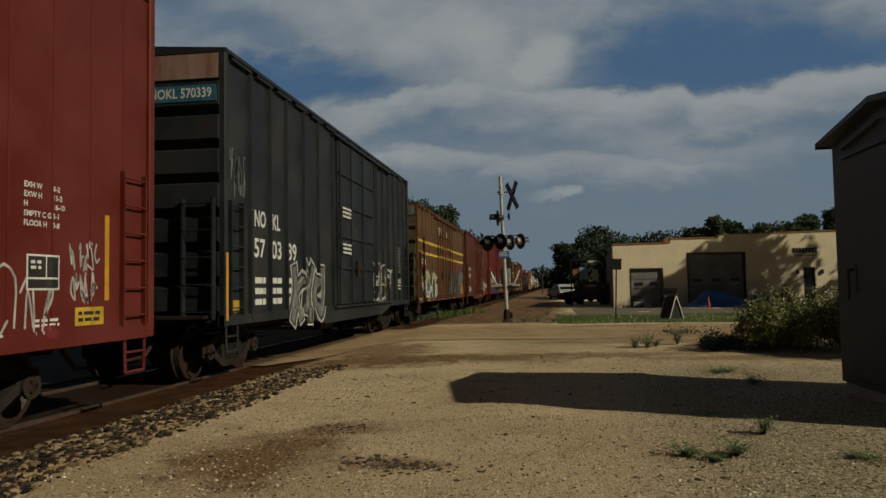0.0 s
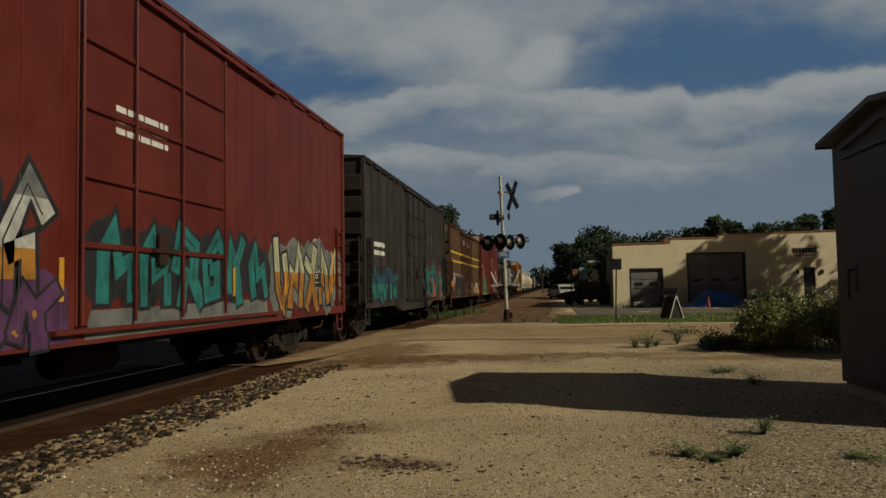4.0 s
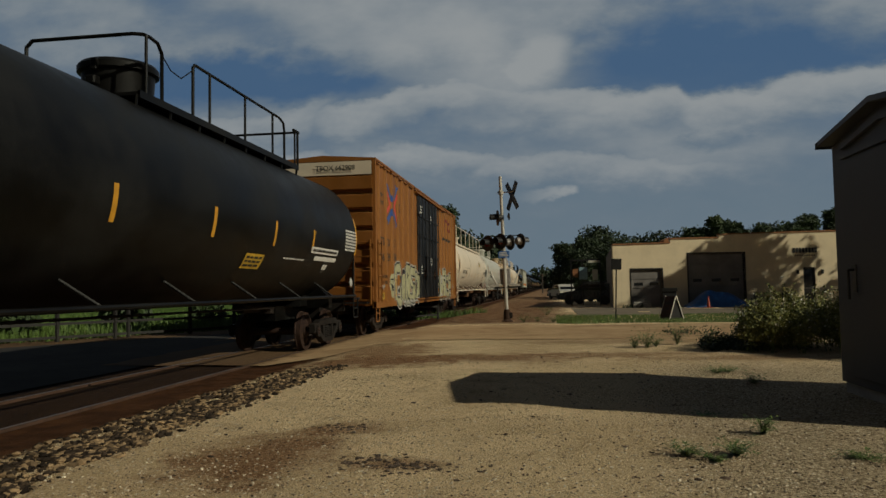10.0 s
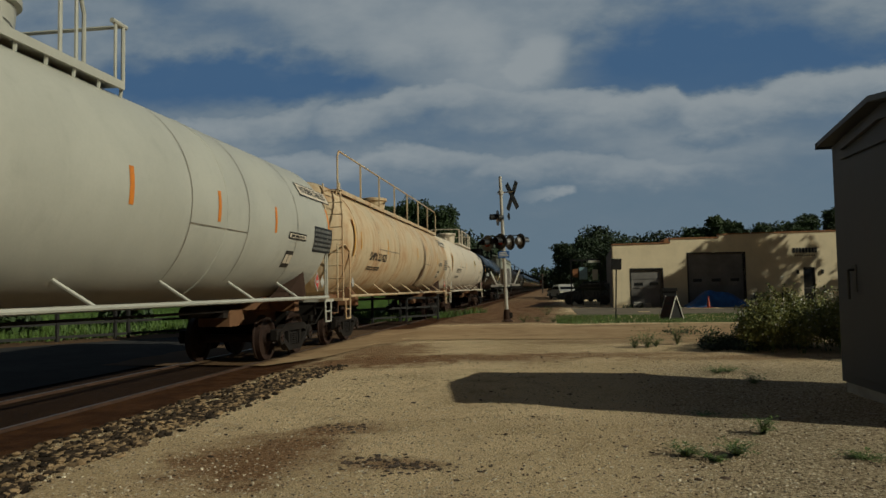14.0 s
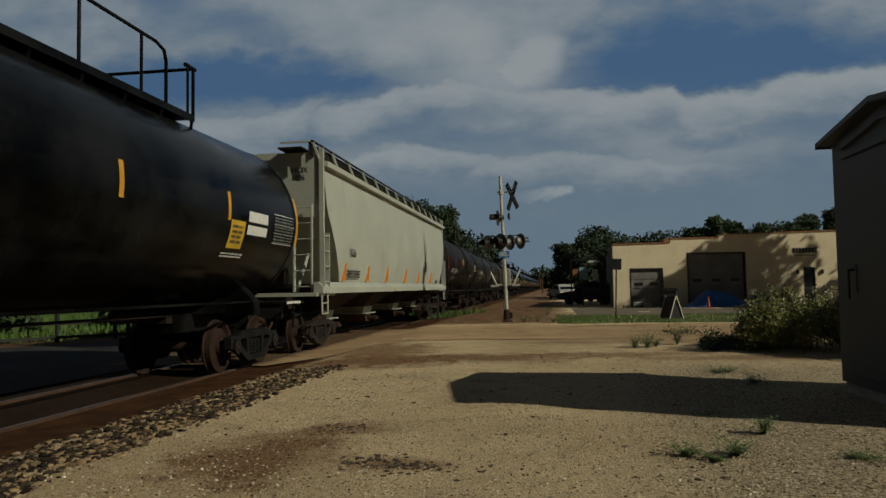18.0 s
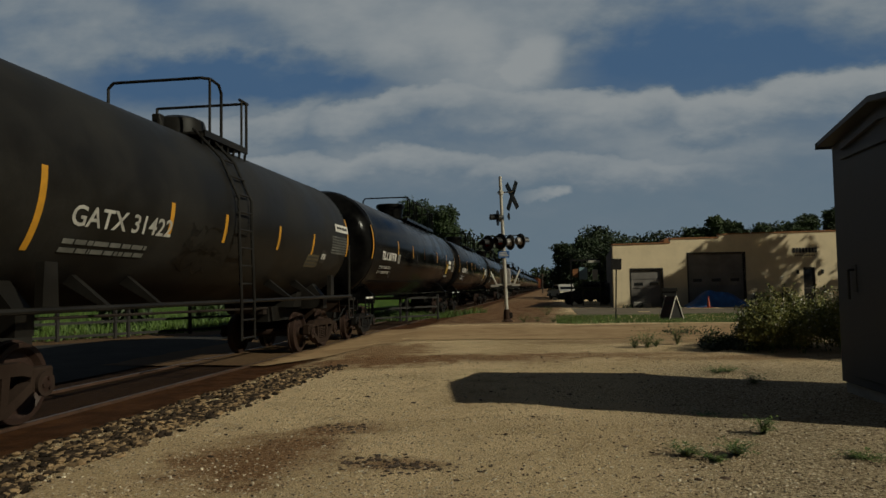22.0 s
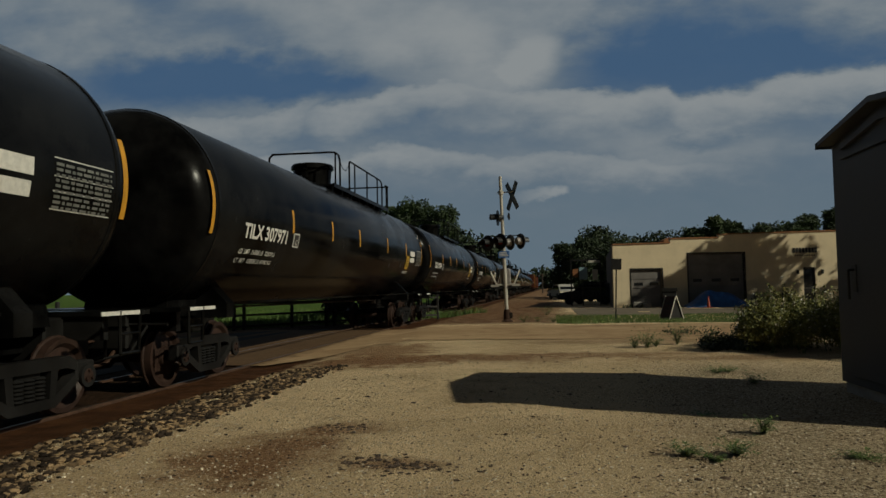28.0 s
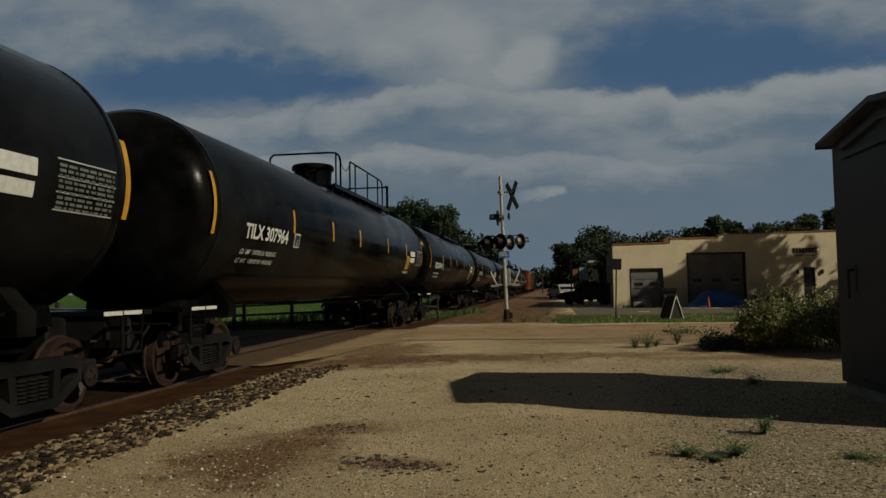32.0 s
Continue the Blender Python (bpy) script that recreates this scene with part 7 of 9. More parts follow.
def a2_more(car, h, x, top):
    lob = [(-7.2, 1.62, 0.52, 0.66), (-6.55, 1.58, 0.5, 0.68), (-5.9, 1.55, 0.5, 0.64), (-5.25, 1.55, 0.5, 0.64), (-4.65, 1.50, 0.48, 0.58), (-4.35, 1.24, 0.3, 0.3)]
    s, rnd = Strokes(x), random.Random(2)
    s.poly([(-7.6, 0.95), (-4.1, 0.95), (-4.1, 1.6), (-4.5, 1.95), (-7.3, 2.05), (-7.6, 1.7)], "green")
    for grow, paint in ((0.035, "paleyellow"), (0.0, "green")):
        for i, (y, z, ry, rz) in enumerate(lob):
            s.blob(y, z, ry + grow, rz + grow, random.Random(i), paint)
    for y in (-6.9, -6.2, -5.55, -4.95):
        s.line(curve([(y + rnd.uniform(-.1, .1), 1.05 + rnd.random() * 0.3), (y + 0.1, 1.5), (y + rnd.uniform(-.2, .2), 2.05)]), 0.025, "paleyellow")
        s.line(curve([(y - 0.2, 1.55), (y, 1.7), (y + 0.15, 1.6), (y + 0.05, 1.4)]), 0.022, "paleyellow")
    s.finish(car, "green bubble-letter graffiti with pale outlines")
    graffiti(car, x, 2.35, 4.5, 1.10, 2.45, 3, ((0.12, "spraywhite"), (0.04, "sprayblack"), (-0.04, "paleyellow")), 41, 0.28, "pale bubble graffiti with dark outlines", lines="sprayblack", shadow="sprayblack")
    # large shaded piece near the far end: a numeral-like shape, a pale upright and an arch in a brown haze
    s, rnd = Strokes(x + 0.002), random.Random(45)
    s.poly([(5.8, 1.0), (6.95, 1.0), (6.9, 2.58), (6.4, 2.66), (5.85, 2.55)], "brick")
    s.poly([(4.3, 0.97), (8.0, 0.97), (7.9, 1.40), (6.9, 1.5), (5.8, 1.5)], "brown")
    shape = [(4.45, 2.78), (4.78, 2.88), (4.96, 2.92), (5.6, 2.86), (5.56, 2.44), (5.24, 2.10), (5.91, 1.97), (6.1, 1.63), (6.04, 1.22), (5.74, 1.02), (5.66, 0.98), (4.5, 0.98), (4.5, 1.3)]
    s.poly(shape, "spraygrey")
    s.line(shape[:11], 0.16, "sprayorange")
    s.line(shape[:11], 0.11, "spraywhite")
    s.poly([(4.5, 2.30), (5.02, 2.36), (5.40, 2.80), (5.5, 2.74), (5.44, 2.46), (5.08, 2.14), (4.9, 2.02), (4.5, 1.95)], "sprayblack")
    s.poly([(4.5, 1.72), (5.5, 1.72), (5.84, 1.86), (5.92, 1.62), (5.88, 1.34), (5.62, 1.12), (5.2, 1.05), (5.5, 1.35), (5.6, 1.6), (5.1, 1.5)], "sprayblack")
    s.poly([(5.0, 1.98), (5.6, 1.92), (5.62, 1.76), (5.02, 1.74)], "slate")
    s.blob(5.12, 1.36, 0.17, 0.24, rnd, "sprayblack")
    for pts in ([(4.75, 2.86), (4.78, 2.3), (4.7, 1.2)], [(5.1, 2.66), (5.3, 2.68)], [(5.3, 1.22), (5.72, 1.42), (5.78, 1.7)], [(5.05, 1.04), (5.08, 1.36)]):
        s.line(curve(pts), 0.035, "spraywhite")
    s.poly([(6.10, 2.36), (6.16, 2.46), (6.60, 2.48), (6.66, 2.40), (6.70, 1.36), (6.6, 1.28), (6.24, 1.28), (6.18, 1.36)], "rosin")
    s.poly([(6.15, 2.35), (6.20, 2.42), (6.58, 2.43), (6.61, 2.36), (6.63, 1.38), (6.26, 1.33)], "paleblue")
    s.poly([(6.24, 1.99), (6.45, 2.02), (6.53, 1.45), (6.32, 1.43)], "spraywhite")
    arch = [(7.0, 1.46), (7.08, 1.75), (7.22, 1.98), (7.46, 2.10), (7.58, 2.02), (7.74, 2.10), (7.92, 2.04), (7.96, 1.74), (7.84, 1.55), (8.02, 1.38), (8.10, 1.20), (8.04, 0.98)]
    s.line(arch, 0.24, "rosin")
    s.line(arch, 0.20, "spraygrey")
    s.line(arch, 0.11, "spraywhite")
    s.blob(5.95, 1.06, 0.07, 0.07, rnd, "sprayred", 12)
    for y, a, b in ((6.55, 1.3, 1.0), (6.72, 1.34, 1.02), (7.35, 1.75, 1.2), (7.6, 1.8, 1.1), (5.9, 2.7, 2.2)):
        s.line([(y, a), (y + 0.02, b)], 0.03, "spraygrey", thin=0.4)
    s.finish(car, "large grey shaded graffiti with white outline")
    tag(car, x + 0.004, 8.55, 9.05, 4.3, 4.95, "spraywhite", 43, 0.035, 4)
    bars(car, x + 0.008, 1.6, 1.9, 2.3, 4.0, 6, M["white"], 44)


def nokl_more(car, h, x, top):
    w = M["white"]
    side_words(car, "NO", x, -6.18, 2.58, 0.28, w, width=0.52)
    side_words(car, "KL", x, -5.36, 2.58, 0.28, w, width=0.42)
    side_words(car, "57", x, -6.20, 2.04, 0.32, w, width=0.52)
    side_words(car, "03", x, -5.38, 2.04, 0.32, w, width=0.5)
    side_words(car, "39", x, -4.55, 2.04, 0.32, w, width=0.5)
    for i, y in enumerate((-6.15, -5.35, -4.5)):
        bars(car, x, y, y + 0.5, 1.15, 1.72, 3, w, 50 + i)
    side_rect(car, 1.624, -h + 0.02, -h + 0.10, 0.98, 2.05, M["amberstripe"], "reflector_stripe", t=0.002)
    side_rect(car, x, -7.2, -6.75, 1.09, 1.29, M["yellow"], "notice_plate", t=0.002)
    yellow_plate(car, x, 6.9, 1.09)
    graffiti(car, x, -4.4, -2.3, 0.80, 1.85, 3, ((0.16, "spraywhite"), (0.06, "sprayblack"), (-0.06, "spraygrey")), 51, 0.26, "white rimmed sprayed letter shapes", lines="spraywhite")
    graffiti(car, x, 2.25, 3.95, 1.15, 2.15, 3, ((0.12, "spraywhite"), (0.04, "slate")), 52, 0.20, "white outlined bubble letters", lines="paleyellow")
    graffiti(car, x, 4.2, 5.0, 1.25, 2.1, 1, ((0.03, "spraywhite"),), 53, 0.05, "thin white tag")
    tag(car, x + 0.002, 4.2, 4.9, 1.75, 2.05, "spraywhite", 54, 0.04, 6)
    tag(car, x + 0.002, -7.15, -6.55, 2.95, 3.8, "spraygrey", 55, 0.03, 6)
    data_block(car, x, 5.88, 1.42)
    bars(car, x, 5.92, 6.3, 1.95, 2.85, 9, M["spraygrey"], 56, cols=2)
    side_rect(car, x, 3.84, 3.92, 1.28, 1.78, M["amberstripe"], "reflector_stripe", t=0.002)
    part("number_band", Geo().box(-1.5, 1.5, -h - 0.062, -h - 0.010, 4.46, 4.72), M["bluepanel"], car, "blue number band across the end")
    end_words(car, "NOKL 570339", 0.36, -h - 0.066, 4.52, 0.15, w, 1.06)
    for z in (2.3, 3.2):
        bars(car, 1.645, -1.0, -0.2, z, z + 0.3, 3, w, 57)


def stripes_on(car, h, x):
    for lo, hi in ((3.30, 3.40), (2.83, 2.93)):
        part("yellow_stripe", Geo().box(x - 0.003, x + 0.001, -h + 0.05, h - 0.05, lo, hi), M["yellow"], car, "worn yellow stripe along the side")


def inside(p, q, poly):
    """Whether a point lies in a flat shape."""
    hit = False
    for (a, b), (c, d) in zip(poly, poly[1:] + poly[:1]):
        if (b > q) != (d > q) and p < a + (c - a) * (q - b) / (d - b):
            hit = not hit
    return hit


def blue_piece(car, x):
    """Blue and teal letter bodies full of light streaks, dots and squares under red flames, with black gaps and orange wedges."""
    s, rnd = Strokes(x), random.Random(84)
    for pts in ([(2.11, 2.77), (2.56, 2.67), (2.8, 2.49), (2.83, 2.33), (2.51, 2.26), (2.43, 1.92), (2.35, 1.84), (2.29, 2.13), (2.2, 2.45)],
                [(2.99, 2.59), (3.57, 3.01), (3.99, 3.04), (4.21, 2.66), (4.34, 2.48), (4.0, 2.41), (3.77, 2.08), (3.47, 2.27), (3.19, 2.33)],
                [(4.65, 2.56), (5.08, 2.81), (5.4, 2.59), (5.34, 2.38), (5.09, 2.01), (4.99, 2.4)]):
        s.poly(pts, "sprayred")
    s.blob(2.34, 2.80, 0.09, 0.08, rnd, "sprayred", 14)
    s.poly([(2.0, 1.0), (5.8, 1.0), (5.86, 1.5), (5.3, 2.0), (4.4, 2.1), (3.6, 2.1), (2.9, 2.2), (2.3, 2.0)], "sprayblack")
    bodies = [([(0.4, 1.02), (1.6, 1.02), (1.66, 1.7), (1.2, 1.95), (0.5, 1.6)], "skyblue"),
              ([(1.63, 1.68), (1.69, 2.08), (2.1, 2.48), (2.23, 2.35), (2.29, 1.84), (2.2, 1.26), (1.85, 1.10), (1.66, 1.2)], "paleblue"),
              ([(2.66, 2.28), (2.89, 2.42), (3.02, 2.19), (3.47, 2.31), (3.60, 1.89), (3.36, 1.3), (3.27, 1.03), (2.36, 1.03), (2.16, 1.26), (2.3, 1.66), (2.68, 1.74)], "skyblue"),
              ([(3.62, 2.1), (3.80, 1.9), (3.98, 1.95), (4.12, 1.72), (3.98, 1.36), (4.2, 1.04), (3.72, 1.04), (3.66, 1.6)], "skyblue"),
              ([(3.82, 2.36), (4.34, 2.44), (4.25, 1.96), (3.90, 1.99)], "paleblue"),
              ([(4.60, 2.42), (4.99, 2.35), (5.27, 1.96), (5.27, 1.84), (4.62, 1.80), (4.42, 1.90)], "teal"),
              ([(4.36, 1.72), (5.25, 1.72), (5.84, 1.46), (5.84, 1.12), (5.09, 1.02), (4.28, 1.02), (4.08, 1.37)], "skyblue")]
    for poly, paint in bodies:
        s.poly(poly, paint)
        p0, p1 = min(p for p, q in poly), max(p for p, q in poly)
        q0, q1 = min(q for p, q in poly), max(q for p, q in poly)
        for i in range(int(46 * (p1 - p0) * (q1 - q0)) + 6):
            y, w, lo = rnd.uniform(p0, p1), rnd.uniform(0.012, 0.05), rnd.uniform(q0, q1)
            hi, lean = lo + rnd.uniform(0.12, 0.5), rnd.uniform(-0.05, 0.05)
            if all(inside(p, q, poly) for p, q in ((y - w, lo), (y + w, lo), (y + w + lean, hi), (y - w + lean, hi))):
                s.poly([(y - w, lo), (y + w, lo + 0.02), (y + w * 0.6 + lean, hi), (y - w * 0.4 + lean, hi - 0.02)], rnd.choice(("teal", "teal", "paleblue", "deepblue", "skyblue", "deepblue")))
        for i in range(int(20 * (p1 - p0) * (q1 - q0))):
            y, z, k = rnd.uniform(p0, p1), rnd.uniform(q0, q1), rnd.uniform(0.025, 0.055)
            if inside(y - k, z, poly) and inside(y + k, z + k, poly):
                s.poly([(y - k, z - k * 0.7), (y + k, z - k * 0.6), (y + k, z + k * 0.7), (y - k, z + k * 0.6)], rnd.choice(("paleblue", "deepblue", "teal")))
        s.line(poly + poly[:2], 0.028, "sprayblack")
    for i in range(16):
        s.blob(rnd.uniform(1.72, 2.16), rnd.uniform(1.6, 2.3), 0.045, 0.055, rnd, rnd.choice(("deepblue", "teal", "slate")), 9)
    for p, q in ((2.0, 1.75), (2.06, 1.95), (1.98, 1.42)):
        s.line(curve([(p, q + 0.12), (p + 0.05, q), (p, q - 0.06), (p - 0.05, q), (p, q + 0.12)]), 0.016, "sprayblack")
    s.poly([(2.42, 2.29), (2.64, 2.27), (2.60, 1.85), (2.72, 1.78), (2.29, 1.71), (2.24, 1.84), (2.37, 1.86)], "sprayblack")
    s.line([(3.26 + 0.19 * math.cos(0.45 * i), 1.84 + 0.24 * math.sin(0.45 * i)) for i in range(15)], 0.024, "sprayblack")
    s.line([(3.13, 1.66), (3.29, 2.06), (3.36, 1.64), (3.08, 1.92), (3.43, 1.90), (3.13, 1.66)], 0.018, "sprayblack")
    s.line(curve([(3.84, 1.1), (3.92, 1.5), (3.86, 1.8), (4.0, 1.98), (4.16, 1.86), (4.2, 1.7)]), 0.035, "sprayblack")
    for pts, paint in (([(3.22, 1.36), (3.68, 1.62), (3.74, 1.12), (3.38, 1.06)], "sprayblack"), ([(3.28, 1.34), (3.62, 1.53), (3.66, 1.17), (3.42, 1.13)], "sprayorange"), ([(4.42, 1.40), (4.66, 1.40), (4.62, 1.16), (4.44, 1.18)], "sprayblack"),
                       ([(2.0, 1.02), (2.36, 1.32), (2.5, 1.02)], "sprayblack"), ([(2.85, 1.02), (3.0, 1.2), (3.3, 1.02)], "sprayblack"), ([(0.5, 1.1), (0.8, 1.45), (0.95, 1.06)], "sprayorange"), ([(1.45, 1.02), (1.62, 1.14), (1.75, 1.02)], "sprayorange")):
        s.poly(pts, paint)
    # the paint runs on over the sill in short broken patches
    y = 0.6
    while y < 5.5:
        w = rnd.uniform(0.10, 0.32)
        s.poly([(y, 0.895), (y + w, 0.895), (y + w * 0.9, 0.99), (y + w * 0.15, 0.985)], rnd.choice(("sprayorange", "skyblue", "teal", "sprayblack", "sprayblack", "deepblue")))
        y += w + rnd.uniform(0.0, 0.08)
    s.finish(car, "large blue graffiti with light streaks and red flames")


def brown_more(second):
    def go(car, h, x, top):
        stripes_on(car, h, x)
        for i in range(9):
            y = -h + 2.3 + i * 1.35
            side_rect(car, 1.602, y, y + (0.36 if i % 3 == 0 else 0.22), 0.91, 0.98, M["amberstripe"] if i % 3 == 0 else M["spraygrey"], "sill_mark", t=0.002)
        bars(car, 1.606, -2.15, -1.3, 3.9, 4.25, 5, M["white"], 61)
        bars(car, 1.606, 0.3, 0.9, 3.85, 4.2, 5, M["white"], 62)
        if second:
            side_words(car, "99", x, -6.1, 2.12, 0.13, M["white"])
            side_rect(car, x + 0.09, -7.62, -7.02, 1.50, 1.78, M["orange"], "notice_plate", "orange notice plate on the ladder", t=0.003)
            side_rect(car, x, -7.62, -7.05, 1.22, 1.42, M["spraygrey"], "paint_patch", t=0.001)
            graffiti(car, x, -6.15, -5.72, 1.78, 2.0, 1, ((0.0, "spraywhite"),), 63, 0.10, "small white tag")
            # dark grime field under a broken white outline: a ragged top edge and short uprights with runs
            s, rnd = Strokes(x), random.Random(64)
            s.poly([(-5.42, 0.98), (-1.75, 0.98), (-1.7, 2.12), (-3.4, 2.2), (-5.2, 2.16), (-5.45, 1.6)], "greybox")
            for y, pts in ((-5.1, [(0, 2.0), (-0.06, 1.1)]), (-4.95, [(0.0, 1.5), (0.2, 1.5)]), (-4.2, [(0.0, 1.95), (0.12, 1.6), (0.2, 1.9)]), (-4.35, [(0, 1.1), (0.18, 1.45)]), (-3.3, [(0.0, 1.8), (-0.04, 1.2), (0.3, 1.2), (0.3, 1.4)]), (-2.5, [(0.05, 1.75), (0.5, 1.75)]), (-2.45, [(0, 1.4), (0.2, 1.35)])):
                s.line([(y + p, q) for p, q in pts], 0.05, "spraywhite")
            y = -5.45
            while y < -1.7:
                w = rnd.uniform(0.15, 0.5)
                s.line([(y, 2.12 + rnd.uniform(-0.08, 0.12)), (y + w * 0.5, 2.2 + rnd.uniform(-0.05, 0.05)), (y + w, 2.1 + rnd.uniform(-0.08, 0.1))], 0.05, "spraywhite")
                for q in range(2):
                    a, b = y + rnd.uniform(0, w), rnd.uniform(1.1, 1.9)
                    s.line([(a, b + rnd.uniform(0.12, 0.4)), (a + rnd.uniform(-0.1, 0.1), b)], rnd.uniform(0.025, 0.06), rnd.choice(("spraywhite", "spraygrey")), thin=0.4)
                y += w + rnd.uniform(0.0, 0.2)
            s.finish(car, "broken white sprayed outlines")
            for i in range(10):
                yy = rnd.choice((-7.1, -6.9, -6.3, 3.4, 4.2, 5.0, 5.8, 6.6))
                bars(car, x + 0.002, yy, yy + 0.35, 1.2 + 0.12 * i, 1.27 + 0.12 * i, 1, M["spraygrey"], 200 + i)
            for i, y in enumerate((-7.3, -6.95, -0.9, 0.4, 1.6, 2.7, 4.0, 5.0)):
                tag(car, x, y, y + 0.9, 1.0, 1.9 + 0.3 * (i % 2), "spraywhite", 65 + i, 0.03, 4)
            graffiti(car, x, 3.0, 7.2, 1.0, 1.7, 6, ((0.06, "sprayorange"), (-0.04, "spraywhite")), 75, 0.12, "faded orange and white tags")
            tag(car, x + 0.003, 0.2, 0.9, 1.3, 2.1, "skyblue", 76, 0.05, 4)
        else:
            side_words(car, "TO", x, -6.54, 2.42, 0.22, M["white"])
            side_words(car, "E", x, -5.6, 2.42, 0.22, M["white"])
            graffiti(car, x, -7.3, -2.8, 1.08, 2.05, 6, ((0.10, "spraygrey"), (0.0, "spraywhite")), 81, 0.26, "pale faded graffiti piece", bands=((0.5, "paleyellow"),), lines="skyblue")
            graffiti(car, x + 0.006, -6.9, -5.4, 1.1, 1.35, 3, ((0.0, "sprayorange"),), 82, 0.10, "orange sprayed marks")
            graffiti(car, x + 0.006, -5.2, -4.5, 1.35, 1.6, 1, ((0.0, "skyblue"),), 83, 0.14, "blue sprayed mark")
            blue_piece(car, x)
            s = Strokes(x)
            s.poly([(5.85, 1.07), (7.55, 1.07), (7.55, 1.6), (5.9, 1.5)], "sprayorange")
            s.poly([(5.25, 1.5), (5.6, 1.45), (5.6, 2.1), (5.2, 2.0)], "sprayorange")
            s.poly([(7.2, 1.55), (7.56, 1.55), (7.56, 2.15), (7.3, 2.1)], "sprayorange")
            s.finish(car, "orange sprayed patch")
            graffiti(car, x + 0.004, 5.25, 7.35, 1.58, 2.28, 4, ((0.05, "sprayblack"), (0.0, "spraygrey")), 86, 0.27, "grey bubble graffiti letters", lines="sprayblack")
    return go


def wr_more(car, h, x, top):
    w = M["white"]
    for (a, b), y in zip((("WR", "13"), ("WK", "81")), (-6.25, -5.4)):
        side_words(car, a, x, y, 2.50, 0.24, w)
        side_words(car, b, x, y, 2.10, 0.26, w)
    bars(car, x, -6.2, -5.0, 1.2, 1.5, 3, w, 91)
    tag(car, x, -4.5, -2.0, 1.15, 2.6, "rosin", 92, 0.03, 5)
    side_rect(car, x, -7.0, -6.68, 1.20, 1.48, M["yellow"], "notice_plate", t=0.003)
    p = side_rect(car, x, 2.18, 2.83, 1.70, 2.14, M["spraywhite"], "sprayed_panel", "white sprayed panel with black scribble", 0.001)
    tag(p, x + 0.004, 2.25, 2.75, 1.78, 2.08, "sprayblack", 93, 0.06, 3)
    p = side_rect(car, x, 3.78, 4.62, 1.17, 1.90, M["spraywhite"], "sprayed_panel", "white sprayed panel with black drawing", 0.001)
    s = Strokes(x + 0.004)
    s.line([(4.2, 1.28), (4.2, 1.82)], 0.035, "sprayblack")
    s.line(curve([(3.95, 1.48), (4.0, 1.32), (4.2, 1.25), (4.4, 1.32), (4.45, 1.48)]), 0.04, "sprayblack")
    s.line([(4.05, 1.66), (4.35, 1.66)], 0.03, "sprayblack")
    s.finish(p, name="sprayed_line")
    tag(car, x, 2.24, 2.8, 3.45, 4.4, "spraywhite", 94, 0.045, 3)
    tag(car, x, 3.2, 3.8, 2.95, 3.7, "spraywhite", 95, 0.035, 4)
    p = side_rect(car, x, 1.49, 1.88, 1.23, 1.53, M["paleyellow"], "notice_plate", t=0.003)
    side_rect(car, 1.602, 0.6, 1.1, 0.80, 0.90, M["orange"], "reflector_stripe", t=0.003)
    side_rect(car, 1.602, 4.0, 4.5, 0.88, 0.98, M["orange"], "reflector_stripe", t=0.003)
    side_rect(car, x, 6.9, 7.15, 1.3, 1.6, M["orange"], "reflector_stripe", t=0.003)
    for i, a in enumerate(("CLOSE AND LOCK", "DOORS BEFORE", "MOVING CAR")):
        side_words(car, a, 1.606, 0.12, 4.30 - i * 0.15, 0.10, w)
    side_words(car, "OPEN", 1.606, 0.45, 2.42, 0.06, w)
    part("round_mark", Geo().lathe([(0.11, 1.604), (0.11, 1.607), (0.02, 1.607)], 16, (0, 0.58, 2.1), "x"), w, car)
    bars(car, 1.606, 0.8, 1.2, 3.2, 3.4, 2, w, 96)
    bars(car, x, 2.2, 2.75, 1.25, 1.55, 4, w, 97)
    bars(car, x, 5.0, 6.6, 1.4, 1.7, 2, w, 98)
    bars(car, 1.606, -2.0, -0.7, 3.9, 4.2, 4, w, 99)
    side_rect(car, 1.602, 4.0, 4.6, 1.0, 1.1, M["spraywhite"], "paint_patch", t=0.002)


def grey_more(car, h, x, top):
    graffiti(car, x, 1.7, 7.5, 1.08, 2.35, 6, ((0.22, "rosin"), (0.18, "sprayblack"), (0.0, "teal")), 111, 0.30, "large teal graffiti with black fill and pink edges", cloud="sprayblack", hard=True, lines="sprayblack")
    graffiti(car, x, -6.8, -3.2, 1.08, 2.0, 5, ((0.14, "sprayblack"), (0.0, "teal")), 112, 0.24, "teal and blue graffiti lettering", cloud="sprayblack", bands=((0.55, "skyblue"),), hard=True)
    for y, z in ((2.8, 2.25), (5.4, 2.3), (7.2, 2.0), (3.3, 2.4)):
        side_rect(car, x + 0.018, y, y + 0.22, z, z + 0.16, M["sprayred"], "paint_patch", t=0.001)
    s = Strokes(x)
    for y in (2.75, 3.4, 4.1, 5.0):
        s.line([(y, 3.0 + (y % 1)), (y + 0.02, 3.6 + (y % 1))], 0.035, "spraywhite")
    s.finish(car, "white paint runs", "paint_run")
    bars(car, x, -6.5, -5.0, 2.4, 2.9, 2, M["white"], 113)


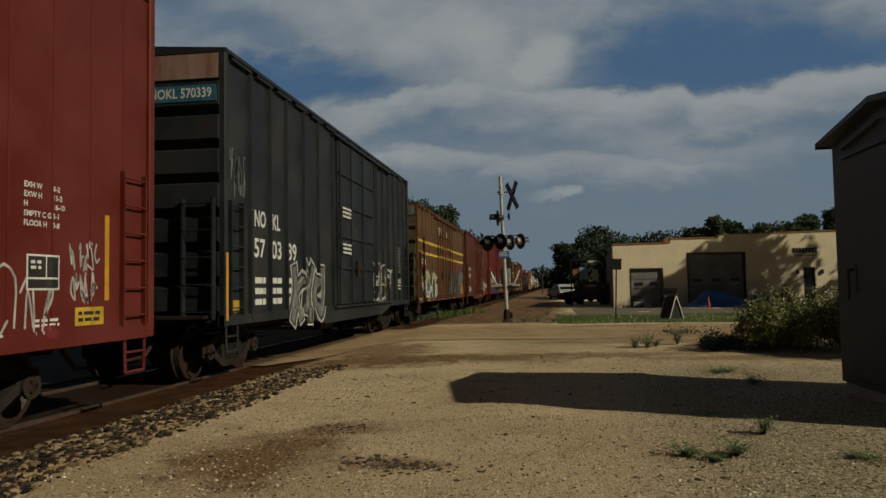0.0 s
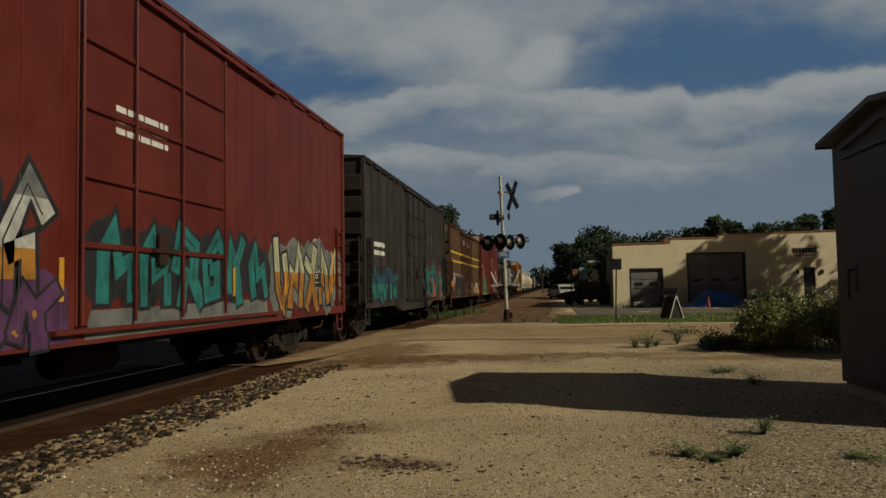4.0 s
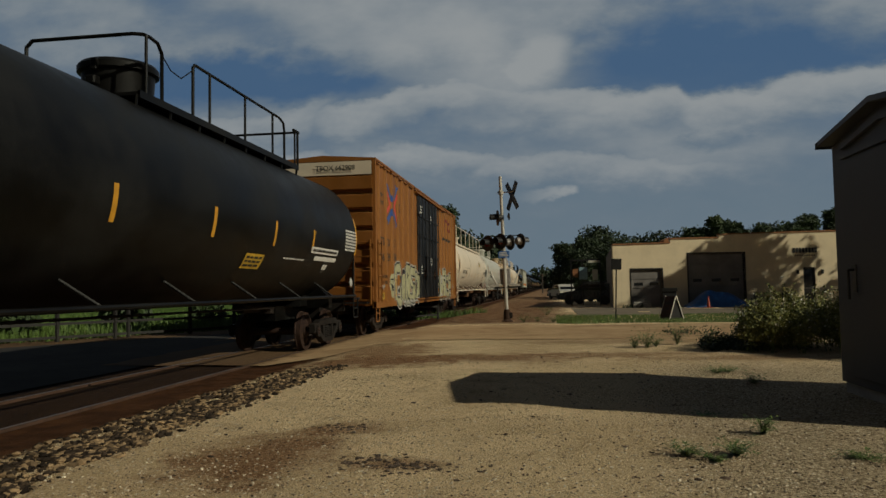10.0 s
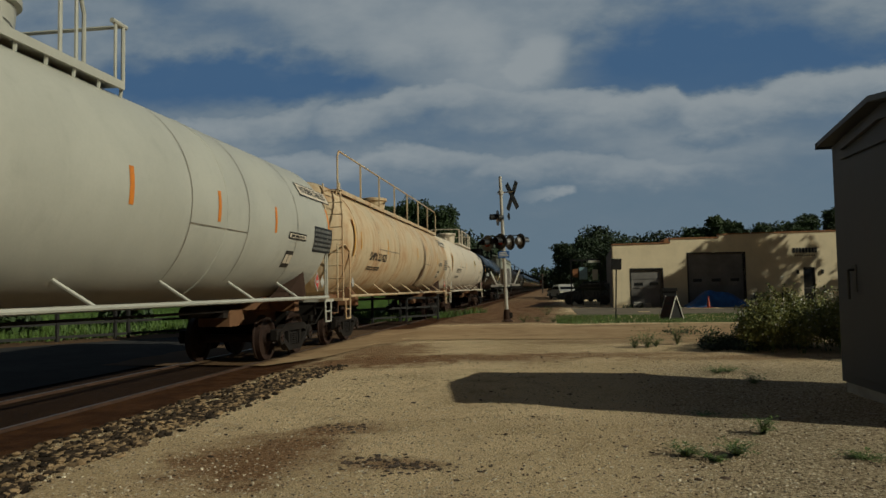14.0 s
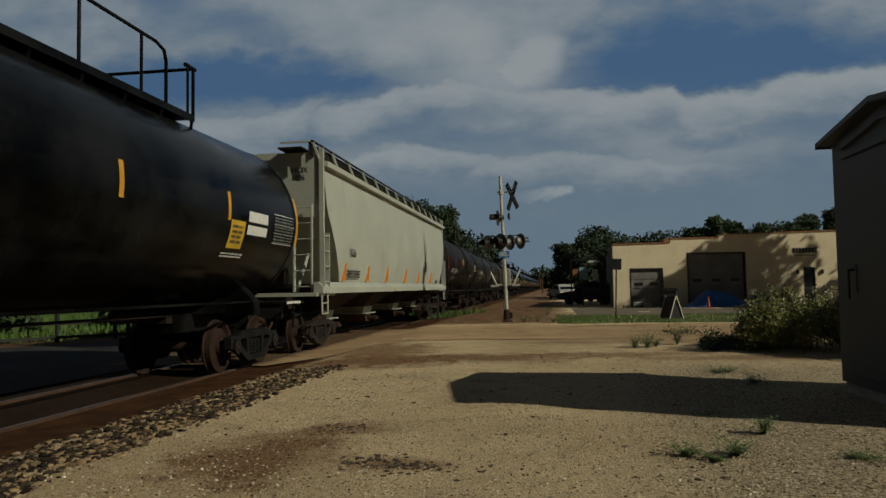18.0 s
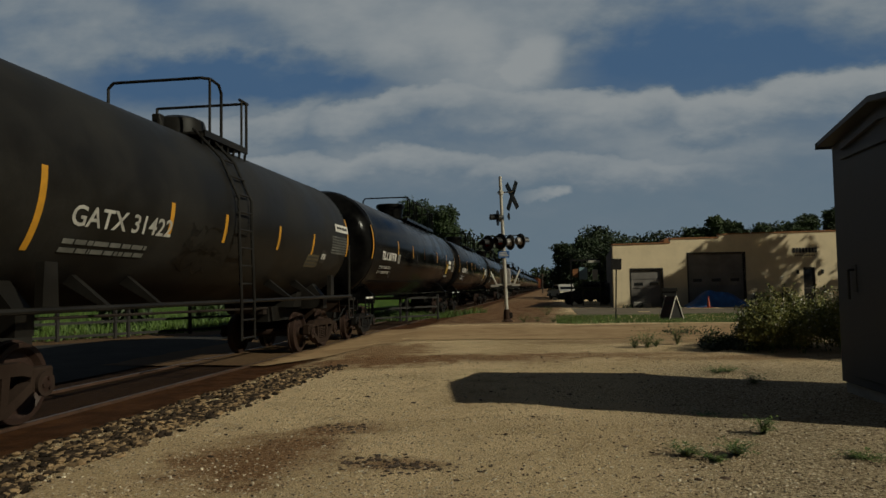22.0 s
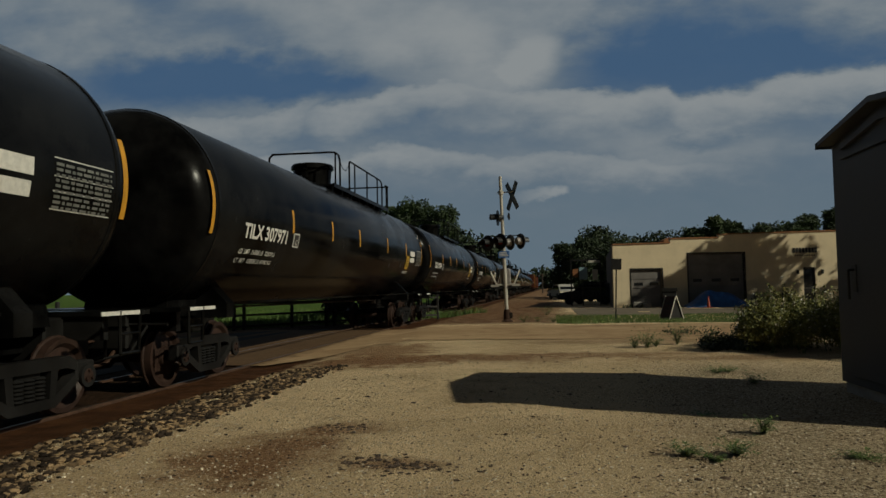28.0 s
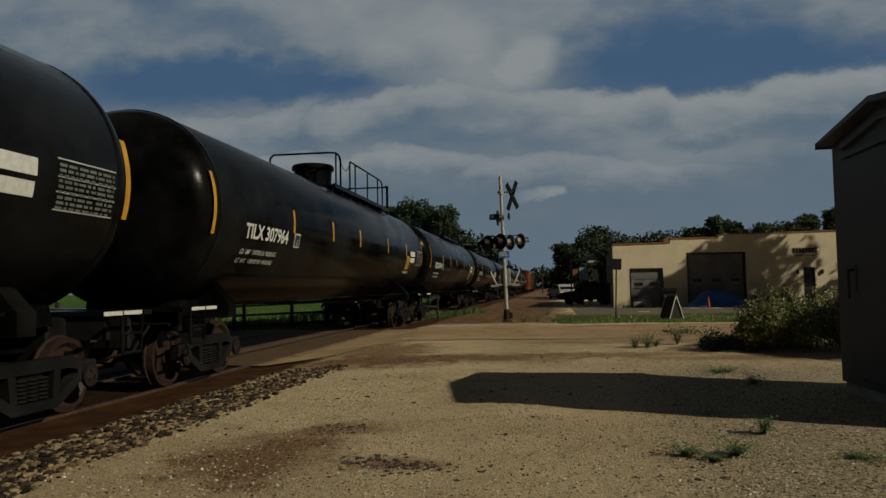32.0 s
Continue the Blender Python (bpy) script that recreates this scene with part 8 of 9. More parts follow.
def amber_more(car, h, x, top):
    d = M["darkletter"]
    side_words(car, "TB", x, -8.22, 2.80, 0.24, d, width=0.52)
    side_words(car, "OX", x, -7.38, 2.80, 0.24, d, width=0.46)
    side_words(car, "66", x, -8.24, 2.31, 0.24, d, width=0.52)
    side_words(car, "29", x, -7.36, 2.33, 0.24, d, width=0.46)
    side_words(car, "08", x, -6.45, 2.36, 0.24, d, width=0.46)
    side_words(car, "LD LMT  204500", x, -8.20, 1.78, 0.09, d)
    side_words(car, "LT  WT   81500", x, -8.20, 1.60, 0.09, d)
    side_words(car, "next", x, -8.2, 4.30, 0.16, d)
    side_words(car, "load", x, -8.2, 4.06, 0.16, d)
    side_words(car, "any", x, -5.58, 4.26, 0.13, d)
    side_words(car, "road", x, -5.58, 4.06, 0.13, d)
    # crossed-rails emblem in blue and red
    s = Strokes(x)
    s.poly([(-7.42, 4.86), (-7.16, 4.78), (-6.80, 4.52), (-6.62, 4.42), (-6.42, 4.30), (-6.36, 4.10), (-6.46, 3.92), (-6.74, 3.80), (-7.12, 3.52), (-7.20, 3.48), (-7.18, 3.62), (-7.40, 3.66), (-6.86, 3.96), (-6.68, 4.08), (-6.70, 4.24), (-6.86, 4.38)], "logoblue")
    s.poly([(-6.30, 4.46), (-5.98, 4.72), (-5.98, 4.98), (-5.90, 4.90), (-5.78, 4.86), (-5.82, 4.68), (-6.26, 4.34)], "logoblue")
    s.poly([(-6.36, 3.86), (-6.02, 3.58), (-6.14, 3.46), (-5.84, 3.56), (-5.94, 3.66), (-6.26, 4.0)], "logoblue")
    s.poly([(-7.34, 4.62), (-6.90, 4.30), (-6.76, 4.18), (-6.86, 4.06), (-7.38, 3.78), (-7.38, 3.96), (-6.96, 4.16), (-7.28, 4.46)], "logored")
    s.poly([(-6.24, 4.30), (-5.80, 4.64), (-5.80, 4.46), (-6.12, 4.18), (-5.82, 3.80), (-5.86, 3.66), (-6.22, 4.04), (-6.30, 4.16)], "logored")
    s.finish(car, "blue and red crossed emblem", "emblem")
    yellow_plate(car, x, -8.29, 1.12)
    yellow_plate(car, x, 7.6, 1.12)
    s, rnd = Strokes(x), random.Random(121)
    s.blob(-6.70, 1.62, 0.36, 0.30, rnd, "paleyellow", rough=0.04)
    s.blob(-6.62, 1.36, 0.24, 0.24, rnd, "paleyellow", rough=0.05)
    for pts in ([(-6.70, 1.75), (-6.88, 1.74), (-6.90, 1.58), (-6.76, 1.56), (-6.74, 1.46)], [(-6.62, 1.74), (-6.60, 1.46)], [(-6.70, 1.75), (-6.52, 1.75)], [(-6.50, 1.44), (-6.48, 1.72), (-6.36, 1.60), (-6.50, 1.54)], [(-6.74, 1.40), (-6.54, 1.42)]):
        s.line(pts, 0.045, "sprayblack")
    runs = ([[(-5.42, 1.98), (-5.50, 2.12), (-6.08, 2.08), (-6.12, 1.55), (-6.00, 1.06), (-5.55, 1.00), (-5.38, 1.32), (-5.62, 1.46)]],
            [[(-4.78, 2.02), (-4.98, 1.70), (-4.98, 1.22), (-4.84, 1.04), (-4.70, 1.24), (-4.66, 1.70), (-4.78, 2.02)]],
            [[(-4.32, 1.00), (-4.30, 2.06), (-3.98, 2.10), (-3.90, 1.84), (-4.14, 1.62)], [(-4.12, 1.56), (-3.84, 1.04)]],
            [[(-3.06, 2.06), (-3.42, 2.08), (-3.50, 1.74), (-3.24, 1.56), (-3.06, 1.34), (-3.16, 1.06), (-3.52, 1.08)]],
            [[(-2.72, 1.20), (-2.66, 1.76), (-2.36, 1.92), (-2.06, 1.74), (-2.08, 1.42), (-2.34, 1.10)]])
    s.blob(-2.86, 2.22, 0.13, 0.20, rnd, "paleyellow", rough=0.03)
    s.blob(-2.46, 2.20, 0.12, 0.14, rnd, "paleyellow", rough=0.03)
    for extra, paint in ((0.21, "spraywhite"), (0.13, "sprayblack")):
        for letter in runs:
            for pts in letter:
                s.line(curve(pts, 3), 0.27 + extra, paint)
    for letter in runs:
        for extra, paint in ((0.06, "sprayblack"), (0.0, "paleyellow")):
            for pts in letter:
                s.line(curve(pts, 3), 0.27 + extra, paint)
    for pts, w in (([(-5.66, 1.55), (-5.30, 1.62), (-5.26, 1.80), (-5.52, 1.78)], 0.07), ([(-5.15, 1.82), (-4.98, 2.0), (-4.86, 2.10)], 0.08), ([(-3.4, 1.5), (-3.1, 1.45)], 0.07), ([(-4.2, 1.85), (-4.08, 1.86)], 0.07), ([(-2.30, 2.30), (-2.48, 1.9), (-2.50, 1.0)], 0.07), ([(-2.8, 1.6), (-2.46, 1.72), (-2.12, 1.46)], 0.035)):
        s.line(pts, w, "sprayblack")
    s.line([(-2.48 + 0.15 * math.cos(0.45 * i), 1.46 + 0.17 * math.sin(0.45 * i)) for i in range(15)], 0.04, "sprayblack")
    s.line([(-5.15, 0.985), (-2.15, 0.985)], 0.07, "spraywhite")
    for y in (-4.7, -4.1, -3.5, -2.9):
        s.line([(y, 1.06), (y + 0.1, 0.96)], 0.08, "sprayblack")
    s.finish(car, "pale yellow block graffiti outlined in black and white")
    for y, lo, hi in ((-6.17, 1.20, 1.80), (-2.78, 1.28, 1.66)):
        side_rect(car, x + 0.012, y, y + 0.08, lo, hi, M["amberstripe"], "reflector_stripe", t=0.002)
    graffiti(car, x, 3.1, 7.0, 0.98, 2.2, 5, ((0.20, "spraywhite"), (0.13, "sprayblack"), (0.0, "paleyellow")), 123, 0.26, "pale yellow block graffiti outlined in black", shadow="sprayblack", lines="sprayblack")
    tag(car, x, -8.3, -7.7, 1.4, 1.6, "spraywhite", 124, 0.03, 5)
    tag(car, x, 7.6, 8.3, 1.36, 1.64, "spraywhite", 125, 0.03, 5)
    data_block(car, x, 6.88, 1.66)
    clearance_text(car, x, 6.9, 2.56, d, 126)
    side_words(car, "per", x, 6.95, 3.74, 0.2, d, width=0.5)
    side_words(car, "ts", x, 7.62, 3.70, 0.2, d, width=0.26)
    bars(car, x, 4.6, 7.0, 3.7, 3.9, 1, d, 127)
    s = Strokes(x)
    s.line([(5.1, 4.75), (5.9, 4.75)], 0.12, "sprayred")
    s.line([(5.5, 4.72), (5.5, 4.25)], 0.12, "sprayred")
    s.line([(6.9, 4.7), (6.3, 4.65), (6.2, 4.4), (6.9, 4.3)], 0.12, "sprayred")
    s.finish(car, "dull red company emblem", "emblem")
    g = Geo()
    for a, b, c, e in ((0, 0.24, 0, 0.015), (0, 0.24, 0.225, 0.24), (0, 0.015, 0, 0.24), (0.225, 0.24, 0, 0.24)):
        g.box(x - 0.002, x + 0.002, -6.35 + a, -6.35 + b, 2.83 + c, 2.83 + e)
    part("plate_letter", g, d, car)
    for y, z in ((-1.6, 4.4), (0.5, 4.2), (0.6, 2.4), (-1.5, 2.0)):
        bars(car, 1.606, y, y + 0.6, z, z + 0.35, 3, M["white"], 128)
    for y in (-1.75, 0.7):
        side_rect(car, 1.602, y, y + 0.06, 1.5, 1.95, M["amberstripe"], "reflector_stripe", t=0.002)
    end_words(car, "TBOX 662908", -0.2, -h - 0.05, top - 0.38, 0.14, d)


def framed_sign(car, R, zc, y0, y1, z0, z1, mat, frame, text=None, label=""):
    p = tank_patch(car, R, zc, y0, y1, z0, z1, frame, "sign_frame", label, 0.012, 4)
    tank_patch(p, R, zc, y0 + 0.03, y1 - 0.03, z0 + 0.03, z1 - 0.03, mat, "sign_panel", lift=0.016, n=4)
    if text:
        at = tank_point(R, zc, 0.021)
        v, f = words(text, (z1 - z0) * 0.5 / 0.69, 0.01)
        s = (y1 - y0) * 0.82 / max(q[0] for q in v)
        part("sign_lettering", Geo().add([at(y0 + (y1 - y0) * 0.09 + q[0] * s, z0 + (z1 - z0) * 0.27 + q[1]) for q in v], f), frame, p, angle=0)


def print_panel(car, R, zc, y0, y1, z0, z1, rows, ink, seed, back=None, cols=3):
    p = tank_patch(car, R, zc, y0 - 0.03, y1 + 0.03, z0 - 0.03, z1 + 0.03, back, "data_panel", "data panel of small print", 0.008) if back else car
    bars(p, 0, y0, y1, z0, z1, rows, ink, seed, "panel_print", tank_point(R, zc, 0.013), cols)


def small_square(car, R, zc, y, z, ink, back, size=0.36):
    p = tank_patch(car, R, zc, y, y + size * 1.15, z, z + size, back, "stencil_box", "small framed stencil box", 0.006, 3)
    tank_patch(p, R, zc, y + 0.03, y + size * 0.52, z + 0.09, z + size - 0.08, ink, "stencil_field", lift=0.011, n=3)
    tank_patch(p, R, zc, y + size * 0.6, y + size * 1.08, z + 0.09, z + size - 0.08, ink, "stencil_field", lift=0.011, n=3)


def black_old(number, plate):
    def go(car, h, R, zc):
        w = M["white"]
        tank_words(car, "SHPX " + number, R, zc, -6.45, 2.17, 0.20, w, 2.5) if number else None
        if not number:
            emblem = tank_patch(car, R, zc, -7.85, -7.80, 2.76, 3.20, w, "emblem", "large white block emblem", 0.006)
            for i in range(6):
                y = -7.72 + i * 0.62
                for a, b, c, d in ((0, 0.14, 0, 0.44), (0.14, 0.46, 0.33, 0.44), (0.34, 0.46, 0.14, 0.33)) if i % 2 == 0 else ((0, 0.13, 0, 0.44), (0.36, 0.49, 0, 0.44), (0.13, 0.36, 0.33, 0.44), (0.13, 0.36, 0, 0.11)):
                    tank_patch(emblem, R, zc, y + a, y + b, 2.76 + c, 2.76 + d, w, "emblem_block", lift=0.006, n=4)
            print_panel(car, R, zc, -7.1, -5.3, 2.25, 2.42, 1, w, 131)
        print_panel(car, R, zc, -6.5, -4.6, 1.86, 2.06, 2, w, 132)
        p = tank_patch(car, R, zc, 1.85, 2.65, 1.78, 2.08, M["yellow"] if not number else M["mustard"], "emergency_plate", "faded yellow emergency plate", 0.006)
        bars(p, 0, 1.90, 2.60, 1.81, 2.05, 3, M["darkletter"], 133, "plate_print", tank_point(R, zc, 0.011))
        framed_sign(car, R, zc, 5.05, 7.0, 2.24, 2.38, w, w)
        bars(car, 0, 5.15, 6.9, 2.26, 2.36, 1, M["darkletter"], 134, "sign_print", tank_point(R, zc, 0.022))
        framed_sign(car, R, zc, 5.4, 7.0, 2.08, 2.18, w, w)
        print_panel(car, R, zc, 7.5, 8.5, 2.4, 2.95, 7, w, 135, None, 2)
        small_square(car, R, zc, 6.2, 1.78, w, M["darkletter"], 0.3)
        print_panel(car, R, zc, 3.6, 4.8, 2.03, 2.09, 1, w, 136)
    return go


M["mustard"] = plain("faded_mustard_paint", (0.085, 0.056, 0.014), 0.7, 0, 0.4, 6)
M["seam"] = plain("grimy_jacket_seam", (0.20, 0.17, 0.13), 0.7, 0, 0.35, 6)
SEAMS_AT = (-5.9, -3.0, 2.0, 4.0, 6.4)


def white_tank(number, sign, panel_dark=True, yellow=True):
    def go(car, h, R, zc):
        d = M["darkletter"]
        tank_words(car, number, R, zc, -6.9, 2.28, 0.22, d, 2.1)
        print_panel(car, R, zc, -6.9, -5.4, 1.96, 2.10, 2, d, 141)
        if yellow:
            p = tank_patch(car, R, zc, 2.4, 3.3, 2.92, 3.24, M["yellow"], "emergency_plate", "yellow emergency notice plate", 0.006)
            bars(p, 0, 2.45, 3.25, 2.95, 3.21, 3, d, 142, "plate_print", tank_point(R, zc, 0.011))
        framed_sign(car, R, zc, 6.95, 9.0, 3.46, 3.80, M["cream"], d, sign, "framed commodity name sign")
        framed_sign(car, R, zc, 5.95, 6.95, 2.46, 2.60, M["cream"], d)
        bars(car, 0, 6.05, 6.85, 2.49, 2.57, 1, d, 143, "sign_print", tank_point(R, zc, 0.022))
        print_panel(car, R, zc, 7.5, 8.7, 2.30, 2.80, 5, M["spraygrey"], 144, M["slate"] if panel_dark else None)
        small_square(car, R, zc, 6.0, 1.86, M["cream"], d)
        part("side_placard", Geo().prism([(7.62, 1.62), (7.8, 1.40), (7.98, 1.62), (7.8, 1.84)], "x", 1.53, 1.542), M["spraywhite"], car, "red and white diamond hazard placard")
        part("side_placard_field", Geo().prism([(7.66, 1.62), (7.8, 1.45), (7.94, 1.62), (7.8, 1.79)], "x", 1.543, 1.546), M["logored"], car)
        part("side_placard_band", Geo().box(1.547, 1.549, 7.72, 7.88, 1.585, 1.655), M["spraywhite"], car)
        for y in SEAMS_AT:
            tank_patch(car, R, zc, y, y + 0.018, 1.5, 4.4, M["seam"], "jacket_seam", lift=0.0095, n=14)
        for y0, y1, z in ((SEAMS_AT[0], SEAMS_AT[1], 2.62), (SEAMS_AT[2], SEAMS_AT[3], 2.42)):
            tank_patch(car, R, zc, y0, y1, z, z + 0.018, M["seam"], "jacket_seam", lift=0.0095, n=1)
        # brown rusty lugs below the far end
        part("bolster_cover", Geo().prism([(h - 3.0, 1.22), (h - 1.4, 1.22), (h - 1.6, 1.85), (h - 2.2, 1.55)], "x", 1.0, 1.3), M["rustiron"], car, "rust-stained bolster plate")
    return go


def glossy_tank(number):
    def go(car, h, R, zc):
        w = M["white"]
        tank_words(car, "TILX " + number, R, zc, -7.92, 2.35, 0.24, w, 2.0, 0.03)
        tank_words(car, "LD  LMT  154700 LB  70200 KG", R, zc, -7.93, 2.06, 0.085, w, 1.6, 0.01)
        tank_words(car, "LT  WT   108300 LB  49100 KG", R, zc, -7.95, 1.89, 0.085, w, 1.6, 0.01)
        p = tank_patch(car, R, zc, -5.56, -5.24, 2.30, 2.58, w, "class_mark", "white framed class mark", 0.005, 3)
        tank_patch(p, R, zc, -5.53, -5.27, 2.325, 2.555, M["darkletter"], "class_field", lift=0.009, n=3)
        tank_words(p, "C", R + 0.008, zc, -5.46, 2.35, 0.10, w)
        # notice, data panel and yellow plate near the far end
        tank_patch(car, R, zc, 6.62, 7.46, 2.62, 2.80, w, "white_plate", "white name plate", 0.006, 3)
        tank_patch(car, R, zc, 6.60, 7.44, 2.40, 2.56, w, "white_plate", "white name plate", 0.006, 3)
        p = tank_patch(car, R, zc, 5.95, 6.5, 2.13, 2.60, M["yellow"], "emergency_plate", "yellow emergency plate with dark small print", 0.007, 4)
        bars(p, 0, 6.02, 6.43, 2.20, 2.54, 4, M["mustard"], 153, "plate_print", tank_point(R, zc, 0.012))
        print_panel(car, R, zc, 7.78, 8.76, 2.31, 2.82, 9, M["spraygrey"], 151, None, 3)
        g = Geo()
        at = tank_point(R, zc, 0.007)
        for z in (2.31, 2.50, 2.66, 2.85):
            g.add([at(7.76, z), at(8.78, z), at(8.78, z + 0.012), at(7.76, z + 0.012)], [(0, 1, 2, 3)])
        part("panel_rule", g, w, car, angle=0)
        print_panel(car, R, zc, 5.85, 6.7, 1.96, 2.06, 2, w, 152)
        end_words(car, number[-3:], 0.62, -h + 0.42, 2.90, 0.12, w)
        side_rect(car, 1.46, -h + 0.1, -h + 0.9, 1.17, 1.22, w, "handhold_mark", "white-marked running board edge")
        side_rect(car, 1.46, h - 0.9, h - 0.1, 1.17, 1.22, w, "handhold_mark", "white-marked running board edge")
    return go


def sooty_tank(mark, kind):
    def go(car, h, R, zc):
        w = M["white"] if kind else M["spraygrey"]
        up = 0.20 if kind == 2 else 0.0
        if kind == 1:
            tank_words(car, "NATX", R, zc, -5.15, 2.24, 0.24, M["spraywhite"], 1.0, 0.015)
            tank_words(car, "51054", R, zc, -3.85, 2.24, 0.24, M["spraywhite"], 1.05, 0.015)
        else:
            tank_words(car, mark, R, zc, -4.6 + up, 2.20 + up, 0.23, M["spraywhite"], 2.15, 0.015)
            tank_patch(car, R, zc, -5.16, -5.06, 1.85, 2.78, M["amberstripe"], "reflector_stripe")
        print_panel(car, R, zc, -4.6 + up, -2.9 + up, 1.84 + up, 2.06 + up, 2, M["spraygrey"], 161)
        p = tank_patch(car, R, zc, 3.4, 4.2, 1.92, 2.22, M["olive"], "emergency_plate", "sooty yellow emergency plate", 0.006)
        bars(p, 0, 3.45, 4.15, 1.95, 2.2, 3, M["darkletter"], 162, "plate_print", tank_point(R, zc, 0.011))
        if kind == 1:
            p = tank_patch(car, R, zc, -0.40, 0.19, 2.78, 3.12, M["yellow"], "notice_plate", "bright yellow notice plate with dark print", 0.006)
            bars(p, 0, -0.32, 0.11, 2.85, 3.06, 3, M["mustard"], 165, "plate_print", tank_point(R, zc, 0.011))
            print_panel(car, R, zc, 5.8, 6.9, 2.5, 2.95, 6, M["spraywhite"], 166, None, 3)
        if kind == 3:
            framed_sign(car, R, zc, 5.2, 6.3, 2.86, 3.05, M["white"], M["white"])
            bars(car, 0, 5.3, 6.2, 2.9, 3.01, 1, M["darkletter"], 163, "sign_print", tank_point(R, zc, 0.022))
        if kind != 1:
            print_panel(car, R, zc, 4.95, 6.2, 2.3, 2.75, 7, M["spraygrey"], 164, None, 3)
        small_square(car, R, zc, 4.3, 2.05, M["spraywhite"], M["darkletter"], 0.3)
    return go


boxcar("mineral-red steel boxcar with smooth sides, white stencils", -9.5, 8.68, 5.36, M["red"], M["red"], 0.62, [(0.424, 0.625)], flat=True, fish=False, endtop=M["cream"], extra=red_car("113120", red0_more, True))
boxcar("dark slate ribbed steel boxcar with white sprayed tags", 10.74, 25.69, 5.36, M["slate"], M["slate"], (-6.4, -5.5, -4.66, -3.65, -2.69, -1.6, 2.05, 2.79, 3.6, 4.36, 5.17, 5.99, 6.7), [(0.414, 0.653)], endtop=M["rustpale"], extra=nokl_more, postmat=M["slatepost"])
boxcar("rusty brown ribbed boxcar with yellow stripes and blue graffiti", 27.58, 42.79, 4.82, M["brown"], M["olive"], (-6.78, -5.98, -5.18, -4.38, -3.58, -2.86, 2.5, 2.86, 3.7, 4.5, 5.32, 6.1, 6.87), [(0.325, 0.485), (0.485, 0.644)], fish=False, endtop=M["spraygrey"], extra=brown_more(False), postmat=M["brownpost"])
boxcar("brown-red steel boxcar with plug doors and faded stencils", 44.13, 59.32, 4.95, M["brick"], M["brick"], 1.1, [(0.36, 0.50), (0.50, 0.64)], flat=True, extra=wr_more)
boxcar("mineral-red steel boxcar with wild colourful graffiti", 60.90, 78.81, 5.36, M["red"], M["red"], 0.62, [(0.424, 0.625)], flat=True, fish=False, endtop=M["cream"], extra=red_car("113039", a1_more))
boxcar("dark grey steel boxcar with large teal graffiti", 80.82, 96.27, 5.2, M["greybox"], M["greybox"], 1.0, [(0.40, 0.62)], extra=grey_more)
boxcar("rusty brown ribbed boxcar with yellow stripes and white tags", 98.14, 113.73, 4.82, M["oldbrown"], M["olive"], (-6.78, -5.98, -5.18, -4.38, -3.58, -2.86, 2.5, 2.86, 3.7, 4.5, 5.32, 6.1, 6.87), [(0.325, 0.485), (0.485, 0.644)], fish=False, endtop=M["spraygrey"], extra=brown_more(True), postmat=M["brownpost"])
boxcar("mineral-red steel boxcar with green bubble graffiti", 114.95, 133.12, 5.36, M["red"], M["red"], 0.62, [(0.424, 0.625)], flat=True, fish=False, endtop=M["cream"], extra=red_car("113191", a2_more))
tankcar("dusty black tank car with orange marks and side rails", 134.15, 153.7, 1.6, 2.77, M["sootblack"], M["orange"], (-5.25, -2.9, -0.47, 2.5, 5.06), rail=True, walkway="short", extra=black_old("220609", True), marks=M["spraygrey"])
tankcar("dusty black tank car with large white emblem", 153.7, 173.25, 1.6, 2.77, M["sootblack"], M["amberstripe"], (-5.2, -2.2, 0.4, 2.9, 5.1), rail=True, extra=black_old("", True), stripe_z=(2.27, 2.74))
boxcar("amber high boxcar with black double doors and graffiti", 174.15, 192.37, 5.36, M["amber"], M["amber"], (-8.52, -7.60, -6.70, -5.76, -4.94, -3.99, -3.02, 3.15, 4.0, 4.95, 5.9, 6.83, 7.5, 8.4), [(0.385, 0.52), (0.52, 0.655)], endtop=M["cream"], doormat=M["blackdoor"], fish=False, extra=amber_more, postmat=M["amberpost"])
WH = [193.27 + 19.46 * i for i in range(5)]
WHITES = ((M["cream"], "full", "cream-white pressure tank car with a long roof walkway", white_tank("SHPX221498", "BUTADIENE"), (-8.0, -4.7, -1.85, 0.5, 2.75, 5.56)),
          (M["pale"], "short", "pale grey-white pressure tank car with side rails", white_tank("SHPX 220640", "BUTADIENE STABILIZED", True, False), (-7.6, -4.9, -2.0, 0.5, 2.9, 5.25)),
          (M["rusty"], "full", "rust-streaked cream tank car with a long roof walkway", white_tank("SHPX 221023", "BUTADIENE", False, False), (-8.0, -4.7, 0.5, 5.5)),
          (M["cream"], "mid", "cream-white pressure tank car with a commodity sign", white_tank("SHPX 221377", "BUTADIENE STABILIZED", False), (-5.2, -2.5, 0.0, 2.6, 5.5)))
for i, (mt, wk, text, more, marks) in enumerate(WHITES):
    tankcar(text, WH[i], WH[i + 1], 1.6, 2.77, mt, M["amberstripe"] if i != 1 else M["orange"], marks, rail=True, walkway=wk, extra=more, stripe_z=(1.94, 2.42) if i == 0 else (2.52, 3.0), truckmat=M["rustiron"] if i == 3 else None, seams=(-3.2, 3.2))
tankcar("glossy black tank car with yellow reflector marks", 271.0, 291.4, 1.6, 2.77, M["black"], M["amberstripe"], (-5.6, -2.95, -0.48, 2.9, 5.87), extra=glossy_tank("307968"), endrail=False, placard=False, truckmat=M["blackiron"])


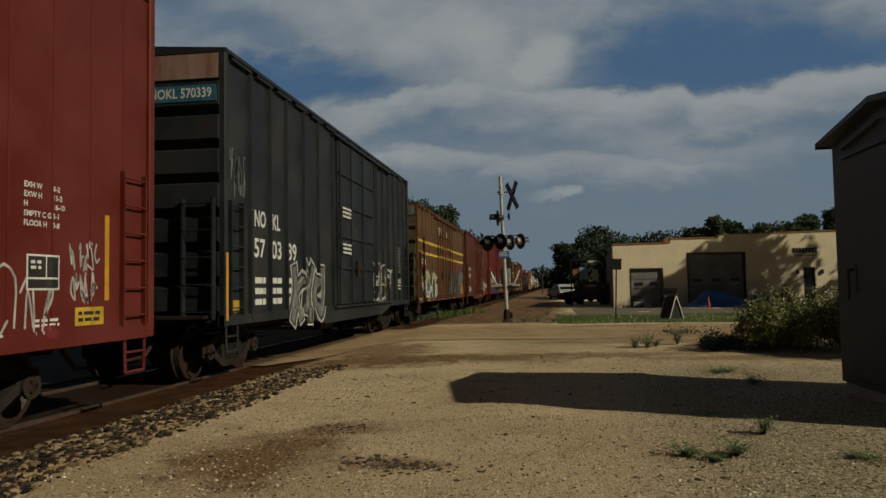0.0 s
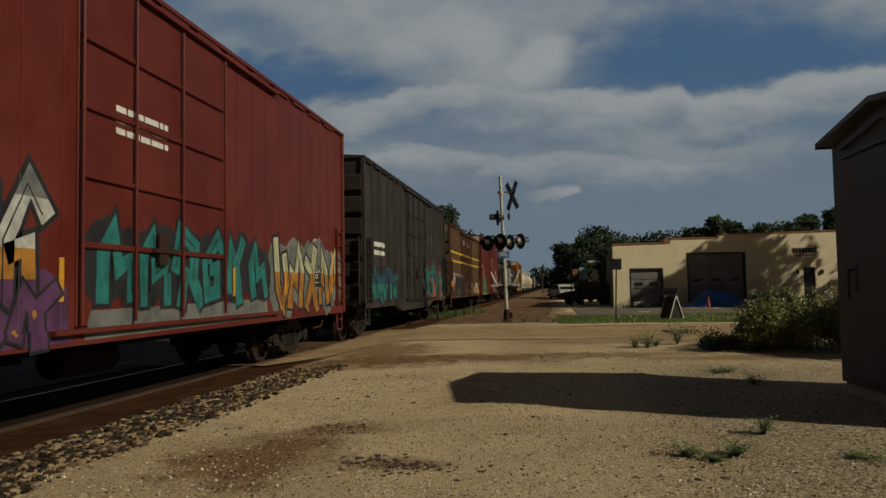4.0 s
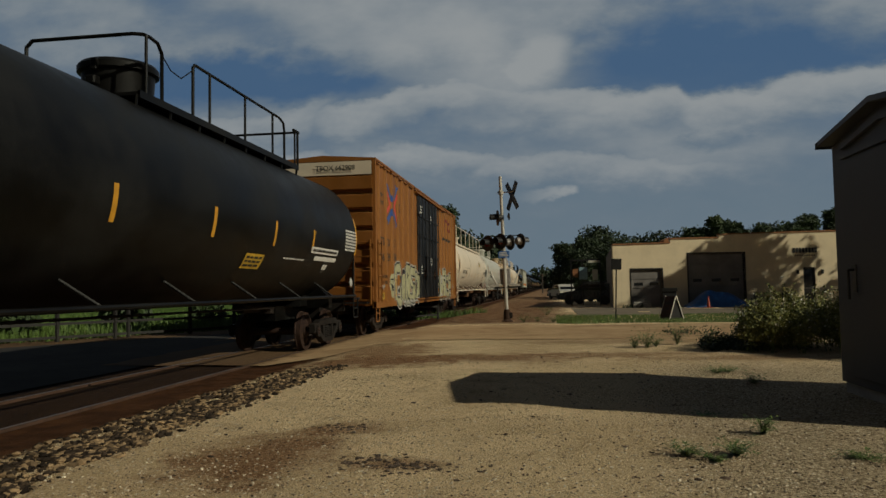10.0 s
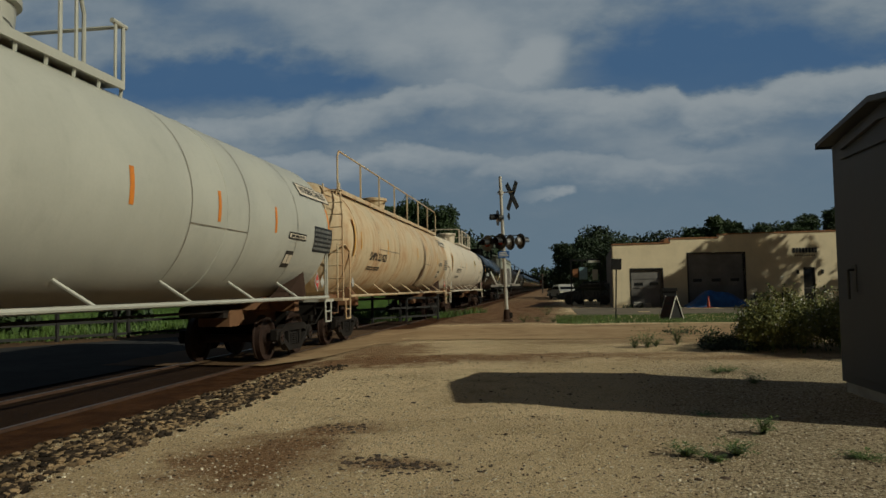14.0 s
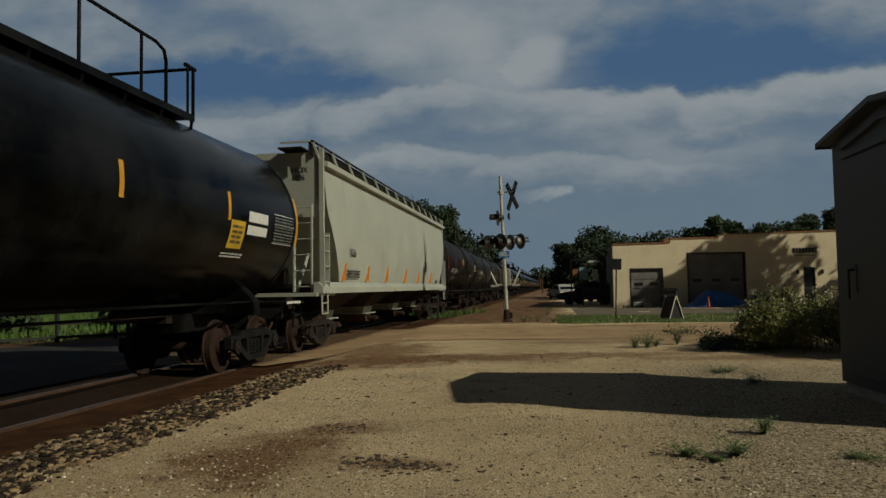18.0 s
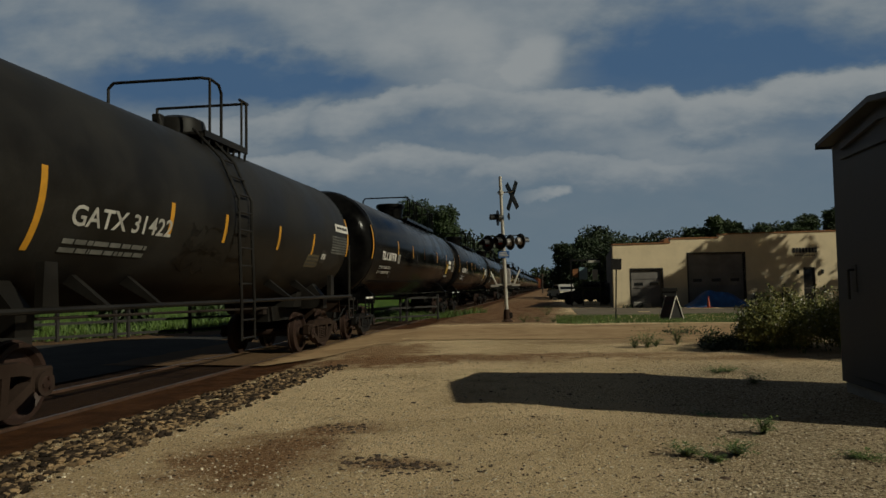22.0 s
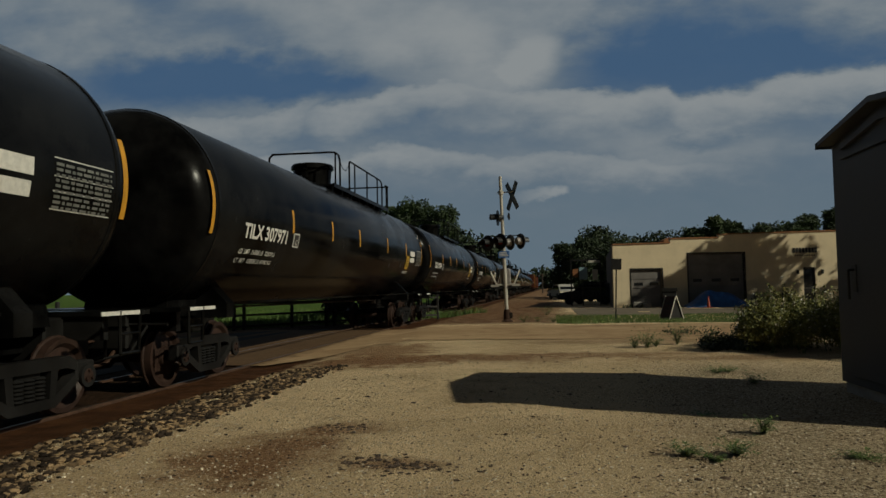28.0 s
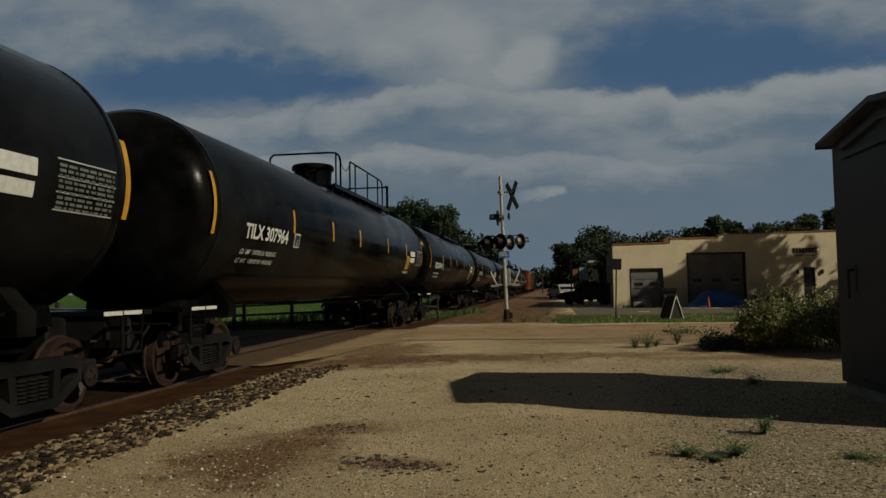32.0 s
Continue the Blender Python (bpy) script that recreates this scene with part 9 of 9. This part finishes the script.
def hopper_car(label, y0, y1):
    """Covered hopper: bulging sides cut back at the ends, roof walkways, three discharge bays."""
    h = (y1 - y0) / 2
    car = base("hopper_car", label, "hopper car", "freight cars of the train", at=(TRACK_X, (y0 + y1) / 2, 0))
    CARS.append((car, (y0 + y1) / 2))
    m = M["hopper"]
    zs = [1.60 + 2.72 * i / 12 for i in range(13)]

    def reach(z):
        return h - 0.42 if z > 3.3 else h - 1.65 + 1.23 * (z - 1.6) / 1.7

    def wide(z):
        return 1.50 + 0.11 * math.sin(math.pi * min(1, (z - 1.6) / 2.72) ** 0.8)

    for s in (-1, 1):
        g = Geo()
        v = [(s * wide(z), q * reach(z), z) for z in zs for q in (-1, 1)]
        g.add(v, [(2 * i, 2 * i + 1, 2 * i + 3, 2 * i + 2) for i in range(12)])
        part("side_sheet", g, m, car)
        part("side_sill", Geo().prism([(s * 1.40, 1.36), (s * 1.62, 1.36), (s * 1.62, 1.50), (s * 1.50, 1.62), (s * 1.40, 1.62)], "y", -h, h), m, car)
        part("top_chord", Geo().prism([(s * 1.50, 4.28), (s * 1.64, 4.28), (s * 1.64, 4.40), (s * 1.48, 4.44)], "y", -h + 0.36, h - 0.36), m, car)
        part("end_sheet", Geo().add([(q * wide(z), s * reach(z) * 0.999, z) for z in zs for q in (-1, 1)], [(2 * i, 2 * i + 1, 2 * i + 3, 2 * i + 2) for i in range(12)]), m, car)
        # end frame, posts, ladders
        part("end_bulkhead", Geo().box(-1.35, 1.40, s * (h - 0.36) - 0.03, s * (h - 0.36) + 0.03, 3.12, 4.62), m, car)
        for q in (-1, 1):
            part("end_post", Geo().box(q * 1.50 - 0.05, q * 1.50 + 0.05, s * (h - 0.33) - 0.05, s * (h - 0.33) + 0.05, 1.36, 4.70), m, car)
        part("end_ladder", lambda: ladder_geo(2.0, 0.42, 6), m, car, at=(1.1, s * (h - 0.12), 1.4)).rotation_euler = (0, 0, s * 1.5708)
        part("side_ladder", lambda: ladder_geo(1.25, 0.40, 4), m, car, at=(1.62, s * (h - 0.32), 1.5))
        part("end_platform", Geo().box(-1.5, 1.5, min(s * (h - 1.3), s * (h + 0.12)), max(s * (h - 1.3), s * (h + 0.12)), 1.30, 1.38), m, car)
        part("slope_brace", Geo().cyl((0.9, s * (h - 0.3), 1.4), (0.9, s * (h - 1.1), 2.3), 0.04, 7).cyl((-0.9, s * (h - 0.3), 1.4), (-0.9, s * (h - 1.1), 2.3), 0.04, 7), m, car)
        part("air_reservoir", Geo().cyl((-0.6, s * (h - 0.7), 1.75), (0.5, s * (h - 0.7), 1.75), 0.22, 12), M["iron"], car)
        coupler(car, s * (h - 0.05), s, M["rustiron"])
        truck(car, s * (h - 1.55), M["iron"])
        part("step", step_geo, m, car, at=(1.56, s * (h - 0.3), 1.12), key=("step", m.name))
        # roof walkway with open mesh sides
        part("roof_walkway", Geo().box(s * 0.85 - 0.28, s * 0.85 + 0.28, -h, h, 4.66, 4.70), M["iron"], car, "steel mesh roof walkway")
    part("roof", Geo().prism([(-1.5, 4.40), (1.5, 4.40), (1.1, 4.56), (0.4, 4.64), (-0.4, 4.64), (-1.1, 4.56)], "y", -h + 0.36, h - 0.36), m, car)
    for i in range(14):
        y = -h + 0.1 + (2 * h - 0.2) * i / 13
        part("walkway_post", lambda: Geo().prism([(1.50, 4.40), (1.55, 4.40), (1.38, 4.86), (1.33, 4.86)], "y", -0.025, 0.025).box(0.6, 1.36, -0.02, 0.02, 4.80, 4.84), m, car, at=(0, y, 0), key="walkpost")
    g = Geo().box(1.36, 1.40, -h, h, 4.80, 4.84)
    for i in range(150):
        y = -h + 2 * h * i / 150
        g.box(1.30, 1.315, y, y + 0.085, 4.50, 4.80)
    part("walkway_mesh", g, M["iron"], car, "dark mesh along the roof walkway")
    for y in (-6.2, -1.8, 2.6, 6.4):
        # dark iron colour stands in for the shade on the grey bays
        part("hopper_bay", Geo().add([(-1.4, y - 1.7, 1.5), (1.4, y - 1.7, 1.5), (1.4, y + 1.7, 1.5), (-1.4, y + 1.7, 1.5), (-0.62, y - 0.5, 0.86), (0.62, y - 0.5, 0.86), (0.62, y + 0.5, 0.86), (-0.62, y + 0.5, 0.86)],
                                     [(0, 1, 5, 4), (1, 2, 6, 5), (2, 3, 7, 6), (3, 0, 4, 7), (4, 5, 6, 7)]), M["iron"], car)
        part("outlet_skirt", Geo().add([(q * 0.66, y + e * 0.54, 0.92) for q, e in ((-1, -1), (1, -1), (1, 1), (-1, 1))] + [(q * 0.60, y + e * 0.50, 0.66) for q, e in ((-1, -1), (1, -1), (1, 1), (-1, 1))],
                                       [(0, 1, 5, 4), (1, 2, 6, 5), (2, 3, 7, 6), (3, 0, 4, 7), (4, 5, 6, 7)]).box(-0.72, 0.74, y - 0.66, y + 0.66, 0.645, 0.67), m, car, "pale grey outlet skirt")
        part("outlet_gate", Geo().prism([(y - 0.46, 0.64), (y + 0.46, 0.64), (y + 0.2, 0.38), (y - 0.2, 0.38)], "x", -0.5, 0.62).cyl((0.62, y, 0.5), (0.95, y, 0.5), 0.07, 10).cyl((0.9, y - 0.12, 0.46), (0.9, y + 0.34, 0.46), 0.03, 7), M["rustiron"], car)
    part("centre_sill", Geo().box(-0.25, 0.25, -h + 0.1, h - 0.1, 0.98, 1.30), M["iron"], car)
    d = M["darkletter"]
    side_words(car, "NCIX", 1.605, -7.35, 2.74, 0.25, d, width=0.58)
    side_words(car, "1026", 1.605, -7.45, 2.28, 0.25, d, width=0.68)
    bars(car, 1.59, -7.6, -6.3, 1.72, 1.95, 3, d, 171)
    for y in (-7.75, -5.4, -3.0, -0.05, 2.5, 5.4):
        part("reflector_stripe", Geo().prism([(y - 0.13, 1.66), (y - 0.08, 1.66), (y + 0.10, 2.1), (y + 0.05, 2.1)], "x", 1.52, 1.612), M["orange"], car)
    bars(car, 1.612, 3.8, 4.35, 2.1, 2.5, 5, d, 172)
    side_rect(car, 1.622, -2.2, -2.05, 1.40, 1.48, M["yellow"], "sill_mark", t=0.002)
    side_rect(car, 1.56, 6.85, 7.2, 1.66, 1.80, d, "stencil_box", t=0.02)
    end_words(car, "NCIX", 0.78, -h + 0.32, 4.16, 0.11, d)
    end_words(car, "1026", 0.78, -h + 0.32, 3.98, 0.11, d)
    return car


hopper_car("pale grey covered hopper with a meshed roof walkway", 291.8, 311.1)
for i, (mt, mark, text) in enumerate(((M["sootbrown"], "NATX 51054", "sooty brown-black tank car with a yellow plate"), (M["sootgrey"], "GATX34267", "sooty black tank car with a side ladder"), (M["sootgrey"], "GATX 31422", "sooty black tank car with a white name sign"))):
    tankcar(text, 311.8 + 15.03 * i, 311.8 + 15.03 * (i + 1), 1.55 if i == 0 else 1.49, 2.78 if i == 0 else 2.73, mt, M["rosin"] if i == 0 else M["amberstripe"], ((-3.65, -0.66, 2.3, 5.0), (-2.2, -1.05, 2.0, 4.2), (-2.5, -0.8, 1.55, 3.6))[i], rail=True, walkway="small", ladder=True, extra=sooty_tank(mark, i + 1), stripe_z=(2.58, 3.03) if i == 0 else (2.22, 2.68), truckmat=M["sootiron"], placard=False, hoop=0.62 if i == 0 else -0.3)
NUMBERS = ("307978", "307981", "307970", "307975", "307971", "307966", "307963", "307964", "307969", "307962", "307960", "307974", "307972", "307965")
for i, number in enumerate(NUMBERS):
    tankcar("glossy black tank car with yellow reflector marks", 356.9 + 20.47 * i, 356.9 + 20.47 * (i + 1), 1.6, 2.77, M["black"], M["amberstripe"], (-5.62, -2.96, -0.48, 2.9, 5.87), extra=glossy_tank(number), endrail=False, placard=False, truckmat=M["blackiron"])
END = 356.9 + 20.47 * len(NUMBERS)
for i, (mt, hh) in enumerate(((M["brick"], 4.9), (M["amber"], 5.3), (M["brick"], 4.9), (M["brown"], 4.8), (M["red"], 5.3), (M["slate"], 5.0))):
    boxcar("distant weathered steel boxcar", END + 17.6 * i + 0.9, END + 17.6 * (i + 1) - 0.9, hh, mt, mt, 1.0, [(0.40, 0.62)], fish=False)


def motions():
    """The train rolls past at an even speed; every wheelset turns with it."""
    for car, y in CARS:
        walk(car, [(0.0, pose(TRACK_X, y, 0)), (16.0, pose(TRACK_X, y - SPEED * 16.0, 0)), (SECONDS, pose(TRACK_X, y - SPEED * SECONDS, 0))])
    turn = math.degrees(SPEED / WHEEL_R)
    actions = {}
    steps = int(SECONDS * FPS)
    for wheelset, s in WHEELSETS:
        if s not in actions:
            walk(wheelset, [(i / FPS, pose(0, s * 0.89, WHEEL_R, turn * i / FPS)) for i in range(steps + 1)])
            actions[s] = wheelset.animation_data
        else:
            wheelset.rotation_mode = "QUATERNION"
            keys = wheelset.animation_data_create()
            keys.action = actions[s].action
            keys.action_slot = actions[s].action_slot
    swing = 1.3
    walk(clouds, [(0.0, pose(0, 0, 0, 0, 0, -swing / 2)), (SECONDS, pose(0, 0, 0, 0, 0, swing / 2))])


motions()
